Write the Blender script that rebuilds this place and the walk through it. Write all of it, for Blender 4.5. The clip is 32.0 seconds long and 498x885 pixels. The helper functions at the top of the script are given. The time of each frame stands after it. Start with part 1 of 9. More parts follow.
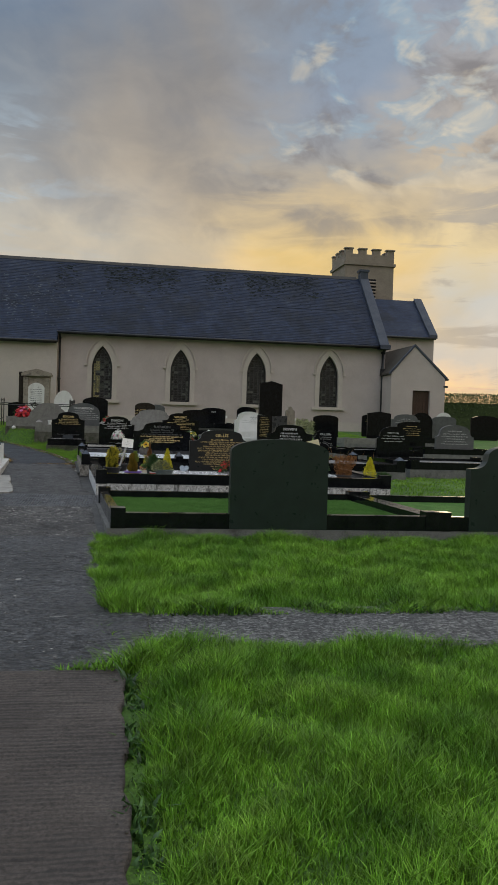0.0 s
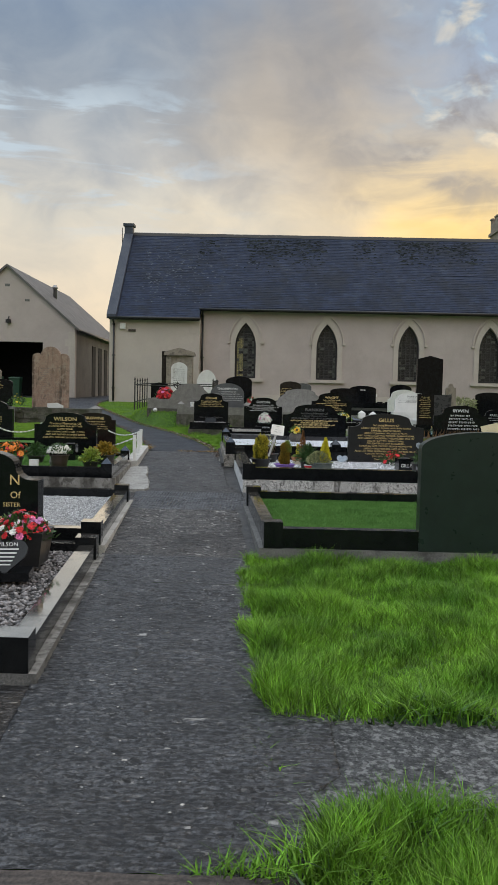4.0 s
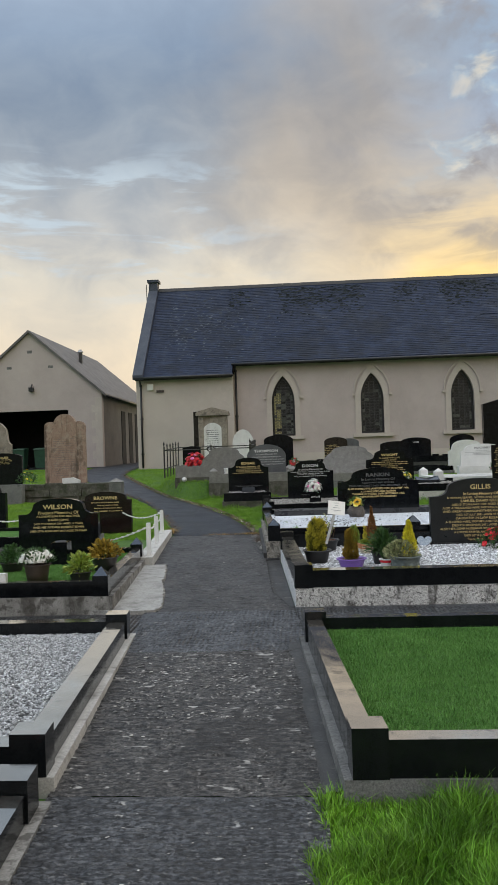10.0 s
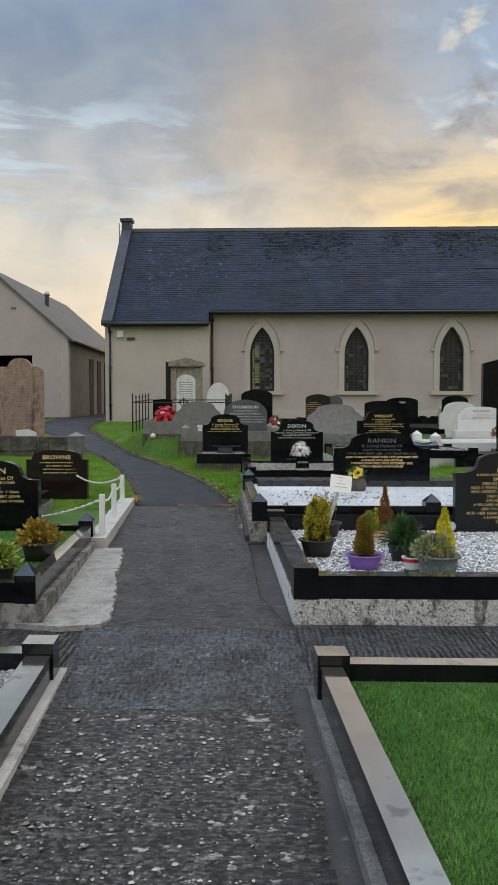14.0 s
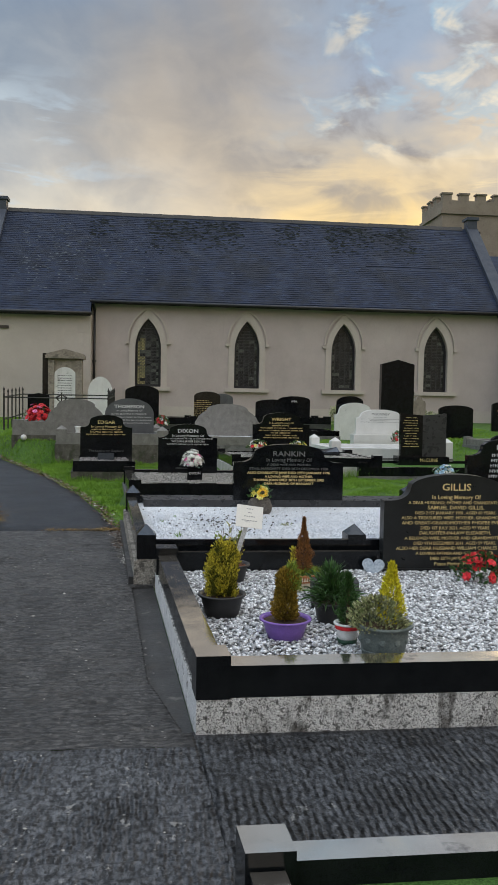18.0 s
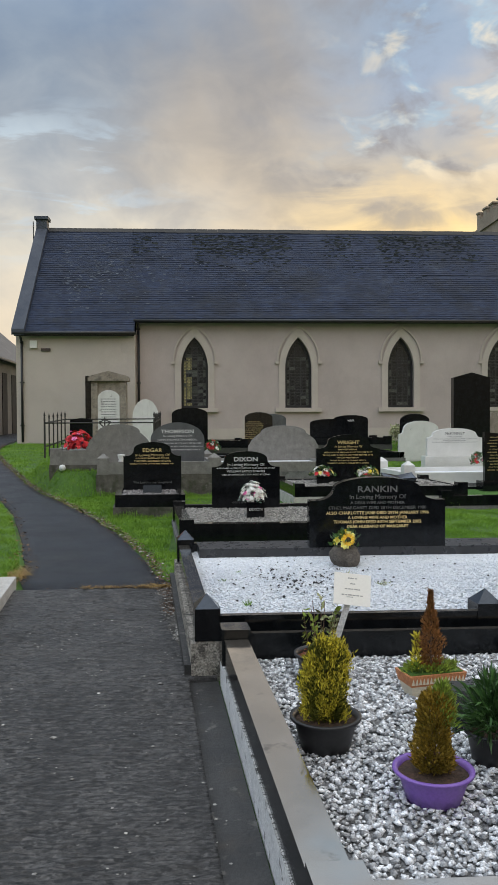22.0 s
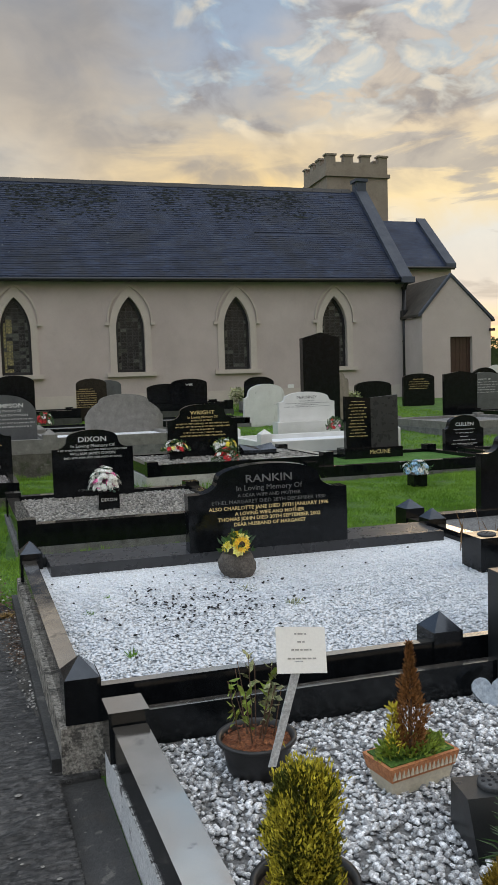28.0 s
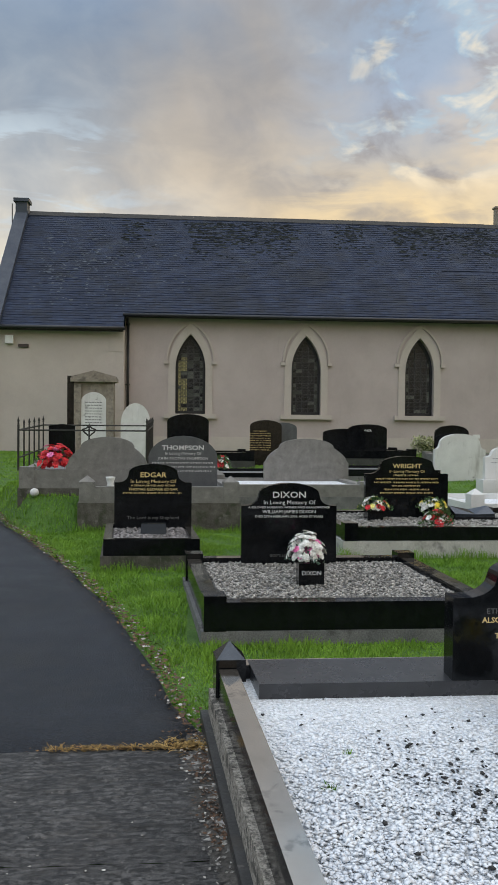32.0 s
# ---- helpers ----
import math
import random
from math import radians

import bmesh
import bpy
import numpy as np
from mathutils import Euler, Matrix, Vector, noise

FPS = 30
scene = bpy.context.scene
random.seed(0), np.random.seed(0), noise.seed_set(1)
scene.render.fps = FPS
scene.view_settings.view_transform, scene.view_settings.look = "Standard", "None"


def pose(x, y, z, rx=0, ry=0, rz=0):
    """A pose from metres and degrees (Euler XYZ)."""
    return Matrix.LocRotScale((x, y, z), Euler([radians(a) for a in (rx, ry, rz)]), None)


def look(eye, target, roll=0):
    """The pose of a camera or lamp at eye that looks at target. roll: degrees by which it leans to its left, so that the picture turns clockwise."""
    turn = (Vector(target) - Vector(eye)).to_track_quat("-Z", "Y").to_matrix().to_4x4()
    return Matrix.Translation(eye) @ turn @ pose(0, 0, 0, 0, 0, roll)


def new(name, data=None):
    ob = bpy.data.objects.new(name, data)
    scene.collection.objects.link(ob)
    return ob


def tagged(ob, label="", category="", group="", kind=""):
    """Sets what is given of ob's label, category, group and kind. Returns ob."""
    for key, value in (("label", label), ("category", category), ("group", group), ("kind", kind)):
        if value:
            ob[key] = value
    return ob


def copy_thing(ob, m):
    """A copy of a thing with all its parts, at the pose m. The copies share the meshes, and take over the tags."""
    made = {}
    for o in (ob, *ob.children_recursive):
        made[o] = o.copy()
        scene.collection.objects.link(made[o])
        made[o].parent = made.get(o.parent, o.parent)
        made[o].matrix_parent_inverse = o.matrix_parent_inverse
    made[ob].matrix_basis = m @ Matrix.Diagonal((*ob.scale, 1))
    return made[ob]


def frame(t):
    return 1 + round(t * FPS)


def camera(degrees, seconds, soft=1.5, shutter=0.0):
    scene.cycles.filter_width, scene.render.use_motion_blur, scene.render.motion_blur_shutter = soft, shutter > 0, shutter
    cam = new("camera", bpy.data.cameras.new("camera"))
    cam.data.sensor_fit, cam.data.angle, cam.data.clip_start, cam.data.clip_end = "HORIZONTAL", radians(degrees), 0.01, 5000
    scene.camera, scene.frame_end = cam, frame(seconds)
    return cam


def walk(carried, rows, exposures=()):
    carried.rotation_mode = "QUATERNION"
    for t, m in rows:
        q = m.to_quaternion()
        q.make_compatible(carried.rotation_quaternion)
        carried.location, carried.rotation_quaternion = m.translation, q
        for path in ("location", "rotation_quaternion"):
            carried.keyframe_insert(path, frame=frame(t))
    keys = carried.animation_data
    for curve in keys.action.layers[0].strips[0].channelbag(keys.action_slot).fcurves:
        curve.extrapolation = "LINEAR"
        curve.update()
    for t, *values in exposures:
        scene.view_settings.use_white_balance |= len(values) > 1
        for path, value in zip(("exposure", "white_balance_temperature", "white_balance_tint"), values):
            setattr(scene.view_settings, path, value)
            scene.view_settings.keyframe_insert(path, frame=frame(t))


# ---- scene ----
cam = camera(34.8, 32.0)
METRES, EYE, TILT, LEAN, TURN = 16.0, 1.6, 0.0, 0.0, -13.5
PATH = [
    (0, (0.655, 0.039, 1.512), (0.977, 2.012, 1.463), 1.8),
    (0.5, (0.734, 0.321, 1.509), (0.997, 2.303, 1.459), 1.4),
    (1, (0.652, 0.539, 1.501), (0.854, 2.528, 1.434), 0.8),
    (1.5, (0.66, 0.773, 1.499), (0.828, 2.763, 1.38), -0.1),
    (2, (0.728, 1.112, 1.529), (0.783, 3.108, 1.411), -1.0),
    (2.5, (0.603, 1.372, 1.551), (0.597, 3.368, 1.428), 0.8),
    (4.5, (0.535, 2.464, 1.623), (0.5, 4.461, 1.51), 1.1),
    (5, (0.609, 2.746, 1.644), (0.54, 4.742, 1.535), 0.5),
    (5.5, (0.524, 3.023, 1.652), (0.398, 5.017, 1.562), 0.2),
    (6, (0.401, 3.31, 1.684), (0.283, 5.305, 1.618), -0.2),
    (6.5, (0.493, 3.621, 1.676), (0.356, 5.615, 1.598), -0.7),
    (7, (0.514, 3.893, 1.669), (0.354, 5.885, 1.576), -0.6),
    (7.5, (0.44, 4.21, 1.709), (0.256, 6.199, 1.615), -0.8),
    (8, (0.501, 4.507, 1.713), (0.306, 6.495, 1.625), -0.9),
    (8.5, (0.471, 4.759, 1.714), (0.285, 6.749, 1.647), -0.9),
    (9, (0.303, 4.959, 1.753), (0.142, 6.952, 1.713), -0.7),
    (9.5, (0.295, 5.138, 1.759), (0.202, 7.135, 1.782), -0.7),
    (10, (0.398, 5.415, 1.767), (0.269, 7.41, 1.794), -1.9),
    (10.5, (0.33, 5.63, 1.751), (0.2, 7.625, 1.726), -1.8),
    (11, (0.233, 5.91, 1.777), (0.179, 7.909, 1.713), -1.3),
    (11.5, (0.352, 6.153, 1.781), (0.301, 8.151, 1.695), -1.6),
    (12, (0.359, 6.422, 1.784), (0.285, 8.418, 1.699), -1.2),
    (12.5, (0.21, 6.712, 1.805), (0.135, 8.709, 1.725), -0.8),
    (13, (0.214, 6.975, 1.78), (0.14, 8.972, 1.697), -0.6),
    (13.5, (0.268, 7.269, 1.803), (0.202, 9.266, 1.722), -0.4),
    (14, (0.156, 7.525, 1.801), (0.095, 9.522, 1.713), -0.0),
    (14.5, (0.115, 7.748, 1.829), (0.155, 9.748, 1.822), -0.2),
    (15, (0.306, 7.982, 1.874), (0.507, 9.97, 1.955), -1.1),
    (15.5, (0.381, 8.187, 1.829), (0.822, 10.137, 1.894), -0.1),
    (17.5, (0.205, 8.894, 1.927), (0.449, 10.876, 1.821), -0.3),
    (18, (0.096, 9.145, 1.949), (0.325, 11.129, 1.847), 1.0),
    (18.5, (0.178, 9.396, 1.943), (0.372, 11.385, 1.857), 0.1),
    (19, (0.226, 9.609, 1.959), (0.341, 11.603, 1.857), 0.0),
    (19.5, (0.098, 9.853, 1.953), (0.236, 11.844, 1.82), 1.5),
    (20, (0.066, 10.069, 1.97), (0.253, 12.056, 1.852), 1.6),
    (20.5, (0.114, 10.318, 1.985), (0.207, 12.313, 1.87), 0.8),
    (21, (-0.03, 10.506, 1.981), (0.033, 12.502, 1.865), 1.6),
    (21.5, (-0.119, 10.642, 2.021), (0.019, 12.637, 1.959), 2.1),
    (22, (-0.006, 10.889, 1.996), (0.109, 12.885, 1.942), -0.3),
    (22.5, (0.071, 11.059, 2.016), (0.105, 13.055, 1.884), -2.1),
    (23, (-0.062, 11.237, 2.037), (0.047, 13.229, 1.894), -0.0),
    (23.5, (-0.136, 11.451, 2.047), (0.05, 13.437, 1.899), 1.0),
    (24, (-0.051, 11.631, 2.049), (0.048, 13.62, 1.867), -0.4),
    (24.5, (-0.016, 11.801, 2.054), (0.012, 13.793, 1.88), -1.0),
    (25, (-0.17, 11.977, 2.095), (0.046, 13.964, 2.024), 0.7),
    (25.5, (-0.145, 12.137, 2.087), (0.248, 14.097, 2.023), -0.9),
    (26, (0.003, 12.239, 2.056), (0.444, 14.18, 1.863), -3.2),
    (26.4, (0.009, 12.269, 2.058), (0.519, 14.189, 1.831), -2.5),
    (26.5, (0.039, 12.291, 2.079), (0.585, 14.201, 1.855), -2.4),
    (28.5, (-0.214, 12.439, 2.124), (0.299, 14.367, 1.988), -1.1),
    (29, (-0.141, 12.596, 2.141), (0.178, 14.567, 2.02), -1.9),
    (29.5, (-0.078, 12.839, 2.148), (0.055, 14.832, 2.046), -3.0),
    (30, (-0.266, 13.144, 2.119), (-0.132, 15.139, 2.074), -2.1),
    (30.5, (-0.354, 13.356, 2.133), (-0.192, 15.349, 2.105), -1.3),
    (31, (-0.259, 13.638, 2.153), (-0.18, 15.636, 2.15), -1.5),
    (31.5, (-0.276, 13.857, 2.141), (-0.228, 15.856, 2.136), -0.4),
    (32, (-0.427, 14.123, 2.157), (-0.271, 16.117, 2.111), 0.5),
]
walk(cam, [(t, look(eye, target, roll)) for t, eye, target, roll in PATH], [(0, -0.3), (1, -0.2), (2.5, 0.0), (5, 0.2), (14, 0.2), (15, 0.12), (18, 0.12), (20, 0.2), (25, 0.22), (26, 0.1), (29, 0.06), (30, 0.18), (32, 0.2)])

# ---------------------------------------------------------------- world and light
SUN_AZ, SUN_EL = radians(32.0), radians(5.0)      # clockwise from +y (behind the church), height
world = bpy.data.worlds.new("evening_sky")
scene.world = world
world.use_nodes = True


def sky_nodes():
    nt = world.node_tree
    nt.nodes.clear()
    n, lk = nt.nodes.new, nt.links.new
    out = n("ShaderNodeOutputWorld")
    bg = n("ShaderNodeBackground")
    bg.inputs["Strength"].default_value = 1.0
    lk(bg.outputs[0], out.inputs[0])
    sky = n("ShaderNodeTexSky")
    sky.sky_type, sky.sun_disc = "NISHITA", False
    sky.sun_elevation, sky.sun_rotation = SUN_EL, SUN_AZ
    sky.air_density, sky.dust_density, sky.ozone_density = 1.0, 1.5, 1.0
    co = n("ShaderNodeTexCoord")
    sep = n("ShaderNodeSeparateXYZ")
    lk(co.outputs["Generated"], sep.inputs[0])

    def mth(op, a, b=None, clamp=False):
        m = n("ShaderNodeMath")
        m.operation, m.use_clamp = op, clamp
        for i, v in enumerate((a, b)):
            if v is None:
                continue
            if isinstance(v, (int, float)):
                m.inputs[i].default_value = v
            else:
                lk(v, m.inputs[i])
        return m.outputs[0]

    def ramp(fac, stops, interp="LINEAR"):
        r = n("ShaderNodeValToRGB")
        r.color_ramp.interpolation = interp
        while len(r.color_ramp.elements) < len(stops):
            r.color_ramp.elements.new(0.5)
        for e, (p, c) in zip(r.color_ramp.elements, stops):
            e.position, e.color = p, (*c, 1) if len(c) == 3 else c
        lk(fac, r.inputs[0])
        return r.outputs[0]

    def mix(fac, a, b, mode="MIX"):
        m = n("ShaderNodeMix")
        m.data_type, m.blend_type = "RGBA", mode
        for s, v in ((m.inputs[0], fac), (m.inputs[6], a), (m.inputs[7], b)):
            if isinstance(v, (int, float)):
                s.default_value = v
            elif isinstance(v, tuple):
                s.default_value = (*v, 1)
            else:
                lk(v, s)
        return m.outputs[2]

    up = mth("MAXIMUM", sep.outputs[2], 0.0)
    side = mth("ARCTAN2", sep.outputs[0], sep.outputs[1])
    az = mth("ADD", mth("MULTIPLY", sep.outputs[0], math.sin(SUN_AZ)), mth("MULTIPLY", sep.outputs[1], math.cos(SUN_AZ)))

    def cloud(scale, detail, rough, warp, off, stretch=1.6):
        mp = n("ShaderNodeMapping")
        mp.inputs["Location"].default_value = off
        mp.inputs["Scale"].default_value = (1, 1, stretch)
        lk(co.outputs["Generated"], mp.inputs[0])
        t = n("ShaderNodeTexNoise")
        t.inputs["Scale"].default_value, t.inputs["Detail"].default_value = scale, detail
        t.inputs["Roughness"].default_value, t.inputs["Distortion"].default_value = rough, warp
        lk(mp.outputs[0], t.inputs[0])
        return t.outputs[0]

    def step(v, lo, hi):
        m = n("ShaderNodeMapRange")
        m.interpolation_type = "SMOOTHSTEP"
        m.inputs[1].default_value, m.inputs[2].default_value = lo, hi
        lk(v, m.inputs[0])
        return m.outputs[0]

    def times(*vs):
        r = vs[0]
        for v in vs[1:]:
            r = mth("MULTIPLY", r, v)
        return r

    def inv(v):
        return mth("SUBTRACT", 1.0, v)

    big = cloud(4.2, 4, 0.5, 0.5, (2.3, 0.9, 0.4))
    mid = cloud(11.0, 5, 0.55, 0.4, (0.4, 5.2, 1.1))
    fine = cloud(17.0, 4, 0.52, 0.4, (3.1, 1.4, 0.2), 1.9)
    wisp = cloud(7.0, 5, 0.55, 0.5, (1.7, 0.6, 2.2), 5.5)
    bent = mth("ADD", side, mth("MULTIPLY", mth("SUBTRACT", big, 0.5), 0.42))
    high_up = mth("ADD", up, mth("MULTIPLY", mth("SUBTRACT", mid, 0.5), 0.10))
    # a grey veil on one side, a lit cloud bank in the middle, broken cloud over the sunset
    west = ramp(high_up, [(0.0, (0.84, 0.66, 0.44)), (0.215, (0.62, 0.585, 0.51)), (0.265, (0.44, 0.45, 0.455)), (0.32, (0.34, 0.375, 0.415)), (0.40, (0.245, 0.30, 0.375)), (0.46, (0.21, 0.275, 0.375)), (0.75, (0.26, 0.30, 0.36))])
    bank = ramp(high_up, [(0.0, (0.92, 0.66, 0.36)), (0.215, (0.71, 0.60, 0.44)), (0.255, (0.56, 0.48, 0.38)), (0.32, (0.43, 0.385, 0.335)), (0.40, (0.355, 0.335, 0.32)), (0.46, (0.32, 0.315, 0.32)), (0.75, (0.30, 0.31, 0.33))])
    east = ramp(high_up, [(0.0, (1.0, 0.60, 0.20)), (0.215, (0.98, 0.70, 0.29)), (0.255, (0.60, 0.49, 0.34)), (0.31, (0.44, 0.43, 0.42)), (0.38, (0.33, 0.40, 0.51)), (0.46, (0.29, 0.375, 0.49)), (0.75, (0.32, 0.38, 0.47))])
    brink = ramp(high_up, [(0.0, (1.0, 0.58, 0.27)), (0.045, (0.88, 0.62, 0.38)), (0.085, (0.58, 0.58, 0.56)), (0.15, (0.62, 0.64, 0.62)), (0.215, (0.92, 0.74, 0.43)), (0.30, (0.68, 0.57, 0.43)), (0.46, (0.38, 0.42, 0.50)), (0.75, (0.32, 0.37, 0.44))])
    east = mix(step(bent, 0.30, 0.42), east, brink)
    rightward = times(step(bent, 0.07, 0.27), inv(step(side, 1.0, 2.3)))
    col = mix(rightward, mix(step(bent, -0.16, 0.12), west, bank), east)
    col = mix(0.03, col, mix(1.0, sky.outputs[0], (0.1, 0.1, 0.1), "MULTIPLY"), "ADD")
    # pale streaks between the veils
    streak = times(step(wisp, 0.52, 0.66), inv(step(bent, -0.14, 0.05)), step(up, 0.16, 0.25), inv(step(up, 0.31, 0.38)))
    col = mix(mth("MULTIPLY", streak, 0.65), col, (0.52, 0.63, 0.72))
    smoke = times(step(wisp, 0.50, 0.62), step(bent, 0.30, 0.40), inv(step(side, 1.2, 2.0)), step(up, 0.03, 0.06), inv(step(up, 0.30, 0.40)))
    col = mix(mth("MULTIPLY", smoke, 0.75), col, (0.46, 0.43, 0.40))
    # mauve cloud, then cream-lit puffs
    dim = times(step(mid, 0.47, 0.69), rightward, step(up, 0.20, 0.30))
    col = mix(mth("MULTIPLY", dim, 0.8), col, (0.31, 0.285, 0.28))
    gap = times(step(fine, 0.48, 0.58), step(bent, 0.14, 0.30), inv(step(side, 0.7, 1.4)), step(up, 0.27, 0.33), inv(step(up, 0.44, 0.56)))
    col = mix(mth("MULTIPLY", gap, 0.5), col, (0.36, 0.53, 0.66))
    puff = times(step(mth("ADD", mth("MULTIPLY", mid, 0.35), mth("MULTIPLY", fine, 0.65)), 0.51, 0.66), step(bent, 0.12, 0.30), inv(step(side, 1.0, 2.3)), step(up, 0.24, 0.31), inv(step(up, 0.42, 0.55)))
    col = mix(mth("MULTIPLY", puff, 0.72), col, (0.98, 0.83, 0.60))
    gold = times(step(wisp, 0.40, 0.60), step(bent, 0.02, 0.26), inv(step(bent, 0.32, 0.44)), inv(step(up, 0.24, 0.33)))
    col = mix(mth("MULTIPLY", gold, 0.45), col, (1.02, 0.78, 0.42))
    col = mix(1.0, col, ramp(mid, [(0.3, (1.10, 1.09, 1.07)), (0.7, (0.91, 0.92, 0.94))]), "MULTIPLY")
    glow = ramp(az, [(0.93, (0, 0, 0)), (1.0, (1, 1, 1))], "EASE")
    low = ramp(up, [(0.0, (1, 1, 1)), (0.22, (0, 0, 0))], "EASE")
    col = mix(times(glow, low, 0.25), col, (1.0, 0.62, 0.18), "ADD")
    # open pale sky overhead; dusk low behind
    back = mth("SUBTRACT", 0.5, mth("MULTIPLY", az, 0.5), True)
    high = ramp(mth("ADD", up, mth("MULTIPLY", back, 0.36)), [(0.47, (1, 1, 1)), (0.90, (3.9, 3.7, 3.4))], "EASE")
    rear = ramp(mth("SUBTRACT", back, mth("MULTIPLY", up, 2.6)), [(0.20, (1, 1, 1)), (0.72, (0.2, 0.22, 0.26))], "EASE")
    col = mix(1.0, mix(1.0, col, high, "MULTIPLY"), rear, "MULTIPLY")
    # the ground half, below the horizon
    below = ramp(mth("ADD", sep.outputs[2], 0.5), [(0.485, (0, 0, 0)), (0.5, (1, 1, 1))])
    col = mix(below, (0.05, 0.06, 0.04), col)
    lk(col, bg.inputs[0])


sky_nodes()
sun = new("sun", bpy.data.lights.new("sun", "SUN"))
sun.data.energy, sun.data.angle, sun.data.color = 0.5, radians(30), (1.0, 0.74, 0.46)
sun.matrix_world = look((0, 0, 0), (-math.sin(SUN_AZ) * math.cos(SUN_EL), -math.cos(SUN_AZ) * math.cos(SUN_EL), -math.sin(SUN_EL)))
scene.view_settings.exposure = 0.2

# ---------------------------------------------------------------- ground shape and plan
GY = (-60.0, -5.0, 0.0, 5.3, 13.0, 19.0, 42.5, 60.0, 400.0)
GZ = (-1.0, -0.2, -0.06, 0.085, 0.29, 0.47, 1.28, 1.5, 3.0)


def gz(y):
    return float(np.interp(y, GY, GZ))


def xr(y):
    """Right edge of the main path."""
    return 0.28 - 0.077 * (y - 13.0)


def xl(y):
    """Left edge of the main path."""
    return xr(y) - 1.385


WALL_Y, EAVE_Z, RIDGE_Y, RIDGE_Z = 41.64, 5.87, 45.56, 10.22
CH_L, CH_R, STEP_X = -6.95, 14.80, -2.55


# ---------------------------------------------------------------- materials
def material(name, c1, c2, scale=6.0, rough=0.7, metal=0.0, bump=0.0, bscale=60.0, grain=0.25, gscale=80.0, coat=0.0, island=0.0, spots=None, spec=0.5, waves=None, ribs=None, stretch=None, coat_ior=3.2):
    m = bpy.data.materials.new(name)
    m.use_nodes = True
    nt = m.node_tree
    n, lk = nt.nodes.new, nt.links.new
    b = nt.nodes["Principled BSDF"]
    co = n("ShaderNodeTexCoord")

    def noise_tex(s, d=4.0, r=0.6, long=None):
        t = n("ShaderNodeTexNoise")
        t.inputs["Scale"].default_value, t.inputs["Detail"].default_value, t.inputs["Roughness"].default_value = s, d, r
        if long:
            mp = n("ShaderNodeMapping")
            mp.inputs["Scale"].default_value = long
            lk(co.outputs["Object"], mp.inputs[0]), lk(mp.outputs[0], t.inputs[0])
        else:
            lk(co.outputs["Object"], t.inputs[0])
        return t.outputs[0]

    def ramp(fac, p0, p1, a=(0, 0, 0), c=(1, 1, 1)):
        r = n("ShaderNodeValToRGB")
        r.color_ramp.elements[0].position, r.color_ramp.elements[1].position = p0, p1
        r.color_ramp.elements[0].color, r.color_ramp.elements[1].color = (*a, 1), (*c, 1)
        lk(fac, r.inputs[0])
        return r.outputs[0]

    def mix(fac, a, c, mode="MIX"):
        x = n("ShaderNodeMix")
        x.data_type, x.blend_type = "RGBA", mode
        for s, v in ((x.inputs[0], fac), (x.inputs[6], a), (x.inputs[7], c)):
            if isinstance(v, (int, float)):
                s.default_value = v
            elif isinstance(v, tuple):
                s.default_value = (*v, 1)
            else:
                lk(v, s)
        return x.outputs[2]

    col = mix(ramp(noise_tex(scale), 0.32, 0.68), c1, c2)
    if grain:
        g = ramp(noise_tex(gscale, 3.0, 0.7, stretch), 0.34, 0.66, (1 - grain,) * 3, (1 + grain,) * 3)
        col = mix(1.0, col, g, "MULTIPLY")
    if island:
        geo = n("ShaderNodeNewGeometry")
        oi = n("ShaderNodeObjectInfo")
        add = n("ShaderNodeMath")
        add.operation = "ADD"
        lk(geo.outputs["Random Per Island"], add.inputs[0]), lk(oi.outputs["Random"], add.inputs[1])
        fr = n("ShaderNodeMath")
        fr.operation = "FRACT"
        lk(add.outputs[0], fr.inputs[0])
        col = mix(1.0, col, ramp(fr.outputs[0], 0.0, 1.0, (1 - island,) * 3, (1 + island,) * 3), "MULTIPLY")
    for s_col, s_scale, p0, p1, strength, *drawn in spots or ():
        k = ramp(noise_tex(s_scale, 5.0, 0.65, drawn[0] if drawn else None), p0, p1)
        mm = n("ShaderNodeMath")
        mm.operation = "MULTIPLY"
        lk(k, mm.inputs[0])
        mm.inputs[1].default_value = strength
        col = mix(mm.outputs[0], col, s_col)
    # Dark wave lines paint the shade between the ribs into the colour.
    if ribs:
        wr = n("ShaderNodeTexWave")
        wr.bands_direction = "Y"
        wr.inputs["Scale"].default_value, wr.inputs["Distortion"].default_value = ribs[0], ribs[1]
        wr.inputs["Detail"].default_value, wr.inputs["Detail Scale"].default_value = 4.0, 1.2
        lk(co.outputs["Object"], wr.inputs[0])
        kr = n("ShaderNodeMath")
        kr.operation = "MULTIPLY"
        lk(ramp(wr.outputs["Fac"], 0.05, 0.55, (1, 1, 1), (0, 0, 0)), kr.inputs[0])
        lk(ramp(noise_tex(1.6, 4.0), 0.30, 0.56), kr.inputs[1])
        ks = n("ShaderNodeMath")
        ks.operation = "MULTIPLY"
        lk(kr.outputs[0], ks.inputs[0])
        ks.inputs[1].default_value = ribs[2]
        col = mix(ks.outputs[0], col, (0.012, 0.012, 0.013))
    lk(col, b.inputs["Base Color"])
    r1 = ramp(noise_tex(scale * 1.7), 0.3, 0.7, (max(rough - 0.08, 0.02),) * 3, (min(rough + 0.08, 1),) * 3)
    lk(r1, b.inputs["Roughness"])
    b.inputs["Metallic"].default_value = metal
    b.inputs["Specular IOR Level"].default_value = spec
    b.inputs["Coat Weight"].default_value, b.inputs["Coat IOR"].default_value, b.inputs["Coat Roughness"].default_value = coat, coat_ior, max(0.04, 0.8 * rough)
    height = None
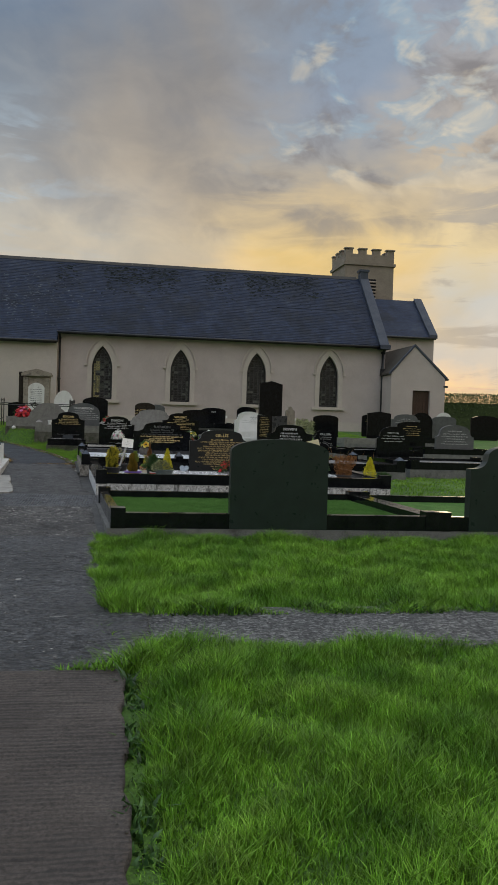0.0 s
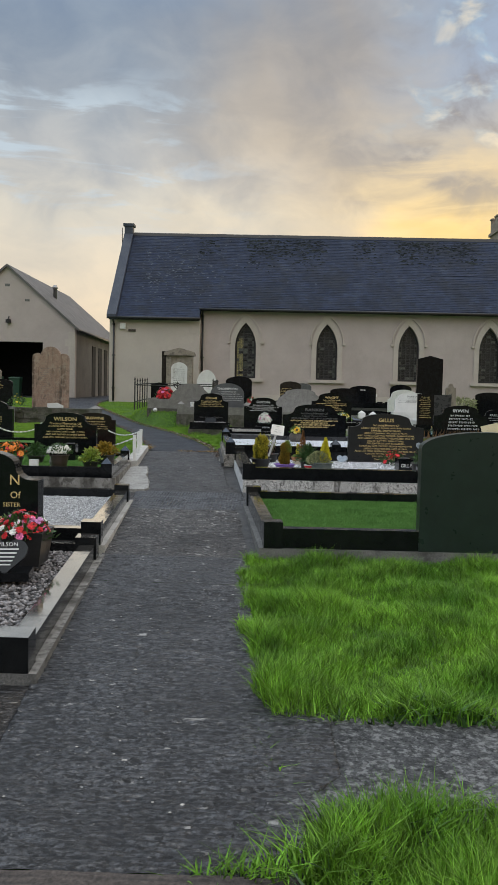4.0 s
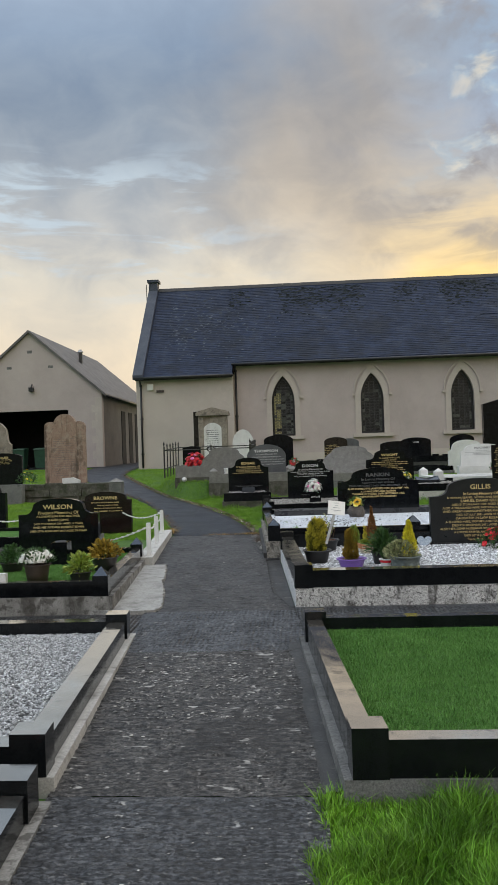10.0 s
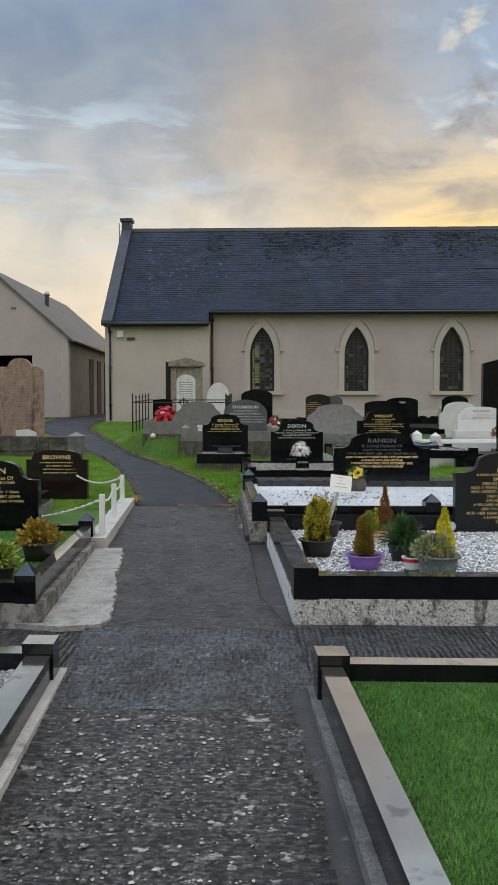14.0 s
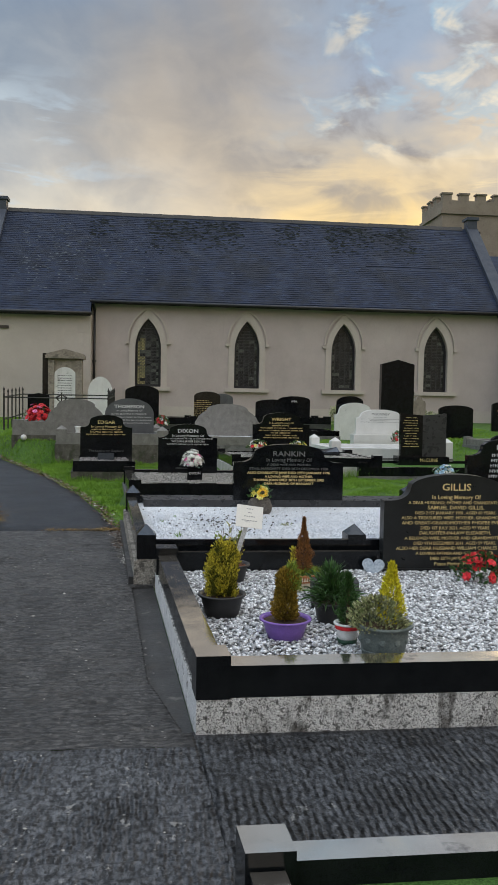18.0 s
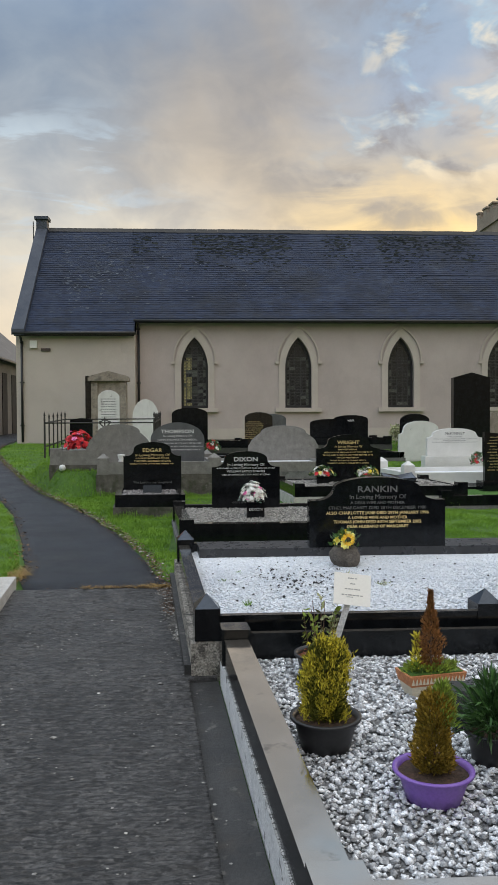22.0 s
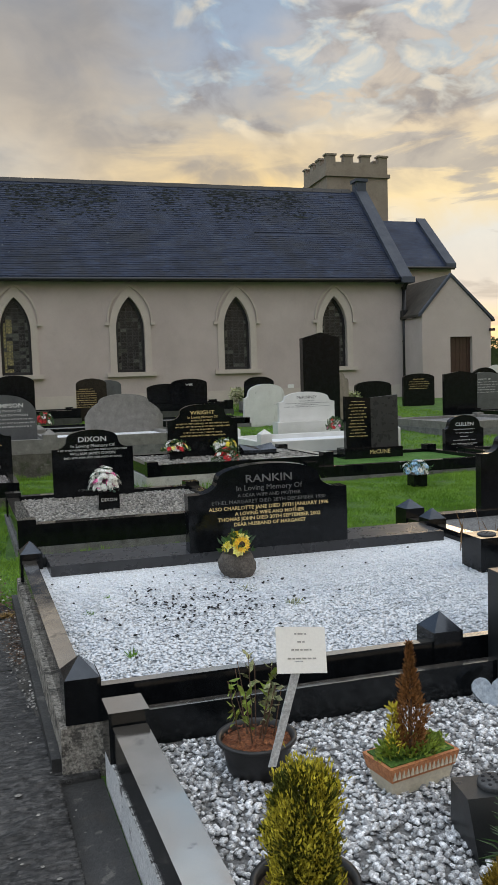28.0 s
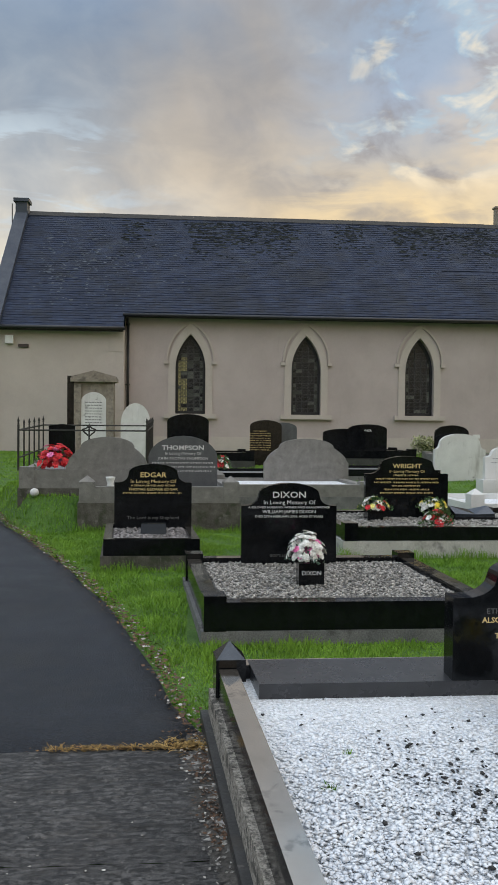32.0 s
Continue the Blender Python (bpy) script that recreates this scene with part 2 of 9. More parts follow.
    if bump:
        height = noise_tex(bscale, 5.0, 0.65, stretch)
    if waves:
        wv = n("ShaderNodeTexWave")
        wv.bands_direction = waves[0]
        wv.inputs["Scale"].default_value, wv.inputs["Distortion"].default_value = waves[1], waves[2]
        wv.inputs["Detail"].default_value, wv.inputs["Detail Scale"].default_value = 3.0, 1.5
        lk(co.outputs["Object"], wv.inputs[0])
        brk = ramp(noise_tex(2.2, 3.0), 0.38, 0.62)
        wm = n("ShaderNodeMath")
        wm.operation = "MULTIPLY"
        lk(wv.outputs["Fac"], wm.inputs[0]), lk(brk, wm.inputs[1])
        wa = n("ShaderNodeMath")
        wa.operation = "MULTIPLY_ADD"
        lk(wm.outputs[0], wa.inputs[0])
        wa.inputs[1].default_value = waves[3]
        lk(height, wa.inputs[2])
        height = wa.outputs[0]
    if height is not None:
        bp = n("ShaderNodeBump")
        bp.inputs["Strength"].default_value, bp.inputs["Distance"].default_value = min(bump, 1.0), 0.012
        lk(height, bp.inputs["Height"]), lk(bp.outputs[0], b.inputs["Normal"])
    return m


M_TURF = material("turf_soil", (0.035, 0.09, 0.010), (0.08, 0.17, 0.020), 1.6, 0.9, bump=0.8, bscale=40, grain=0.45, gscale=60, spots=[((0.14, 0.12, 0.05), 3.0, 0.60, 0.72, 0.3)])
M_BLADE = material("grass_blades", (0.076, 0.195, 0.015), (0.212, 0.412, 0.041), 1.9, 0.5, grain=0.45, gscale=7, island=0.5, spec=0.3, spots=[((0.22, 0.30, 0.06), 1.3, 0.55, 0.75, 0.5)])
M_LAWN = material("mown_grass_blades", (0.125, 0.262, 0.024), (0.215, 0.365, 0.046), 0.8, 0.7, grain=0.18, gscale=5, island=0.14, spec=0.2)
M_STRAW = material("dry_leaves", (0.26, 0.15, 0.06), (0.10, 0.055, 0.026), 9, 0.9, grain=0.4, island=0.4)
M_DRYGRASS = material("straw_stems", (0.40, 0.27, 0.10), (0.24, 0.15, 0.055), 20, 0.9, grain=0.2, island=0.5, spec=0.2)
# Near-black pits and pale specks put relief shade and glints into the colour.
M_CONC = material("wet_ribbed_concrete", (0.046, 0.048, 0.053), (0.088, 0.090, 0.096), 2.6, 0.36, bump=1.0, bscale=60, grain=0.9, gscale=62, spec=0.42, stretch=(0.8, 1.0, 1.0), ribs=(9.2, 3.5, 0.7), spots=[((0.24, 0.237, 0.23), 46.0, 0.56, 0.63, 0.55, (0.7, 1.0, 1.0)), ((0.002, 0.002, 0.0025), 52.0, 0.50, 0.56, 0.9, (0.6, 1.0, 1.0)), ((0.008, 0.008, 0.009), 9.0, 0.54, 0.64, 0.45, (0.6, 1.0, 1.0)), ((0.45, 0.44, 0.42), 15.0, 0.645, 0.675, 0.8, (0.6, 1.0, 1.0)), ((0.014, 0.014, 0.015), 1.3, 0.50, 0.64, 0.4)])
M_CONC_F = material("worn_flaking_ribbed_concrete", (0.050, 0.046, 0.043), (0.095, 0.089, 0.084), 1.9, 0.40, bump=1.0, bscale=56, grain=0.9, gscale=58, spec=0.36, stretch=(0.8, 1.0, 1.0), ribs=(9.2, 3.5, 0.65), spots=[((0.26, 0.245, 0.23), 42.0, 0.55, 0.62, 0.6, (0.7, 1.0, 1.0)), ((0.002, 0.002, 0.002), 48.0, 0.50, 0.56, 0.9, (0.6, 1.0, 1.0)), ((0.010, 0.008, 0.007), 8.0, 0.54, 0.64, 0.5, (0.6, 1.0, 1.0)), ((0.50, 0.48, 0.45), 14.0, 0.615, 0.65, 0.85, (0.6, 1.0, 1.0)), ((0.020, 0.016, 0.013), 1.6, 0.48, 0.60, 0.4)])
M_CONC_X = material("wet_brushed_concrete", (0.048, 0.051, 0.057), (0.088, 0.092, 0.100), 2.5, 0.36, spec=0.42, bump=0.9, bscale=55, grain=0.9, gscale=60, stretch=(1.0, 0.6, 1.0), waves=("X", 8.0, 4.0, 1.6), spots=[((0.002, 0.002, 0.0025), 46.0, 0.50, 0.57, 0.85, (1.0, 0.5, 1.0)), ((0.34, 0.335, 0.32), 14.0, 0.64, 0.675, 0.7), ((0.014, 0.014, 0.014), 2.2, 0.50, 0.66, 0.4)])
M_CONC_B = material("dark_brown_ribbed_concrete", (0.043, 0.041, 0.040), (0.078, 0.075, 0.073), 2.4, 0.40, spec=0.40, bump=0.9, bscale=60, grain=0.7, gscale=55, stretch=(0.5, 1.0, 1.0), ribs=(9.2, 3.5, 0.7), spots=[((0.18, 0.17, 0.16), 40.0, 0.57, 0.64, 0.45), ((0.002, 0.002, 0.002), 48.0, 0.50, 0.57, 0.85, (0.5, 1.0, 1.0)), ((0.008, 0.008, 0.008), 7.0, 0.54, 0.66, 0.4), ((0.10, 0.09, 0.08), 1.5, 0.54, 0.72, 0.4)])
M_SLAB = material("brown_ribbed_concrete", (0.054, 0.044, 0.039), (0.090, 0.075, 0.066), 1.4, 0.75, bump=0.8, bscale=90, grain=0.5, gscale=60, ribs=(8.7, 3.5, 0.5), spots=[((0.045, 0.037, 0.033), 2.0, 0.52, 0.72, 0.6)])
M_GRAVELPATH = material("old_stony_concrete", (0.05, 0.05, 0.05), (0.12, 0.118, 0.115), 3.0, 0.75, bump=1.0, bscale=38, grain=0.8, gscale=40, spots=[((0.36, 0.355, 0.34), 30.0, 0.52, 0.60, 0.6), ((0.02, 0.02, 0.018), 24.0, 0.52, 0.62, 0.7)])
M_FILLET = material("smooth_wet_mortar_fillet", (0.022, 0.022, 0.0225), (0.044, 0.043, 0.042), 3.0, 0.5, bump=0.3, bscale=60, grain=0.3, gscale=60, spots=[((0.20, 0.185, 0.165), 9.0, 0.60, 0.68, 0.6), ((0.06, 0.047, 0.034), 4.0, 0.54, 0.7, 0.55)])
M_DARKPLINTH = material("damp_dark_plinth", (0.035, 0.037, 0.034), (0.07, 0.072, 0.064), 6.0, 0.8, bump=0.6, bscale=60, grain=0.3)
M_TAR = material("tarmac", (0.0062, 0.0095, 0.0160), (0.0125, 0.0175, 0.0275), 1.2, 0.5, bump=1.0, bscale=75, grain=0.75, gscale=70, spec=0.4, spots=[((0.075, 0.082, 0.092), 62.0, 0.58, 0.66, 0.6), ((0.004, 0.005, 0.006), 40.0, 0.54, 0.64, 0.5), ((0.016, 0.017, 0.018), 2.2, 0.52, 0.70, 0.5)])
M_CRUMB = material("crumbling_mortar", (0.035, 0.032, 0.028), (0.09, 0.083, 0.073), 7.0, 0.85, bump=1.0, bscale=34, grain=0.5, gscale=45, spots=[((0.42, 0.40, 0.37), 9.0, 0.55, 0.61, 0.8), ((0.018, 0.015, 0.012), 5.0, 0.52, 0.62, 0.8)])
M_SLABCONC = material("stained_pale_concrete", (0.22, 0.215, 0.20), (0.50, 0.49, 0.465), 3.0, 0.8, bump=0.7, bscale=40, grain=0.3, spots=[((0.07, 0.068, 0.06), 3.0, 0.50, 0.66, 0.75), ((0.10, 0.095, 0.085), 14.0, 0.56, 0.66, 0.5)])
M_SIDEPLINTH = material("stained_smooth_plinth", (0.20, 0.195, 0.18), (0.34, 0.33, 0.31), 3.0, 0.85, bump=0.4, bscale=40, grain=0.2, spots=[((0.045, 0.04, 0.033), 4.0, 0.46, 0.60, 0.8, (1.0, 1.0, 0.5)), ((0.05, 0.045, 0.038), 13.0, 0.51, 0.60, 0.75)])
M_RUBBLE = material("mossy_rubble", (0.06, 0.055, 0.045), (0.14, 0.13, 0.11), 6.0, 0.95, bump=1.0, bscale=25, grain=0.4, spots=[((0.035, 0.045, 0.018), 4.0, 0.50, 0.62, 0.7), ((0.26, 0.25, 0.23), 11.0, 0.60, 0.68, 0.5)])
# Bluish metal paints the sky's sheen onto black post caps and plaque pages.
M_CAP = material("sky_sheen_cap", (0.055, 0.066, 0.082), (0.085, 0.098, 0.118), 5, 0.16, metal=0.9, grain=0.1, gscale=200)
M_WHITECONC = material("pale_concrete", (0.40, 0.39, 0.36), (0.56, 0.55, 0.52), 3.0, 0.75, bump=0.5, bscale=50, grain=0.25, spots=[((0.10, 0.095, 0.085), 5.0, 0.56, 0.68, 0.7)])
M_PLINTH = material("weathered_white_plinth", (0.60, 0.59, 0.57), (0.78, 0.77, 0.75), 5.0, 0.85, bump=1.0, bscale=70, grain=0.25, gscale=90, spots=[((0.035, 0.031, 0.026), 105.0, 0.53, 0.58, 0.75), ((0.03, 0.027, 0.022), 34.0, 0.55, 0.60, 0.8), ((0.035, 0.030, 0.024), 6.5, 0.54, 0.62, 0.75, (1.0, 1.0, 0.35)), ((0.06, 0.052, 0.042), 2.2, 0.56, 0.70, 0.4)])
M_GREYPLINTH = material("grey_concrete_plinth", (0.12, 0.12, 0.118), (0.21, 0.208, 0.20), 4.0, 0.85, bump=0.7, bscale=50, grain=0.35, spots=[((0.05, 0.05, 0.04), 6.0, 0.55, 0.68, 0.7)])
M_BLACK = material("polished_black_granite", (0.0035, 0.0042, 0.005), (0.008, 0.009, 0.0105), 8, 0.12, grain=0.5, gscale=400, spec=0.28)
M_KERBTOP = material("black_granite_kerb", (0.0055, 0.0065, 0.0075), (0.011, 0.0125, 0.0135), 5, 0.14, grain=0.4, gscale=300, spec=0.3)
# Pale cream metal puts the sky's reflection into black kerb and post tops.
M_TOPSHEEN = material("top_sheen_granite", (0.53, 0.505, 0.46), (0.62, 0.59, 0.54), 4, 0.09, metal=0.95, grain=0.06, gscale=300, bump=0.02, bscale=6, spots=[((0.16, 0.16, 0.16), 6.0, 0.60, 0.68, 0.5)])
M_HONED = material("honed_dark_granite", (0.009, 0.010, 0.011), (0.016, 0.018, 0.019), 6, 0.34, grain=0.4, gscale=260, spec=0.4, bump=0.05, bscale=200)
# Dark granite lifted to grey, its reflection put into the base colour.
M_SLABGREY = material("grey_sheen_granite_slab", (0.022, 0.023, 0.026), (0.036, 0.037, 0.041), 5, 0.3, grain=0.3, gscale=220, spec=0.6)
M_GREENBLK = material("green_black_granite", (0.012, 0.022, 0.019), (0.02, 0.034, 0.03), 5, 0.33, grain=0.3, gscale=260, spec=0.4)
M_GREY = material("pale_grey_granite", (0.16, 0.153, 0.14), (0.23, 0.222, 0.205), 7, 0.6, grain=0.35, gscale=160, bump=0.3, bscale=120, spots=[((0.09, 0.085, 0.075), 9.0, 0.54, 0.68, 0.5), ((0.30, 0.29, 0.26), 14.0, 0.60, 0.70, 0.5)])
M_MIDGREY = material("mid_grey_granite", (0.07, 0.074, 0.08), (0.11, 0.115, 0.12), 5, 0.4, grain=0.35, gscale=220)
M_BROWNSTONE = material("dark_brown_granite", (0.014, 0.011, 0.009), (0.026, 0.021, 0.017), 6, 0.2, grain=0.4, gscale=220)
M_REDSTONE = material("dark_red_granite", (0.010, 0.006, 0.005), (0.018, 0.010, 0.009), 6, 0.18, grain=0.5, gscale=220)
M_SAND = material("weathered_sandstone", (0.27, 0.178, 0.132), (0.38, 0.268, 0.205), 4, 0.9, bump=0.7, bscale=40, grain=0.25, spots=[((0.06, 0.048, 0.036), 5.0, 0.52, 0.64, 0.75, (1.0, 1.0, 0.10)), ((0.42, 0.35, 0.28), 6.0, 0.50, 0.62, 0.55), ((0.07, 0.058, 0.045), 4.0, 0.54, 0.66, 0.7), ((0.42, 0.25, 0.18), 3.0, 0.58, 0.75, 0.4)])
M_OLDSTONE = material("old_grey_stone", (0.23, 0.195, 0.155), (0.34, 0.30, 0.25), 4, 0.9, bump=0.6, bscale=40, grain=0.3, spots=[((0.07, 0.065, 0.055), 5.0, 0.52, 0.66, 0.65)])
M_MARBLE = material("white_marble", (0.62, 0.62, 0.60), (0.74, 0.74, 0.72), 3, 0.45, grain=0.08, spots=[((0.42, 0.41, 0.38), 3.0, 0.60, 0.80, 0.4)])
M_OLDMARBLE = material("stained_white_marble", (0.66, 0.66, 0.64), (0.78, 0.78, 0.76), 3, 0.6, grain=0.12, bump=0.2, spots=[((0.12, 0.115, 0.10), 5.0, 0.62, 0.70, 0.6), ((0.30, 0.28, 0.24), 4.0, 0.54, 0.72, 0.6, (1.0, 1.0, 0.2))])
M_RENDER = material("pebble_dash_render", (0.455, 0.39, 0.368), (0.525, 0.455, 0.432), 0.7, 0.92, bump=0.5, bscale=90, grain=0.09, gscale=60, spots=[((0.38, 0.325, 0.30), 0.9, 0.52, 0.74, 0.35), ((0.57, 0.505, 0.475), 2.2, 0.56, 0.72, 0.25), ((0.36, 0.31, 0.28), 5.0, 0.60, 0.74, 0.28, (1.0, 1.0, 0.16))])
M_RENDER2 = material("cream_render", (0.50, 0.445, 0.40), (0.57, 0.51, 0.455), 0.8, 0.92, bump=0.5, bscale=60, grain=0.12, gscale=55, spots=[((0.45, 0.39, 0.33), 1.2, 0.55, 0.75, 0.35)])
M_SURROUND = material("painted_stone_dressing", (0.49, 0.435, 0.39), (0.55, 0.49, 0.44), 2.0, 0.8, bump=0.3, bscale=60, grain=0.1)
M_SLATE = material("roof_slate", (0.0095, 0.0180, 0.0440), (0.0175, 0.0285, 0.0620), 0.9, 0.62, bump=0.3, bscale=30, grain=0.30, gscale=14, stretch=(0.16, 1.0, 1.0), island=0.17, spec=0.3, spots=[((0.010, 0.013, 0.019), 0.55, 0.50, 0.66, 0.6), ((0.045, 0.047, 0.045), 0.9, 0.60, 0.74, 0.4), ((0.11, 0.125, 0.14), 6.0, 0.68, 0.75, 0.4, (0.3, 1.0, 1.0))])
M_LICHEN = material("pale_roof_lichen", (0.045, 0.055, 0.075), (0.095, 0.105, 0.125), 3, 0.9, grain=0.3, island=0.5, spec=0.2)
M_ROOFMOSS = material("dark_roof_moss", (0.014, 0.017, 0.019), (0.028, 0.032, 0.030), 3, 0.95, grain=0.4, island=0.5, spec=0.1)
M_RIDGE = material("ridge_tiles", (0.05, 0.05, 0.055), (0.08, 0.075, 0.07), 3, 0.8, bump=0.3, grain=0.3)
M_MOSSROOF = material("mossy_brown_slate", (0.035, 0.03, 0.024), (0.065, 0.055, 0.042), 2.0, 0.85, bump=0.5, bscale=30, grain=0.35)
M_COPING = material("grey_coping", (0.042, 0.052, 0.078), (0.065, 0.076, 0.10), 2, 0.7, bump=0.3, grain=0.2)
M_GUTTER = material("black_painted_metal", (0.010, 0.011, 0.013), (0.018, 0.018, 0.02), 5, 0.4, grain=0.2)
# Render darkened in its colour for the shade on the hall's sides.
M_HALLSIDE = material("shaded_hall_render", (0.12, 0.115, 0.11), (0.17, 0.16, 0.15), 0.8, 0.92, bump=0.4, bscale=50, grain=0.15)
M_PEBDASH = material("pebble_dash_plinth", (0.26, 0.235, 0.20), (0.43, 0.395, 0.345), 30.0, 0.85, bump=1.0, bscale=90, grain=0.6, gscale=70, spots=[((0.035, 0.033, 0.028), 16.0, 0.50, 0.60, 0.8)])
M_WHITEPLINTH = material("white_painted_plinth", (0.60, 0.61, 0.62), (0.76, 0.76, 0.76), 6.0, 0.8, bump=0.7, bscale=60, grain=0.2, spots=[((0.05, 0.048, 0.042), 11.0, 0.60, 0.66, 0.85)])
M_TOWERSTONE = material("tower_render", (0.24, 0.20, 0.16), (0.31, 0.26, 0.21), 1.2, 0.92, bump=0.5, bscale=40, grain=0.2, spots=[((0.16, 0.13, 0.10), 2.0, 0.55, 0.72, 0.5)])
M_GLASSDARK = material("dark_leaded_glass", (0.012, 0.014, 0.016), (0.03, 0.03, 0.028), 9, 0.25, grain=0.5, gscale=30, spec=0.5)
M_GLASSGOLD = material("amber_stained_glass", (0.46, 0.41, 0.19), (0.05, 0.052, 0.044), 34, 0.25, grain=0.9, gscale=22, island=0.12)
M_GLASSPANE = material("stained_glass_pane", (0.018, 0.020, 0.024), (0.042, 0.040, 0.042), 10, 0.22, grain=0.8, gscale=24, island=0.3)
M_GLASSPALE = material("pale_border_glass", (0.055, 0.062, 0.060), (0.11, 0.115, 0.10), 14, 0.22, grain=0.7, gscale=40, island=0.6)
M_LEAD = material("lead_bars", (0.05, 0.052, 0.056), (0.085, 0.087, 0.09), 8, 0.5, metal=0.3)
M_DOOR = material("dark_brown_door", (0.035, 0.016, 0.010), (0.055, 0.026, 0.016), 5, 0.5, grain=0.3)
# Near-black colour paints the shade inside openings and holes.
M_DARKIN = material("interior_shade", (0.006, 0.006, 0.008), (0.010, 0.010, 0.013), 2, 0.9)
M_IRON = material("black_wrought_iron", (0.012, 0.012, 0.012), (0.03, 0.025, 0.02), 12, 0.55, grain=0.4, bump=0.3)
M_WHITEPAINT = material("white_painted_metal", (0.74, 0.74, 0.72), (0.80, 0.80, 0.78), 6, 0.5, grain=0.08, spots=[((0.45, 0.42, 0.36), 12, 0.64, 0.74, 0.5)])
M_TURFGRASS = material("artificial_turf", (0.06, 0.15, 0.032), (0.11, 0.225, 0.055), 3.0, 0.9, bump=1.0, bscale=160, grain=0.55, gscale=150, spec=0.15)
M_TURFBLADE = material("artificial_turf_tufts", (0.085, 0.20, 0.042), (0.14, 0.29, 0.07), 4.0, 0.7, island=0.3, grain=0.2, spec=0.2)
M_PEBW = material("white_pebbles", (0.73, 0.77, 0.83), (0.83, 0.86, 0.90), 5, 0.55, grain=0.05, island=0.08)
M_PEBD = material("dark_pebbles", (0.012, 0.012, 0.013), (0.03, 0.03, 0.032), 9, 0.5, island=0.4)
M_FINECHIP = material("fine_grey_white_chippings", (0.34, 0.345, 0.35), (0.62, 0.63, 0.64), 30, 0.65, grain=0.3, island=0.5)
M_CHIP = material("grey_white_chippings", (0.38, 0.385, 0.395), (0.78, 0.79, 0.81), 30, 0.65, grain=0.4, gscale=120, island=0.6)
M_EDGESTONE = material("edge_stones", (0.11, 0.10, 0.09), (0.38, 0.36, 0.33), 30, 0.8, grain=0.4, island=0.8)
M_PEAGRAVEL = material("pea_gravel", (0.20, 0.19, 0.17), (0.37, 0.355, 0.33), 40, 0.7, grain=0.3, island=0.6)
M_DKGRAVEL = material("dark_granite_chippings", (0.10, 0.09, 0.088), (0.30, 0.28, 0.275), 30, 0.55, grain=0.3, island=0.8)
M_BED = material("gravel_bed", (0.12, 0.12, 0.12), (0.22, 0.22, 0.22), 30, 0.9, bump=1.0, bscale=60, grain=0.5, gscale=50)
M_BEDW = material("white_gravel_bed", (0.66, 0.69, 0.73), (0.78, 0.80, 0.83), 30, 0.9, bump=1.0, bscale=60, grain=0.3, gscale=50)
M_GOLD = material("gold_lettering", (0.68, 0.50, 0.20), (0.78, 0.61, 0.29), 30, 0.45, grain=0.15)
M_SILVER = material("white_lettering", (0.60, 0.60, 0.60), (0.72, 0.72, 0.72), 30, 0.5, grain=0.1)
M_DIMLET = material("worn_grey_lettering", (0.085, 0.085, 0.087), (0.15, 0.15, 0.15), 30, 0.6, grain=0.1)
M_INK = material("dark_lettering", (0.05, 0.05, 0.05), (0.10, 0.10, 0.10), 30, 0.6)
M_SOIL = material("potting_soil", (0.04, 0.025, 0.015), (0.09, 0.05, 0.03), 12, 0.95, bump=1.0, bscale=60, grain=0.5)
M_RUSTSOIL = material("bark_mulch", (0.16, 0.05, 0.02), (0.24, 0.09, 0.035), 20, 0.95, bump=1.0, bscale=70, grain=0.5, island=0.4)
M_POTBLACK = material("black_plastic_pot", (0.014, 0.014, 0.015), (0.025, 0.024, 0.024), 8, 0.42, grain=0.2)
M_POTBROWN = material("dark_brown_pot", (0.045, 0.03, 0.025), (0.07, 0.05, 0.04), 8, 0.5, grain=0.2)
M_POTPURPLE = material("purple_plastic_pot", (0.20, 0.10, 0.42), (0.26, 0.14, 0.50), 6, 0.4, grain=0.1)
M_POTGREY = material("moulded_grey_green_pot", (0.085, 0.11, 0.105), (0.155, 0.185, 0.175), 9, 0.6, grain=0.25, bump=0.4)
M_CREAM = material("cream_ceramic", (0.62, 0.55, 0.42), (0.70, 0.64, 0.50), 8, 0.5, grain=0.1)
M_TERRA = material("terracotta_pattern", (0.40, 0.15, 0.06), (0.52, 0.22, 0.09), 25, 0.7, grain=0.3)
M_CONIFER_Y = material("golden_conifer_leaf", (0.40, 0.35, 0.03), (0.68, 0.58, 0.07), 9, 0.7, grain=0.3, island=0.5, spec=0.2)
M_CONIFER_B = material("bronze_conifer_leaf", (0.21, 0.155, 0.025), (0.36, 0.235, 0.035), 9, 0.7, grain=0.3, island=0.5, spec=0.2)
M_CONIFER_R = material("brown_conifer_leaf", (0.19, 0.085, 0.03), (0.32, 0.15, 0.05), 9, 0.75, grain=0.3, island=0.5, spec=0.2)
M_CONIFER_IN = material("inner_conifer_leaf", (0.07, 0.085, 0.015), (0.15, 0.15, 0.025), 9, 0.75, grain=0.3, island=0.5, spec=0.2)
M_LEMON = material("lemon_conifer_leaf", (0.62, 0.55, 0.03), (0.80, 0.74, 0.07), 9, 0.7, grain=0.2, island=0.35, spec=0.2)
M_LEAF = material("dark_green_leaf", (0.025, 0.07, 0.018), (0.06, 0.14, 0.03), 12, 0.5, grain=0.3, island=0.5)
M_LEAFPALE = material("pale_variegated_leaf", (0.14, 0.19, 0.06), (0.46, 0.45, 0.26), 20, 0.6, grain=0.3, island=0.6)
M_LEAFLIME = material("lime_leaf", (0.16, 0.26, 0.03), (0.30, 0.36, 0.05), 12, 0.6, grain=0.3, island=0.4)
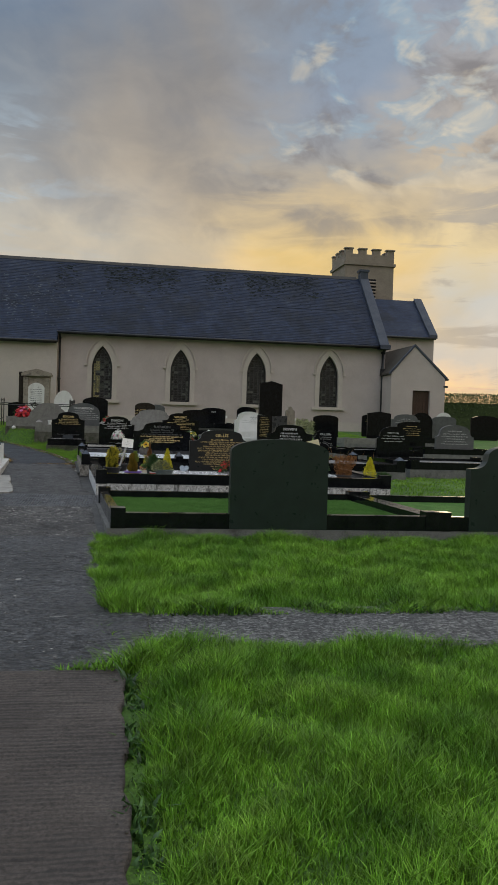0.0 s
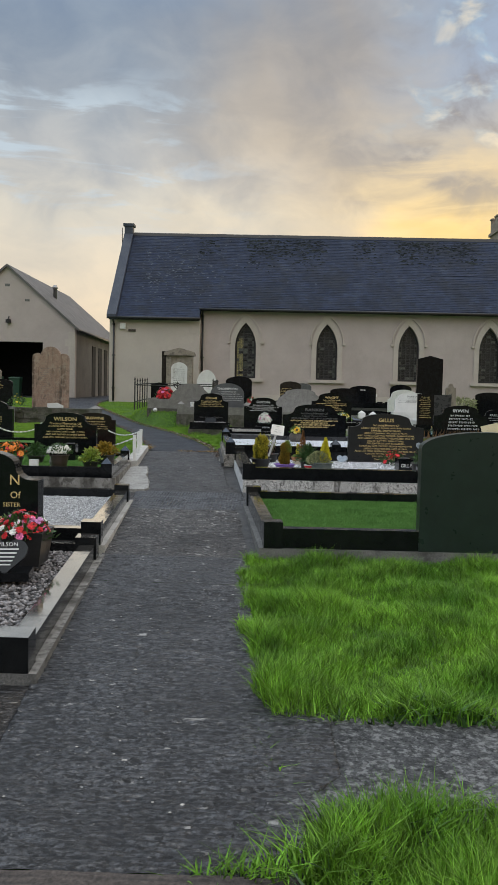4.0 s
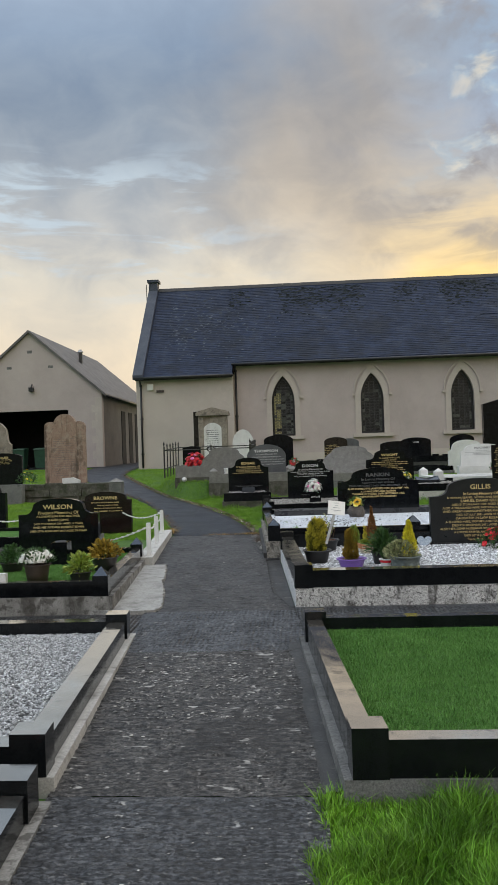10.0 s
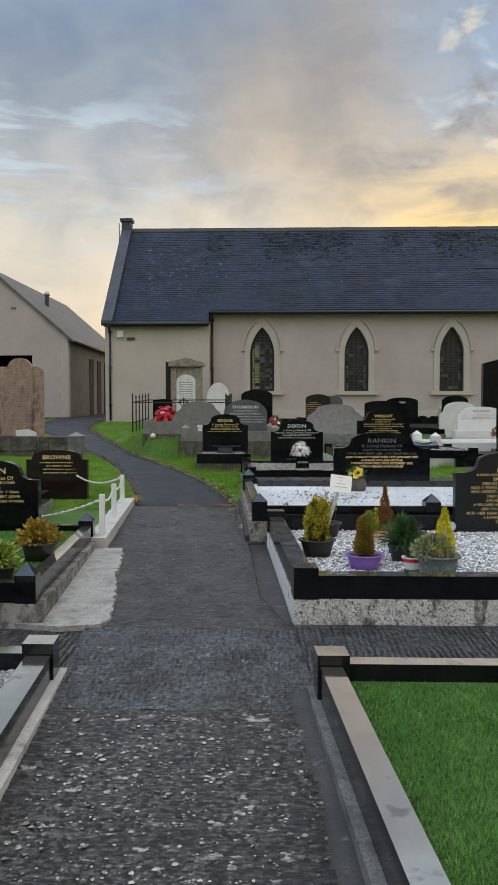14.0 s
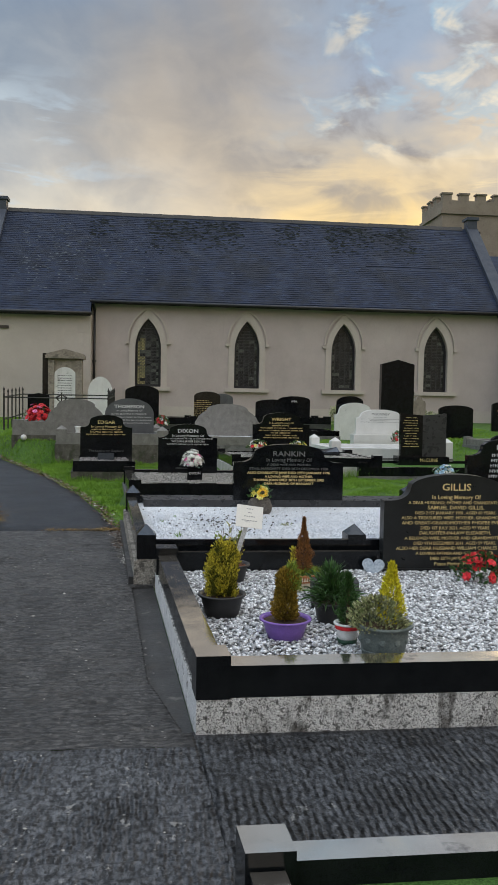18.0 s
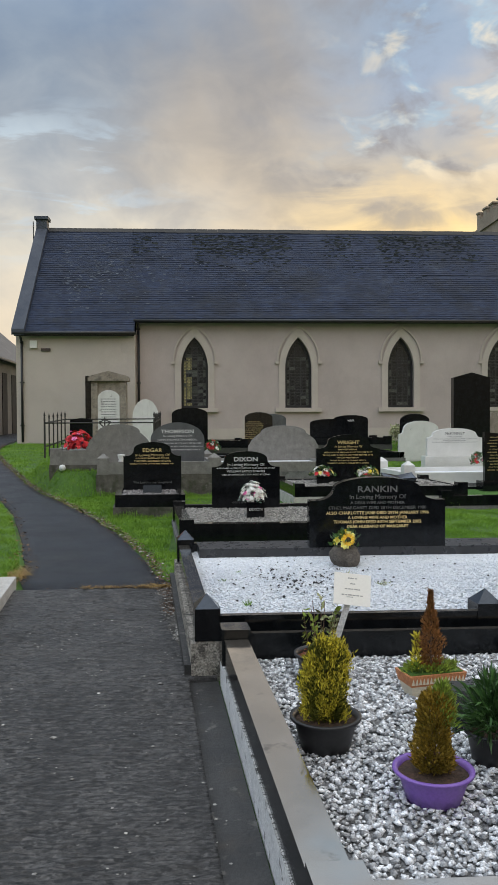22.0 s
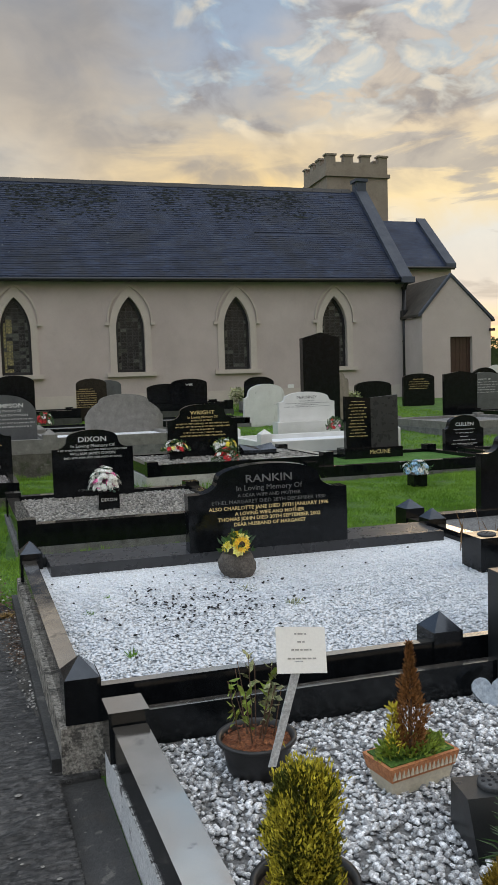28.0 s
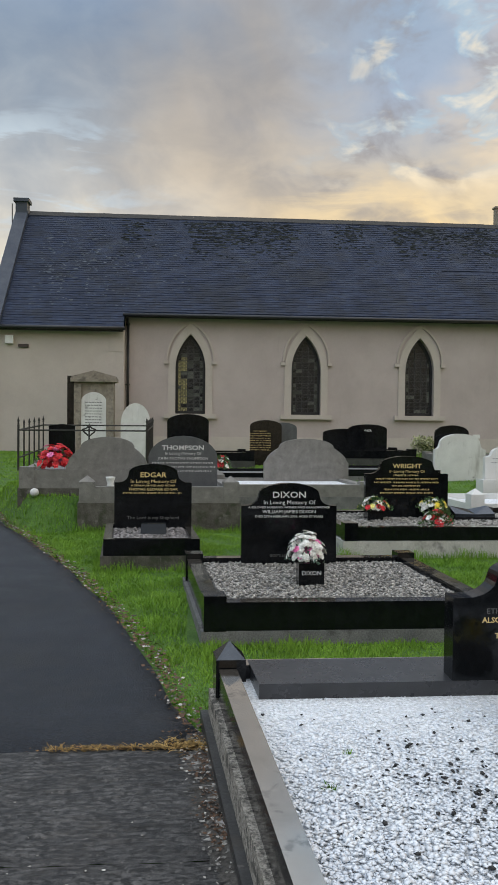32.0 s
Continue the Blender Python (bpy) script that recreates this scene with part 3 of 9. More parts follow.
M_SILVERLEAF = material("grey_green_leaf", (0.06, 0.13, 0.10), (0.16, 0.25, 0.20), 12, 0.6, grain=0.3, island=0.5)
M_TWIG = material("twig_bark", (0.08, 0.045, 0.025), (0.14, 0.08, 0.05), 20, 0.85, grain=0.3)
M_RED = material("red_petals", (0.52, 0.012, 0.02), (0.72, 0.03, 0.04), 20, 0.6, island=0.35)
M_PINK = material("pink_petals", (0.72, 0.12, 0.36), (0.85, 0.30, 0.52), 20, 0.6, island=0.35)
M_LILAC = material("lilac_petals", (0.62, 0.22, 0.52), (0.76, 0.42, 0.66), 20, 0.6, island=0.3)
M_ORANGE = material("orange_petals", (0.75, 0.20, 0.02), (0.85, 0.32, 0.04), 20, 0.6, island=0.35)
M_YELLOW = material("yellow_petals", (0.80, 0.62, 0.03), (0.88, 0.74, 0.08), 20, 0.6, island=0.2)
M_LEMONPETAL = material("pale_lemon_petals", (0.82, 0.74, 0.16), (0.88, 0.82, 0.32), 20, 0.6, island=0.2)
M_SUNPETAL = material("sunflower_petals", (0.82, 0.46, 0.02), (0.88, 0.58, 0.05), 20, 0.6, island=0.2)
M_WHITEF = material("white_petals", (0.76, 0.76, 0.70), (0.84, 0.84, 0.80), 20, 0.6, island=0.15)
M_BLUEF = material("pale_blue_petals", (0.20, 0.42, 0.60), (0.45, 0.62, 0.74), 20, 0.6, island=0.4)
M_HEART = material("pale_blue_slate", (0.26, 0.31, 0.37), (0.40, 0.45, 0.50), 14, 0.45, grain=0.25, gscale=60)
M_PAPER = material("white_card", (0.86, 0.84, 0.79), (0.89, 0.87, 0.82), 4, 0.7, grain=0.03)
M_CARDY = material("cream_card", (0.66, 0.58, 0.36), (0.72, 0.64, 0.42), 4, 0.7, grain=0.05)
M_CLEAR = material("grey_stake", (0.45, 0.45, 0.44), (0.6, 0.6, 0.6), 12, 0.3, grain=0.3)
M_BIN = material("green_plastic_bin", (0.012, 0.05, 0.028), (0.02, 0.07, 0.04), 4, 0.5, grain=0.1)
M_FIELDROCK = material("rough_field_stone", (0.075, 0.066, 0.057), (0.14, 0.122, 0.105), 8, 0.9, bump=1.0, bscale=30, grain=0.4)
M_TIN = material("galvanised_metal", (0.30, 0.30, 0.30), (0.42, 0.42, 0.41), 5, 0.4, metal=0.8, grain=0.15)
M_TINROOF = material("grey_sheet_roof", (0.085, 0.08, 0.078), (0.15, 0.14, 0.135), 2, 0.6, grain=0.15)
M_HEDGE = material("hedge_leaf", (0.03, 0.055, 0.012), (0.07, 0.11, 0.025), 3, 0.7, grain=0.3, island=0.5)


# ---------------------------------------------------------------- mesh helpers
def ob_mesh(name, bm, mat, smooth=False):
    me = bpy.data.meshes.new(name)
    bmesh.ops.recalc_face_normals(bm, faces=bm.faces)
    bm.to_mesh(me)
    bm.free()
    if mat:
        me.materials.append(mat)
    if smooth:
        for p in me.polygons:
            p.use_smooth = True
    return me


def part(name, bm, mat, parent=None, label="", smooth=False):
    ob = new(name, ob_mesh(name, bm, mat, smooth))
    if parent is not None:
        ob.parent = parent
    return tagged(ob, label)


def shared(name, me, parent, m=None):
    ob = new(name, me)
    ob.parent = parent
    if m is not None:
        ob.matrix_basis = m
    return ob


def thing(name, label, category, x=0.0, y=0.0, z=None, rz=0.0, group=""):
    ob = new(name)
    ob.empty_display_size = 0.2
    ob.matrix_basis = pose(x, y, gz(y) if z is None else z, 0, 0, rz)
    return tagged(ob, label, category, group)


def structure(ob, label, category):
    return tagged(ob, label, category, kind="structure")


def bevel(bm, w, seg=2):
    if w > 0:
        edges = [e for e in bm.edges if len(e.link_faces) == 2 and e.calc_face_angle(0) > 0.5]
        bmesh.ops.bevel(bm, geom=edges, offset=w, segments=seg, affect="EDGES", profile=0.5)
    return bm


def hexa(lo, hi, bm=None, bev=0.0):
    """A block from four floor corners lo and four top corners hi, in order round."""
    bm = bm or bmesh.new()
    v = [bm.verts.new(p) for p in (*lo, *hi)]
    for f in ((3, 2, 1, 0), (4, 5, 6, 7), (0, 1, 5, 4), (1, 2, 6, 5), (2, 3, 7, 6), (3, 0, 4, 7)):
        bm.faces.new([v[i] for i in f])
    return bevel(bm, bev)


def box(x0, x1, y0, y1, z0, z1, bev=0.0, bm=None):
    return hexa([(x0, y0, z0), (x1, y0, z0), (x1, y1, z0), (x0, y1, z0)], [(x0, y0, z1), (x1, y0, z1), (x1, y1, z1), (x0, y1, z1)], bm, bev)


def prism(outline, y0, y1, bev=0.0, bm=None):
    """An outline of (x, z), extruded from y0 to y1."""
    bm = bm or bmesh.new()
    a = [bm.verts.new((x, y0, z)) for x, z in outline]
    b = [bm.verts.new((x, y1, z)) for x, z in outline]
    bm.faces.new(a), bm.faces.new(b[::-1])
    for i in range(len(a)):
        j = (i + 1) % len(a)
        bm.faces.new((a[j], a[i], b[i], b[j]))
    return bevel(bm, bev)


def lathe(profile, seg=24, bm=None, cx=0.0, cy=0.0, squash=1.0):
    """Rings of (radius, z) round the z axis; closed where the radius is 0."""
    bm = bm or bmesh.new()
    rings = []
    for r, z in profile:
        if r <= 1e-6:
            rings.append([bm.verts.new((cx, cy, z))])
        else:
            rings.append([bm.verts.new((cx + r * math.cos(2 * math.pi * k / seg), cy + squash * r * math.sin(2 * math.pi * k / seg), z)) for k in range(seg)])
    for a, b in zip(rings, rings[1:]):
        for k in range(seg):
            j = (k + 1) % seg
            if len(a) == 1 and len(b) > 1:
                bm.faces.new((a[0], b[k], b[j]))
            elif len(b) == 1 and len(a) > 1:
                bm.faces.new((a[k], a[j], b[0]))
            elif len(a) > 1:
                bm.faces.new((a[k], a[j], b[j], b[k]))
    return bm


def rod(a, b, r, bm=None, seg=8, r2=None):
    bm = bm or bmesh.new()
    a, b = Vector(a), Vector(b)
    q = (b - a).to_track_quat("Z", "Y")
    r2 = r if r2 is None else r2
    ra = [bm.verts.new(a + q @ Vector((r * math.cos(2 * math.pi * k / seg), r * math.sin(2 * math.pi * k / seg), 0))) for k in range(seg)]
    rb = [bm.verts.new(b + q @ Vector((r2 * math.cos(2 * math.pi * k / seg), r2 * math.sin(2 * math.pi * k / seg), 0))) for k in range(seg)]
    bm.faces.new(ra[::-1]), bm.faces.new(rb)
    for k in range(seg):
        j = (k + 1) % seg
        bm.faces.new((ra[k], ra[j], rb[j], rb[k]))
    return bm


def soup(name, verts, faces, mat, label, category, kind="stuff", smooth=False):
    me = bpy.data.meshes.new(name)
    me.from_pydata(verts, [], faces)
    me.materials.append(mat)
    if smooth:
        me.polygons.foreach_set("use_smooth", [True] * len(me.polygons))
    me.update()
    ob = new(name, me)
    return tagged(ob, label, category, kind=kind)


def numpy_mesh(name, v, f, mat):
    """A mesh from an (n, 3) array of points and an (m, k) array of faces."""
    me = bpy.data.meshes.new(name)
    k = f.shape[1]
    me.vertices.add(len(v)), me.loops.add(f.size), me.polygons.add(len(f))
    me.vertices.foreach_set("co", v.astype(np.float32).ravel())
    me.loops.foreach_set("vertex_index", f.astype(np.int32).ravel())
    me.polygons.foreach_set("loop_start", np.arange(0, f.size, k, dtype=np.int32))
    me.polygons.foreach_set("loop_total", np.full(len(f), k, dtype=np.int32))
    me.update(calc_edges=True)
    me.materials.append(mat)
    return me


def words(text, size, mat, parent, x, y, z, name="inscription", align="CENTER", rx=90, rz=0, depth=0.0015, bold=0.0, wide=1.0):
    cu = bpy.data.curves.new(name, "FONT")
    cu.body, cu.size, cu.align_x, cu.extrude, cu.offset = text, size, align, depth, bold
    cu.resolution_u = 2
    tmp = bpy.data.objects.new(name, cu)
    scene.collection.objects.link(tmp)
    me = bpy.data.meshes.new_from_object(tmp.evaluated_get(bpy.context.evaluated_depsgraph_get()))
    bpy.data.objects.remove(tmp)
    bpy.data.curves.remove(cu)
    me.materials.clear()
    me.materials.append(mat)
    me.transform(pose(x, y, z, rx, 0, rz) @ Matrix.Diagonal((wide, 1, 1, 1)))
    ob = new(name, me)
    ob.parent = parent
    return ob


def bars(parent, rows, mat, y, name="line_of_lettering"):
    """Unreadable lines of writing: rows of (centre x, z, width, height)."""
    for cx, z, w, h in rows:
        bm = bmesh.new()
        x, k = cx - w / 2, 0
        rnd = random.Random(int(1000 * (z + w)))
        while x < cx + w / 2 - 0.01:
            for _ in range(rnd.randint(3, 9)):
                ln = rnd.uniform(0.35, 0.62) * h
                if x + ln > cx + w / 2:
                    break
                c = rnd.uniform(0.0, 0.3) * h
                box(x, x + ln * 0.38, y - 0.0015, y + 0.0005, z, z + 0.85 * h, 0, bm)
                box(x + ln * 0.38, x + ln, y - 0.0015, y + 0.0005, z + 0.3 * h + c, z + 0.5 * h + c, 0, bm)
                x += ln + 0.22 * h
            x += 0.45 * h
        part(name, bm, mat, parent)


# ---------------------------------------------------------------- ground and paths
def ground_sheet():
    xs = sorted({*np.linspace(-1500, -40, 14), *np.linspace(-40, 40, 41), *np.linspace(40, 1500, 14)})
    ys = sorted({*np.linspace(-300, -10, 8), *np.linspace(-10, 70, 81), *np.linspace(70, 2500, 16)})
    v = [(x, y, gz(y) - 0.035) for y in ys for x in xs]
    w = len(xs)
    f = [(j * w + i, j * w + i + 1, (j + 1) * w + i + 1, (j + 1) * w + i) for j in range(len(ys) - 1) for i in range(w - 1)]
    structure(soup("ground", v, f, M_TURF, "", "", "structure"), "mown green churchyard turf over gently rising ground", "ground")


ground_sheet()


def strip(name, rows, mat, label, category, top=0.0, deep=0.12, rag=0.0, parent=None):
    """A paved strip from rows of (y, left x, right x), following the ground."""
    bm = bmesh.new()
    n = 6
    tops, lows = [], []
    for y, a, b in rows:
        xs = [a + (b - a) * k / n for k in range(n + 1)]
        tops.append([bm.verts.new((x + (rag * noise.noise((x, y * 3, 1.3)) if k in (0, n) else 0), y, gz(y) + top + 0.006 * noise.noise((x * 1.5, y * 1.5, 0.2)))) for k, x in enumerate(xs)])
        lows.append([bm.verts.new((x, y, gz(y) + top - deep)) for x in (a, b)])
    for j in range(len(rows) - 1):
        for k in range(n):
            bm.faces.new((tops[j][k], tops[j][k + 1], tops[j + 1][k + 1], tops[j + 1][k]))
        bm.faces.new((lows[j][0], tops[j][0], tops[j + 1][0], lows[j + 1][0]))
        bm.faces.new((tops[j][n], lows[j][1], lows[j + 1][1], tops[j + 1][n]))
    bm.faces.new((lows[0][0], lows[0][1], *tops[0][::-1]))
    bm.faces.new((lows[-1][1], lows[-1][0], *tops[-1]))
    ob = part(name, bm, mat, parent, label if parent else "", True)
    return ob if parent else structure(ob, label, category)


def lined(y0, y1, left, right, step=0.3):
    k = max(2, int((y1 - y0) / step) + 1)
    return [(y, left(y), right(y)) for y in np.linspace(y0, y1, k)]


def ribbed(name, y0, y1, left, right, mat, parent=None, top=0.0, amp=0.009, period=0.034, cols=104, seed=0, lump=0.0034):
    """A concrete slab whose face carries tamped ribs across the way of walking."""
    nr = int((y1 - y0) / (period / 4))
    ys = np.linspace(y0, y1, nr)
    V = np.empty((nr, cols + 1, 3))
    fx = np.linspace(0, 1, cols + 1)
    L, R = np.array([left(y) for y in ys]), np.array([right(y) for y in ys])
    X = L[:, None] + (R - L)[:, None] * fx[None]
    Y = np.repeat(ys[:, None], cols + 1, 1)
    warp = 0.020 * np.sin(X * 3.1 + seed) + 0.012 * np.sin(X * 7.7 + Y * 0.9) + 0.010 * np.sin(Y * 2.3 + X * 1.7)
    ph = 2 * np.pi * (Y + warp) / period
    wear = 0.55 + 0.45 * np.sin(X * 2.3 + 1.9 * np.sin(Y * 1.1 + seed)) * np.sin(Y * 1.7 + 1.3 * np.sin(X * 1.9))
    ridge = np.sin(ph) * (0.7 + 0.3 * np.sin(ph * 0.37 + X * 2))
    rough = np.random.default_rng(seed).normal(0, 1.0, X.shape)
    for ax, k in ((1, 2), (1, 2), (0, 1)):
        rough = sum(np.roll(rough, q, ax) for q in range(-k, k + 1)) / math.sqrt(2 * k + 1)
    rough = lump * np.where(rough < 0, 1.25 * rough, 0.75 * rough) / rough.std()
    even = np.clip(np.minimum(Y - y0, y1 - Y) / 0.05, 0.15, 1.0)
    ridge, rough = even * ridge * np.clip(0.75 + 0.35 * np.roll(rough, 5, 1) / lump, 0.0, 1.4), even * rough
    Z = np.interp(Y, GY, GZ) + top + amp * wear * ridge + rough + 0.006 * np.sin(X * 1.4) * np.sin(Y * 1.3)
    chip = 0.0035 * (1 + np.sin(X[0] * 9 + seed) * np.sin(X[0] * 23))
    Z[0], Z[-1] = Z[0] - chip, Z[-1] - chip
    Z[:, 0] -= 0.09
    Z[:, -1] -= 0.09
    X[:, 0], X[:, -1] = X[:, 1] - 0.004, X[:, -2] + 0.004
    V = np.stack([X, Y, Z], 2).reshape(-1, 3)
    w = cols + 1
    i = (np.arange(nr - 1)[:, None] * w + np.arange(cols)[None]).reshape(-1)
    F = np.stack([i, i + 1, i + w + 1, i + w], 1)
    ob = new(name, numpy_mesh(name, V, F, mat))
    ob.data.polygons.foreach_set("use_smooth", [True] * len(ob.data.polygons))
    if parent is not None:
        ob.parent = parent
    return ob


def path_right(y):
    if 13.05 < y < 15.87:
        return xr(y) - 0.02 - 0.13 * min(1.0, (y - 13.05) / 0.7)
    return float(np.interp(y, (4.6, 5.1, 5.3, 5.85, 6.1, 7.0, 8.0, 9.1, 9.3, 20), (0.72, 0.75, 0.9, 0.9, 0.62, 0.54, 0.48, 0.48, xr(9.3) + 0.03, xr(20) + 0.03)))


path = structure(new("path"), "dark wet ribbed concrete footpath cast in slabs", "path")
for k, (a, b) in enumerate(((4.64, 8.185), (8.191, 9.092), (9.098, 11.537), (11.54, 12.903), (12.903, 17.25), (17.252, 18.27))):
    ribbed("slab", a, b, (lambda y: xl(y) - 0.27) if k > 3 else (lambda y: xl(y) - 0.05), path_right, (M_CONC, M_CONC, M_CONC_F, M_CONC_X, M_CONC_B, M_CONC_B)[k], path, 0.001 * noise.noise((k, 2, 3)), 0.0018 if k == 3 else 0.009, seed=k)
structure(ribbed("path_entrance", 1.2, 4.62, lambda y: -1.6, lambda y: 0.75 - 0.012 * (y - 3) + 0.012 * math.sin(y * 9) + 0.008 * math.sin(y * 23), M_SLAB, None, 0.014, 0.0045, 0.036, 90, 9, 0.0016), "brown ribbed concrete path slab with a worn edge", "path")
strip("path_entrance_near", lined(-8.0, 1.17, lambda y: -1.6, lambda y: 0.72), M_SLAB, "brown ribbed concrete path slab", "path", 0.012)
strip("path_cross_right", lined(5.02, 6.02, lambda y: xr(y) - 0.30, lambda y: 30.0, 0.1), M_GRAVELPATH, "old stony concrete side path between strips of grass", "path", -0.004)
strip("path_cross_left", lined(4.64, 6.14, lambda y: -30.0, lambda y: xl(y) - 0.04, 0.1), M_CONC, "dark wet concrete side path before the grave plots", "path", -0.006)
strip("path_between_plots_right", lined(11.72, 13.07, lambda y: xr(y) - 0.02, lambda y: 30.0, 0.1), M_CONC_X, "dark brushed concrete strip between two grave plots", "path", -0.008)
strip("path_between_plots_left", lined(12.04, 12.93, lambda y: -30.0, lambda y: xl(y) - 0.02, 0.1), M_CONC_X, "dark brushed concrete strip between two grave plots", "path", -0.008)


def fillet(y0, y1, left, right, dz=0.0):
    """A trowelled mortar wedge between the path and a kerb."""
    bm = bmesh.new()
    ys = np.linspace(y0, y1, 24)
    rows = [[bm.verts.new((left(y) + 0.03 * noise.noise((3, y * 2.3, 1)), y, gz(y) - 0.02)), bm.verts.new((left(y) + 0.01 + 0.03 * noise.noise((3, y * 2.3, 1)), y, gz(y) + dz + 0.006)), bm.verts.new(((left(y) + right(y)) / 2, y, gz(y) + dz + 0.014 + 0.003 * noise.noise((1, y * 5, 2)))), bm.verts.new((right(y), y, gz(y) + dz + 0.02))] for y in ys]
    for a, b in zip(rows, rows[1:]):
        for k in range(3):
            bm.faces.new((a[k], a[k + 1], b[k + 1], b[k]))
    return part("mortar_fillet", bm, M_FILLET, path, "smooth trowelled mortar along the kerb", True)


fillet(9.1, 11.72, lambda y: xr(y) - 0.13, lambda y: xr(y) + 0.0)
fillet(13.05, 15.86, lambda y: xr(y) - 0.09 - 0.13 * min(1.0, (y - 13.05) / 0.7), lambda y: xr(y) + 0.02, -0.038)


fillet(16.4, 18.45, lambda y: xr(y) - 0.18 - (0.15 + 0.03 * math.sin(y * 5)) * min(1.0, max(0.05, (y - 16.4) / 1.0)), lambda y: xr(y) - 0.17, -0.006).data.materials[0] = M_CRUMB


def lerp_rows(pts):
    ys = [p[0] for p in pts]
    out = []
    for y in np.linspace(ys[0], ys[-1], 70):
        out.append((y, float(np.interp(y, ys, [p[1] for p in pts])), float(np.interp(y, ys, [p[2] for p in pts]))))
    sm = [(out[i][0], sum(o[1] for o in out[max(i - 2, 0) : i + 3]) / len(out[max(i - 2, 0) : i + 3]), sum(o[2] for o in out[max(i - 2, 0) : i + 3]) / len(out[max(i - 2, 0) : i + 3])) for i in range(len(out))]
    return [out[0], *sm[1:-1], out[-1]]


TAR = lerp_rows([(18.28, -1.66, -0.27), (18.7, -1.75, -0.38), (19.8, -2.0, -0.68), (21.7, -2.5, -1.28), (23.4, -2.95, -1.95), (26.0, -4.0, -3.2), (30.6, -6.0, -4.75), (36.0, -8.4, -6.55), (40.5, -9.4, -7.2), (46.0, -9.75, -7.3), (60.0, -9.8, -7.3)])
strip("path_tarmac", TAR, M_TAR, "smooth black tarmac path curving through the grass", "path", 0.0, rag=0.06)
strip("path_yard", lined(44.0, 60.0, lambda y: -26.0, lambda y: -9.6, 1.0), M_TAR, "black tarmac yard in front of the hall", "path", -0.01)


# ---------------------------------------------------------------- church
def arch(cx, w, z0, zs, zt, n=10):
    """A pointed arch outline of width w, from z0 up to the springing zs and the point zt."""
    h, half = zt - zs, w / 2
    r = (half * half + h * h) / (2 * half)
    pts = [(cx - half, z0), (cx + half, z0)]
    for k in range(n + 1):
        a = math.asin(min(h / r, 1)) * k / n
        pts.append((cx + half - r + r * math.cos(a), zs + r * math.sin(a)))
    left = [(2 * cx - x, z) for x, z in pts[2:-1]]
    return pts + left[::-1]


WIN_X = (-0.32, 3.70, 7.73, 11.69)
SILL_Z, OPEN_Z0, OPEN_ZT, SPRING_Z = 2.363, 2.50, 5.237, 4.05


def wall_with_windows(name, x0, x1, y0, y1, z0, z1, wins, mat, parent):
    """A wall along x with arched openings through it, cut as columns."""
    bm = bmesh.new()
    y = (y0, y1)
    x = x0
    for cx in wins:
        box(x, cx - 0.52, y0, y1, z0, z1, 0, bm)
        box(cx - 0.52, cx + 0.52, y0, y1, z0, OPEN_Z0, 0, bm)
        out = arch(cx, 1.04, OPEN_Z0, SPRING_Z, OPEN_ZT)[1:]
        right = [p for p in out if p[0] >= cx - 1e-6]
        for side in (1, -1):
            pts = [(cx + side * (p[0] - cx), p[1]) for p in right]
            for a, b in zip(pts, pts[1:]):
                lo = [(a[0], y0, a[1]), (b[0], y0, b[1]), (b[0], y1, b[1]), (a[0], y1, a[1])]
                hi = [(a[0], y0, z1), (b[0], y0, z1), (b[0], y1, z1), (a[0], y1, z1)]
                if abs(a[0] - b[0]) > 1e-5:
                    hexa(lo, hi, bm)
        x = cx + 0.52
    box(x, x1, y0, y1, z0, z1, 0, bm)
    bmesh.ops.remove_doubles(bm, verts=bm.verts, dist=1e-4)
    return part(name, bm, mat, parent)


church = thing("church", "low rendered stone church with a steep slate roof and pointed windows", "church", 0, 0, 0)
wall_with_windows("wall", STEP_X, CH_R, WALL_Y, WALL_Y + 0.6, 0.9, EAVE_Z - 0.05, WIN_X, M_RENDER, church)
part("wall_chancel", box(CH_L, STEP_X, 41.05, 41.65, 0.9, 5.34), M_RENDER2, church, "cream rendered lower wall")
for k in range(11):
    z0 = 1.0 + 0.395 * k
    qw = 0.52 if k % 2 else 0.30
    part("quoin", box(STEP_X - qw, STEP_X + 0.004, 41.03 + 0.003 * (k % 3), 41.63, z0, z0 + 0.385, 0.006), M_SURROUND, church, "pale worn stone corner block")
for nm, gx, gy, gzz in (("gable_wall", CH_L, 41.66, 6.05), ("gable_wall", CH_R - 0.5, 42.25, 6.65)):
    gable = [(gy, 0.9), (49.58, 0.9), (49.58, 6.0), (RIDGE_Y, RIDGE_Z - 0.12), (gy, gzz)]
    bm = bmesh.new()
    a = [bm.verts.new((gx, y, z)) for y, z in gable]
    b = [bm.verts.new((gx + 0.5, y, z)) for y, z in gable]
    bm.faces.new(a), bm.faces.new(b[::-1])
    for i in range(5):
        bm.faces.new((a[i], a[(i + 1) % 5], b[(i + 1) % 5], b[i]))
    part(nm, bm, M_RENDER, church)
part("wall_rear", box(CH_L + 0.5, CH_R - 0.5, 49.6, 50.1, 0.9, 5.6), M_RENDER, church)
part("church_floor", box(CH_L + 0.5, CH_R - 0.5, 42.3, 49.6, 0.9, 1.3), M_GREYPLINTH, church)
part("plinth_course", box(STEP_X, CH_R, WALL_Y - 0.03, WALL_Y, 0.9, 1.55), M_RENDER, church)

SLOPE = (RIDGE_Z - EAVE_Z) / (RIDGE_Y - 41.30)


def roof_pt(x, y, off=0.0):
    return (x, y, EAVE_Z + SLOPE * (y - 41.30) + off)


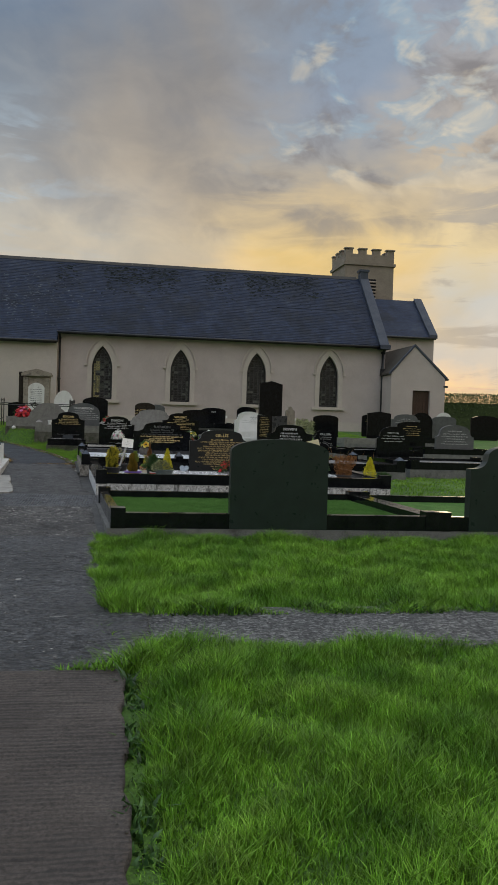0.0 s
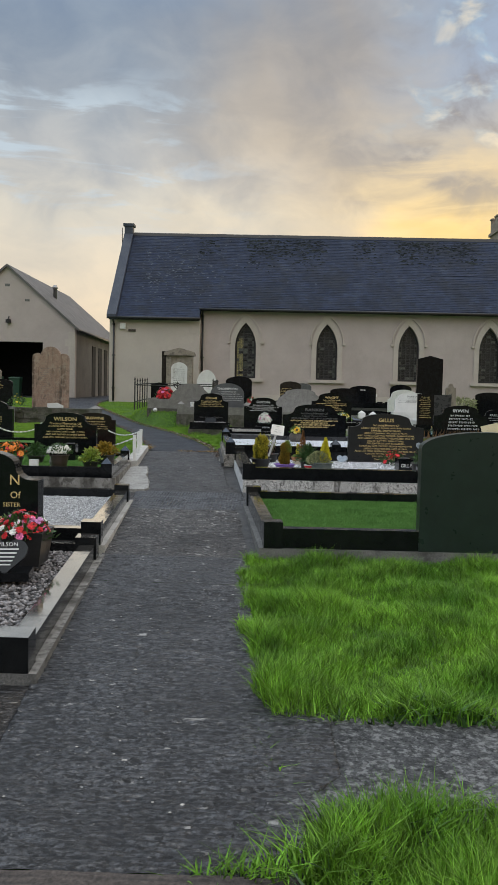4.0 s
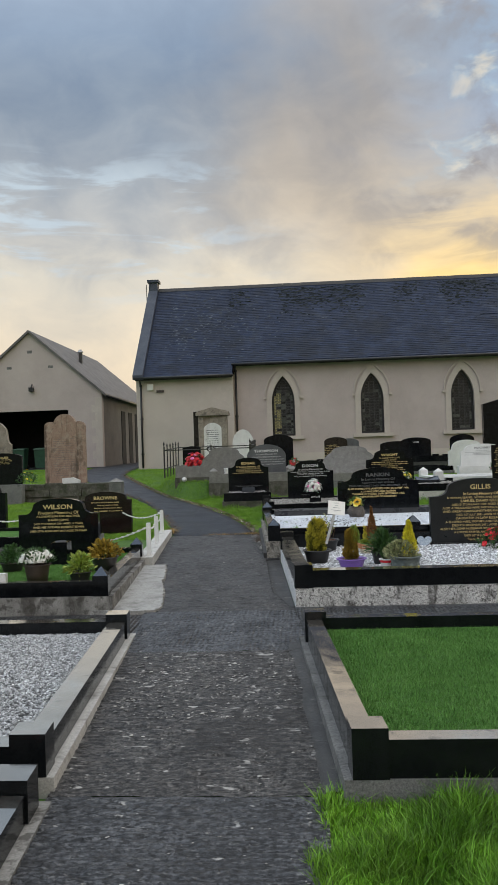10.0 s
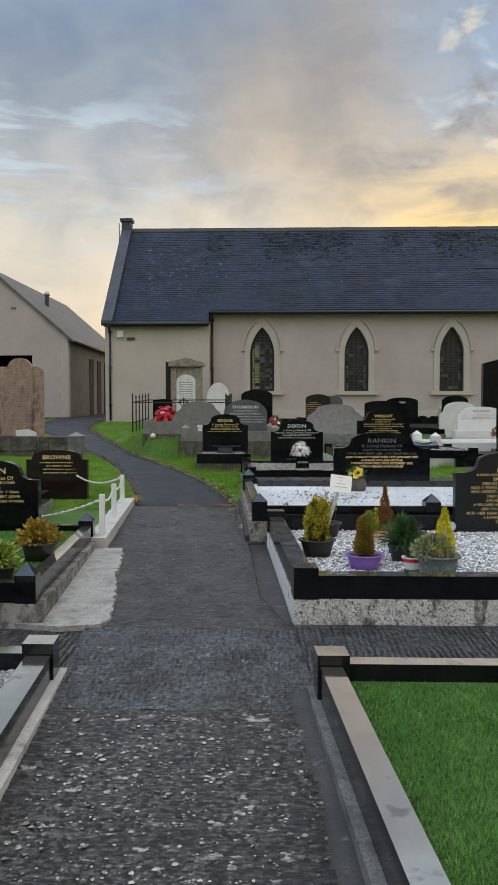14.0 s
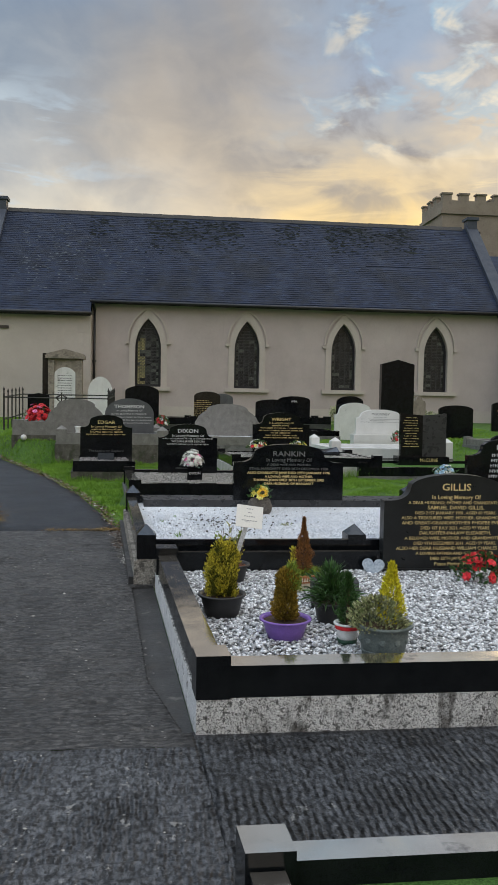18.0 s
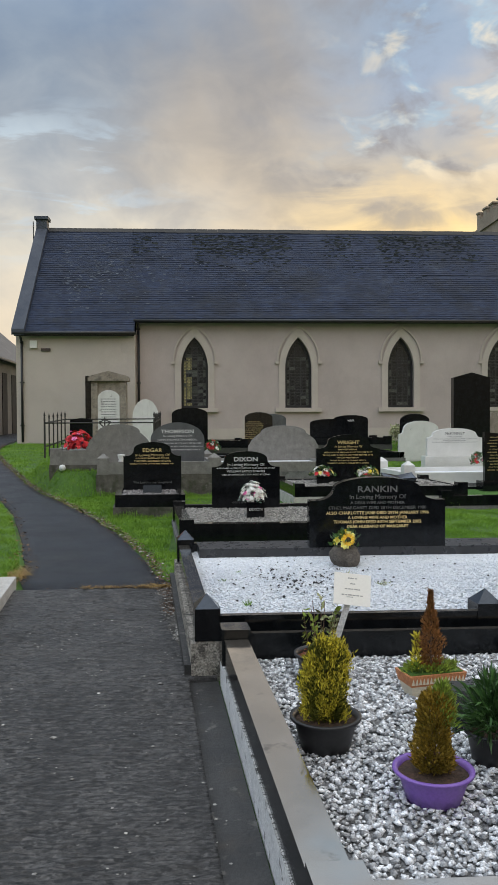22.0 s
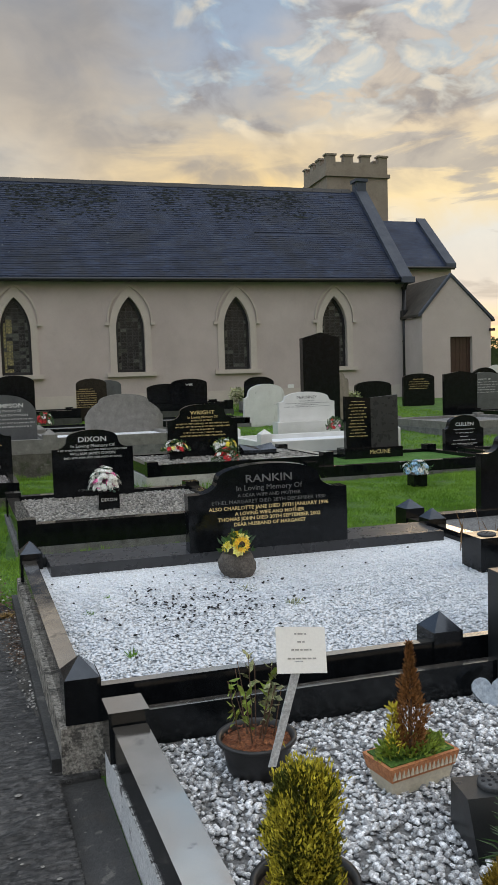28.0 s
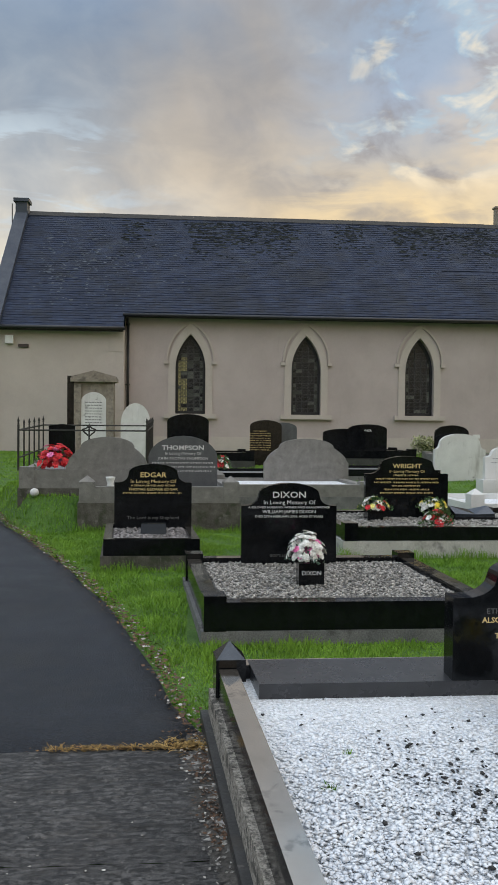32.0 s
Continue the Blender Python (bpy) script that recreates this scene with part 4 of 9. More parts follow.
bm = bmesh.new()
for y0, x0, x1 in ((41.30, STEP_X, CH_R), (40.78, CH_L, STEP_X)):
    hexa([roof_pt(x0, y0, -0.10), roof_pt(x1, y0, -0.10), roof_pt(x1, RIDGE_Y, -0.10), roof_pt(x0, RIDGE_Y, -0.10)], [roof_pt(x0, y0), roof_pt(x1, y0), roof_pt(x1, RIDGE_Y), roof_pt(x0, RIDGE_Y)], bm)
yb = 2 * RIDGE_Y - 41.3
hexa([(CH_L, RIDGE_Y, RIDGE_Z - 0.1), (CH_R, RIDGE_Y, RIDGE_Z - 0.1), (CH_R, yb, EAVE_Z - 0.1), (CH_L, yb, EAVE_Z - 0.1)], [(CH_L, RIDGE_Y, RIDGE_Z), (CH_R, RIDGE_Y, RIDGE_Z), (CH_R, yb, EAVE_Z), (CH_L, yb, EAVE_Z)], bm)
roof = part("roof", bm, M_SLATE, church, "steep blue-grey slate roof")


def slate_courses():
    """Overlapping slates in courses, stepped and slightly uneven."""
    rnd = random.Random(5)
    run = math.hypot(1.0, SLOPE)
    v, f, near = [], [], []
    step, wd, th = 0.135, 0.24, 0.011
    nrm = Vector((0, -SLOPE, 1)).normalized()
    slope = Vector((0, 1, SLOPE)).normalized()
    total = (RIDGE_Y - 40.78) * run
    rows = int(total / step)
    for r in range(rows):
        d = r * step
        y = 40.78 + d / run
        xa, xb = (CH_L + 0.42, CH_R - 0.45) if y > 41.28 else (CH_L + 0.42, STEP_X)
        x = xa - (wd / 2 if r % 2 else 0) + rnd.uniform(-0.02, 0.02)
        while x < xb:
            w = wd + rnd.uniform(-0.012, 0.012)
            x0, x1 = max(x, xa), min(x + w - 0.006, xb)
            if x1 - x0 > 0.04:
                o = Vector(roof_pt(0, y, 0.004))
                lift = th + rnd.uniform(0.0, 0.005)
                tail = rnd.uniform(-0.008, 0.008)
                a0, a1 = o - slope * tail, o + slope * (step + 0.03)
                pts = [Vector((x0, 0, 0)) + a0, Vector((x1, 0, 0)) + a0, Vector((x1, 0, 0)) + a0 + nrm * (lift + 0.004), Vector((x0, 0, 0)) + a0 + nrm * (lift + 0.004), Vector((x0, 0, 0)) + a1 + nrm * 0.006, Vector((x1, 0, 0)) + a1 + nrm * 0.006]
                if 22 <= r < 27 and -2.0 < x < 12.6:
                    near.append(pts)
                else:
                    k = len(v)
                    v += [tuple(p) for p in pts]
                    f += [(k, k + 1, k + 2, k + 3), (k + 3, k + 2, k + 5, k + 4)]
            x += w
    ob = soup("slate_covering", v, f, M_SLATE, "courses of blue-grey roof slates", "")
    ob.parent = roof
    for pts in near[:290]:
        me = bpy.data.meshes.new("slate")
        me.from_pydata([tuple(p) for p in pts], [], [(0, 1, 2, 3), (3, 2, 5, 4)])
        me.materials.append(M_SLATE)
        shared("slate", me, roof)


# ridge tiles
me = ob_mesh("ridge_tile", prism([(-0.14, -0.13), (-0.12, -0.13), (0.0, 0.02), (0.12, -0.13), (0.14, -0.13), (0.02, 0.05), (-0.02, 0.05)], 0, 0.445), M_RIDGE)
x = CH_L + 0.42
while x < CH_R - 0.9:
    shared("ridge_tile", me, roof, pose(x, RIDGE_Y, RIDGE_Z + 0.03 + random.uniform(-0.006, 0.006), 0, 0, -90))
    x += 0.45
# copings on the gables
for gx, w in ((CH_L - 0.08, 0.46), (CH_R - 0.46, 0.52)):
    y0 = 40.66 if gx < 0 else 41.15
    bm = hexa([roof_pt(gx, y0, 0.0), roof_pt(gx + w, y0, 0.0), roof_pt(gx + w, RIDGE_Y, 0.0), roof_pt(gx, RIDGE_Y, 0.0)], [roof_pt(gx, y0, 0.22), roof_pt(gx + w, y0, 0.22), roof_pt(gx + w, RIDGE_Y, 0.22), roof_pt(gx, RIDGE_Y, 0.22)], None, 0.02)
    part("coping", bm, M_COPING, church, "blue-grey stone gable coping")
    bm = hexa([(gx, RIDGE_Y, RIDGE_Z), (gx + w, RIDGE_Y, RIDGE_Z), (gx + w, yb + 0.1, EAVE_Z), (gx, yb + 0.1, EAVE_Z)], [(gx, RIDGE_Y, RIDGE_Z + 0.22), (gx + w, RIDGE_Y, RIDGE_Z + 0.22), (gx + w, yb + 0.1, EAVE_Z + 0.22), (gx, yb + 0.1, EAVE_Z + 0.22)])
    part("coping", bm, M_COPING, church)
    cx = gx + w / 2
    bm = box(cx - 0.22, cx + 0.22, RIDGE_Y - 0.25, RIDGE_Y + 0.25, RIDGE_Z - 0.1, RIDGE_Z + 0.38, 0.02)
    cap = part("gable_block", bm, M_COPING, church, "stone block on the gable peak")
    bm = box(cx - 0.29, cx + 0.29, RIDGE_Y - 0.31, RIDGE_Y + 0.31, RIDGE_Z + 0.38, RIDGE_Z + 0.51, 0.03)
    part("gable_cap", bm, M_COPING, cap)
part("kneeler", box(CH_R - 0.46, CH_R + 0.09, 41.02, 41.75, 5.70, 5.93, 0.05), M_COPING, church, "stone kneeler at the eave")
# gutters and downpipes
bm = bmesh.new()
rod((STEP_X - 0.05, 41.22, EAVE_Z - 0.06), (CH_R - 0.3, 41.22, EAVE_Z - 0.06), 0.065, bm, 10)
part("gutter", bm, M_GUTTER, church, "black half-round gutter", True)
bm = bmesh.new()
rod((CH_L - 0.05, 40.70, 5.285), (STEP_X + 0.05, 40.70, 5.285), 0.065, bm, 10)
part("gutter", bm, M_GUTTER, church, "", True)
part("fascia", box(STEP_X, CH_R - 0.3, 41.28, 41.31, EAVE_Z - 0.14, EAVE_Z - 0.02), M_GUTTER, church)
part("fascia", box(CH_L, STEP_X, 40.76, 40.79, 5.18, 5.31), M_GUTTER, church)


def downpipe(x, y, z0, z1, parent, eave_y, r=0.045):
    bm = bmesh.new()
    rod((x, y, z0), (x, y, z1 - 0.25), r, bm)
    rod((x, y, z1 - 0.25), (x, eave_y, z1), r, bm)
    rod((x, y, z1 - 0.28), (x, y, z1 - 0.20), r * 1.5, bm)
    p = part("downpipe", bm, M_GUTTER, parent, "black cast downpipe", True)
    for z in (z0 + 0.6, z0 + 2.2):
        part("bracket", box(x - 0.08, x + 0.08, y - 0.02, y + 0.08, z, z + 0.05), M_GUTTER, p)


downpipe(STEP_X + 0.10, WALL_Y - 0.08, 1.25, EAVE_Z - 0.1, church, 41.22)
downpipe(CH_L + 0.22, 40.98, 1.25, 5.22, church, 40.70)
downpipe(CH_R - 0.16, WALL_Y - 0.14, 1.2, EAVE_Z - 0.1, church, 41.22, 0.085)
part("base_course", box(STEP_X + 0.16, CH_R - 0.32, WALL_Y - 0.035, WALL_Y + 0.01, 0.9, 1.71, 0.008), M_SURROUND, church, "pale painted base course")
part("rainhead", box(CH_R - 0.28, CH_R + 0.05, 41.38, 41.60, 4.35, 4.65, 0.03), M_GUTTER, church, "black rainwater head")
part("lightning_rod", rod((CH_L - 0.16, RIDGE_Y - 0.4, RIDGE_Z - 1.0), (CH_L - 0.16, RIDGE_Y - 0.4, RIDGE_Z + 0.25), 0.02), M_GUTTER, church)
part("alarm_box", box(-6.42, -6.16, 40.92, 41.06, 4.76, 5.03, 0.02), M_WHITEPAINT, church, "small white alarm box")
part("air_vent", box(-6.02, -5.68, 40.99, 41.06, 4.64, 4.75, 0.01), M_POTBROWN, church, "small dark brown air vent")
for vx in (6.0, 9.7, 2.05):
    part("air_vent", box(vx, vx + 0.24, WALL_Y - 0.045, WALL_Y, 1.72, 1.86, 0.01), M_WHITEPAINT, church)


def church_window(i, cx):
    win = thing("church_window", "tall pointed church window with pale dressed surround and leaded glass", "window", cx, WALL_Y, 0, group="church windows")
    # surround, proud of the wall
    out, inn = arch(0, 1.52, OPEN_Z0, SPRING_Z - 0.05, 5.62), arch(0, 1.03, OPEN_Z0, SPRING_Z, OPEN_ZT)
    bm = bmesh.new()
    va = [[bm.verts.new((x, y, z)) for x, z in o] for y in (-0.045, 0.06) for o in (out, inn)]
    n = len(out)
    for k in range(1, n):
        j = (k + 1) % n
        bm.faces.new((va[0][k], va[0][j], va[1][j], va[1][k]))
        bm.faces.new((va[0][j], va[0][k], va[2][k], va[2][j]))
        bm.faces.new((va[1][k], va[1][j], va[3][j], va[3][k]))
    part("surround", bm, M_SURROUND, win, "pale stone arch surround")
    # label mould over the head
    bm = bmesh.new()
    hood_o, hood_i = arch(0, 1.66, 4.30, 4.36, 5.70)[1:], arch(0, 1.54, 4.30, 4.36, 5.615)[1:]
    va = [[bm.verts.new((x, y, z)) for x, z in o] for y in (-0.065, 0.02) for o in (hood_o, hood_i)]
    for k in range(len(hood_o) - 1):
        bm.faces.new((va[0][k], va[0][k + 1], va[1][k + 1], va[1][k]))
        bm.faces.new((va[0][k + 1], va[0][k], va[2][k], va[2][k + 1]))
        bm.faces.new((va[1][k], va[1][k + 1], va[3][k + 1], va[3][k]))
    part("hood_mould", bm, M_SURROUND, win, "pale hood moulding")
    for s in (-1, 1):
        part("label_stop", box(min(s * 0.75, s * 0.90), max(s * 0.75, s * 0.90), -0.10, 0.02, 4.21, 4.32, 0.02), M_SURROUND, win)
    part("window_sill", box(-0.90, 0.90, -0.14, 0.12, SILL_Z - 0.02, OPEN_Z0 + 0.0, 0.02), M_SURROUND, win, "pale projecting sill")
    # glass set back, lead bars and panes
    part("glass", prism(arch(0, 1.03, OPEN_Z0, SPRING_Z, OPEN_ZT), 0.24, 0.27), M_GLASSDARK, win, "dark leaded glass")
    frm = bmesh.new()
    o2, i2 = arch(0, 1.03, OPEN_Z0, SPRING_Z, OPEN_ZT), arch(0, 0.86, OPEN_Z0 + 0.09, SPRING_Z, OPEN_ZT - 0.16)
    va = [[frm.verts.new((x, y, z)) for x, z in o] for y in (0.19, 0.25) for o in (o2, i2)]
    for k in range(n):
        j = (k + 1) % n
        frm.faces.new((va[0][k], va[0][j], va[1][j], va[1][k]))
        frm.faces.new((va[1][k], va[1][j], va[3][j], va[3][k]))
    part("window_frame", frm, M_GUTTER, win, "dark window frame")
    half, rise = 0.43, OPEN_ZT - 0.16 - SPRING_Z
    rad = (half * half + rise * rise) / (2 * half)

    def reach(z):
        """Half the clear width of the light at height z."""
        return half if z < SPRING_Z else max(0.0, half - rad + math.sqrt(max(rad * rad - (z - SPRING_Z) ** 2, 0.0)))

    rnd = random.Random(i)
    rows = np.arange(OPEN_Z0 + 0.10, OPEN_ZT - 0.30, 0.125)
    bm = bmesh.new()
    for k, z in enumerate(rows):
        w = reach(z)
        box(-w, w, 0.214, 0.240, z - 0.005, z + 0.005, 0, bm)
    for xx in (-0.325, -0.11, 0.11, 0.325):
        top = max(z for z in rows if reach(z) > abs(xx))
        box(xx - 0.005, xx + 0.005, 0.213, 0.241, OPEN_Z0 + 0.09, top, 0, bm)
    part("lead_bars", bm, M_LEAD, win)
    for rz, rr in ((OPEN_Z0 + 0.72, 0.20), (OPEN_Z0 + 1.30, 0.24), (OPEN_Z0 + 1.86, 0.17)):
        ring = bmesh.new()
        for k in range(20):
            a, b = 2 * math.pi * k / 20, 2 * math.pi * (k + 1) / 20
            rod((rr * math.cos(a), 0.218, rz + rr * 1.15 * math.sin(a)), (rr * math.cos(b), 0.218, rz + rr * 1.15 * math.sin(b)), 0.006, ring, 5)
        part("lead_roundel", ring, M_LEAD, win)
    kinds = {}
    for kind, mt in (("dark", M_GLASSPANE), ("pale", M_GLASSPALE), ("gold", M_GLASSGOLD)):
        kinds[kind] = (ob_mesh("pane", box(-0.100, 0.100, 0.226, 0.236, 0.007, 0.118), mt), ob_mesh("pane", box(-0.045, 0.045, 0.226, 0.236, 0.007, 0.118), mt))
    for z in rows[:-1]:
        for xx in (-0.378, -0.217, 0.0, 0.217, 0.378):
            edge = abs(xx) > 0.3
            if abs(xx) + (0.045 if edge else 0.10) > reach(z + 0.118) + 0.03:
                continue
            kind = "pale" if rnd.random() < (0.55 if edge else 0.10) else "dark"
            if i == 0 and xx < 0 and rnd.random() < (0.9 if edge else 0.75):
                kind = "gold"
            elif i == 0 and rnd.random() < 0.35:
                kind = "pale"
            shared("pane", kinds[kind][1 if edge else 0], win, pose(xx, 0, z))
    return win


for i, cx in enumerate(WIN_X):
    church_window(i, cx)

# ---------------------------------------------------------------- tower, transept and porch
tower = thing("church_tower", "square rendered church tower with a battlemented top", "tower", 0, 0, 0)
TX0, TX1, TY0, TY1, TZ = 14.45, 17.66, 49.0, 52.2, 11.9
part("tower_wall", box(TX0, TX1, TY0, TY1, 1.0, TZ - 0.15), M_TOWERSTONE, tower)
part("string_course", box(TX0 - 0.10, TX1 + 0.10, TY0 - 0.10, TY1 + 0.10, TZ - 0.15, TZ + 0.02, 0.03), M_TOWERSTONE, tower)
bm = bmesh.new()
for x0, x1, y0, y1 in ((TX0, TX1, TY0, TY0 + 0.3), (TX0, TX1, TY1 - 0.3, TY1), (TX0, TX0 + 0.3, TY0 + 0.3, TY1 - 0.3), (TX1 - 0.3, TX1, TY0 + 0.3, TY1 - 0.3)):
    box(x0, x1, y0, y1, TZ + 0.02, TZ + 0.55, 0, bm)
part("parapet", bm, M_TOWERSTONE, tower)
part("tower_roof", box(TX0 + 0.3, TX1 - 0.3, TY0 + 0.3, TY1 - 0.3, TZ - 0.1, TZ + 0.1), M_LEAD, tower)
for k in range(4):
    fx = TX0 + (TX1 - TX0 - 0.48) * k / 3
    for yy in (TY0, TY1 - 0.3):
        m = part("merlon", box(fx, fx + 0.48, yy, yy + 0.3, TZ + 0.55, TZ + 0.85, 0.02), M_TOWERSTONE, tower)
        part("merlon_cap", box(fx - 0.05, fx + 0.53, yy - 0.05, yy + 0.35, TZ + 0.85, TZ + 0.93, 0.015), M_TOWERSTONE, m)
    fy = TY0 + 0.02 + (TY1 - TY0 - 0.52) * k / 3
    if k in (1, 2):
        for xx in (TX0, TX1 - 0.3):
            m = part("merlon", box(xx, xx + 0.3, fy, fy + 0.48, TZ + 0.55, TZ + 0.85, 0.02), M_TOWERSTONE, tower)
            part("merlon_cap", box(xx - 0.05, xx + 0.35, fy - 0.05, fy + 0.53, TZ + 0.85, TZ + 0.93, 0.015), M_TOWERSTONE, m)
lou = part("louvre_opening", box(15.75, 16.5, TY0 - 0.03, TY0 + 0.02, 8.9, 10.9), M_DARKIN, tower, "louvred belfry opening painted near-black for its shade")
me = ob_mesh("louvre", hexa([(15.72, TY0 - 0.12, 0), (16.53, TY0 - 0.12, 0), (16.53, TY0 - 0.01, 0.10), (15.72, TY0 - 0.01, 0.10)], [(15.72, TY0 - 0.12, 0.03), (16.53, TY0 - 0.12, 0.03), (16.53, TY0 - 0.01, 0.13), (15.72, TY0 - 0.01, 0.13)]), M_TOWERSTONE)
for k in range(9):
    shared("louvre", me, lou, pose(0, 0, 9.0 + 0.21 * k))

transept = thing("church_transept", "rendered church wing with a slate roof beside the tower", "church wing", 0, 0, 0)
AX0, AX1, AY0, AY1, AZ, RZ = 14.6, 19.2, 45.6, 51.0, 7.0, 9.45
ARY = (AY0 + AY1) / 2
part("wall", box(AX0, AX1 - 0.45, AY0 + 0.1, AY0 + 0.6, 1.0, AZ), M_RENDER, transept)
pent = [(AY0 + 0.1, 1.0), (AY1 - 0.1, 1.0), (AY1 - 0.1, AZ), (ARY, RZ - 0.05), (AY0 + 0.1, AZ)]
bm = bmesh.new()
a = [bm.verts.new((AX1 - 0.45, y, z)) for y, z in pent]
b = [bm.verts.new((AX1, y, z)) for y, z in pent]
bm.faces.new(a), bm.faces.new(b[::-1])
for i in range(5):
    bm.faces.new((a[i], a[(i + 1) % 5], b[(i + 1) % 5], b[i]))
part("gable_wall", bm, M_RENDER, transept)
bm = bmesh.new()
for ya, yc in ((AY0 - 0.15, ARY), (AY1 + 0.15, ARY)):
    za = AZ - 0.13
    hexa([(AX0, ya, za), (AX1, ya, za), (AX1, yc, RZ), (AX0, yc, RZ)], [(AX0, ya, za + 0.1), (AX1, ya, za + 0.1), (AX1, yc, RZ + 0.1), (AX0, yc, RZ + 0.1)], bm)
part("roof", bm, M_SLATE, transept, "blue-grey slate roof")
bm = hexa([(AX1 - 0.4, AY0 - 0.2, AZ - 0.1), (AX1 + 0.1, AY0 - 0.2, AZ - 0.1), (AX1 + 0.1, ARY, RZ + 0.05), (AX1 - 0.4, ARY, RZ + 0.05)], [(AX1 - 0.4, AY0 - 0.2, AZ + 0.12), (AX1 + 0.1, AY0 - 0.2, AZ + 0.12), (AX1 + 0.1, ARY, RZ + 0.27), (AX1 - 0.4, ARY, RZ + 0.27)], None, 0.02)
part("coping", bm, M_COPING, transept, "blue-grey stone coping")
part("gutter", rod((AX0, AY0 - 0.2, AZ - 0.1), (AX1, AY0 - 0.2, AZ - 0.1), 0.07), M_GUTTER, transept, "", True)

porch = thing("church_porch", "small rendered gabled porch with a dark brown door", "porch", 0, 0, 0)
PX0, PX1, PY0, PY1, PEZ, PRZ = 14.62, 17.60, 40.0, 45.6, 4.15, 5.80
PC = (PX0 + PX1) / 2 - 0.25
part("wall", prism([(PX0, 1.0), (15.82, 1.0), (15.82, 3.5), (16.78, 3.5), (16.78, 1.0), (PX1, 1.0), (PX1, PEZ), (PC, PRZ), (PX0, PEZ + 0.2)], PY0, PY0 + 0.45), M_RENDER, porch)
part("side_wall", box(PX1 - 0.4, PX1, PY0 + 0.45, PY1, 1.0, PEZ - 0.03), M_RENDER, porch)
part("side_wall", box(PX0, PX0 + 0.3, PY0 + 0.45, PY1, 1.0, PEZ + 0.12), M_RENDER, porch)
for s, (xa, za) in enumerate(((PX0 - 0.1, PEZ + 0.14), (PX1 + 0.12, PEZ - 0.06))):
    bm = hexa([(xa, PY0 + 0.1, za), (PC, PY0 + 0.1, PRZ), (PC, PY1, PRZ), (xa, PY1, za)], [(xa, PY0 + 0.1, za + 0.09), (PC, PY0 + 0.1, PRZ + 0.09), (PC, PY1, PRZ + 0.09), (xa, PY1, za + 0.09)])
    part("roof", bm, M_MOSSROOF, porch, "mossy slate porch roof")
    bm = hexa([(xa, PY0 - 0.06, za + 0.0), (PC, PY0 - 0.06, PRZ + 0.0), (PC, PY0 + 0.1, PRZ), (xa, PY0 + 0.1, za)], [(xa, PY0 - 0.06, za + 0.13), (PC, PY0 - 0.06, PRZ + 0.13), (PC, PY0 + 0.1, PRZ + 0.13), (xa, PY0 + 0.1, za + 0.13)])
    part("verge", bm, M_COPING, porch)
d = part("door", box(15.82, 16.78, PY0 + 0.18, PY0 + 0.25, 1.2, 3.5), M_DOOR, porch, "dark brown timber door")
me = ob_mesh("board", box(0.005, 0.155, PY0 + 0.16, PY0 + 0.18, 1.22, 3.48, 0.004), M_DOOR)
for k in range(6):
    shared("board", me, d, pose(15.82 + 0.16 * k, 0, 0))
part("wall_lamp", box(17.52, 17.72, PY0 - 0.12, PY0, 3.70, 3.80, 0.02), M_GUTTER, porch, "small black lamp at the eave")
part("gutter", rod((PX1 + 0.16, PY0, PEZ - 0.02), (PX1 + 0.16, PY1, PEZ - 0.02), 0.05), M_GUTTER, porch, "", True)

# ---------------------------------------------------------------- hall
hall = thing("church_hall", "rendered hall with a gabled sheet roof and an open wide doorway", "hall", 0, 0, 0)
HX0, HX1, HY0, HY1 = -17.40, -9.80, 46.0, 60.0
HEZ, HRZ, HC = 5.15, 8.42, -13.55
HG = 1.33
part("front_wall", prism([(HX0, HG - 0.3), (-15.46, HG - 0.3), (-15.46, 4.34), (-11.58, 4.34), (-11.58, HG - 0.3), (HX1, HG - 0.3), (HX1, HEZ), (HC, HRZ), (HX0, HEZ)], HY0, HY0 + 0.35), M_RENDER, hall)
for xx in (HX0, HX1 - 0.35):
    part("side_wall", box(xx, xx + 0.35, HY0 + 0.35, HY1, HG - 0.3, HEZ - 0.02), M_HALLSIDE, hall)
part("rear_wall", prism([(HX0, HG - 0.3), (HX1, HG - 0.3), (HX1, HEZ), (HC, HRZ), (HX0, HEZ)], HY1 - 0.35, HY1), M_RENDER, hall)
# Added near-black wall and ceiling paint the unlit interior.
part("inner_wall", box(HX0 + 0.35, HX1 - 0.35, HY0 + 4.0, HY0 + 4.2, HG, HEZ), M_DARKIN, hall, "near-black back wall standing for the shade inside the doorway")
part("hall_ceiling", box(HX0 + 0.35, HX1 - 0.35, HY0 + 0.35, HY1 - 0.35, HEZ - 0.1, HEZ - 0.03), M_DARKIN, hall)
for xa in (HX0 - 0.25, HX1 + 0.25):
    za = HEZ - 0.20
    bm = hexa([(xa, HY0 - 0.15, za), (HC, HY0 - 0.15, HRZ), (HC, HY1 + 0.1, HRZ), (xa, HY1 + 0.1, za)], [(xa, HY0 - 0.15, za + 0.14), (HC, HY0 - 0.15, HRZ + 0.14), (HC, HY1 + 0.1, HRZ + 0.14), (xa, HY1 + 0.1, za + 0.14)])
    part("roof", bm, M_TINROOF, hall, "pale grey sheet roof")
part("gutter", rod((HX1 + 0.30, HY0 - 0.1, HEZ - 0.18), (HX1 + 0.30, HY1, HEZ - 0.18), 0.06), M_GUTTER, hall, "", True)
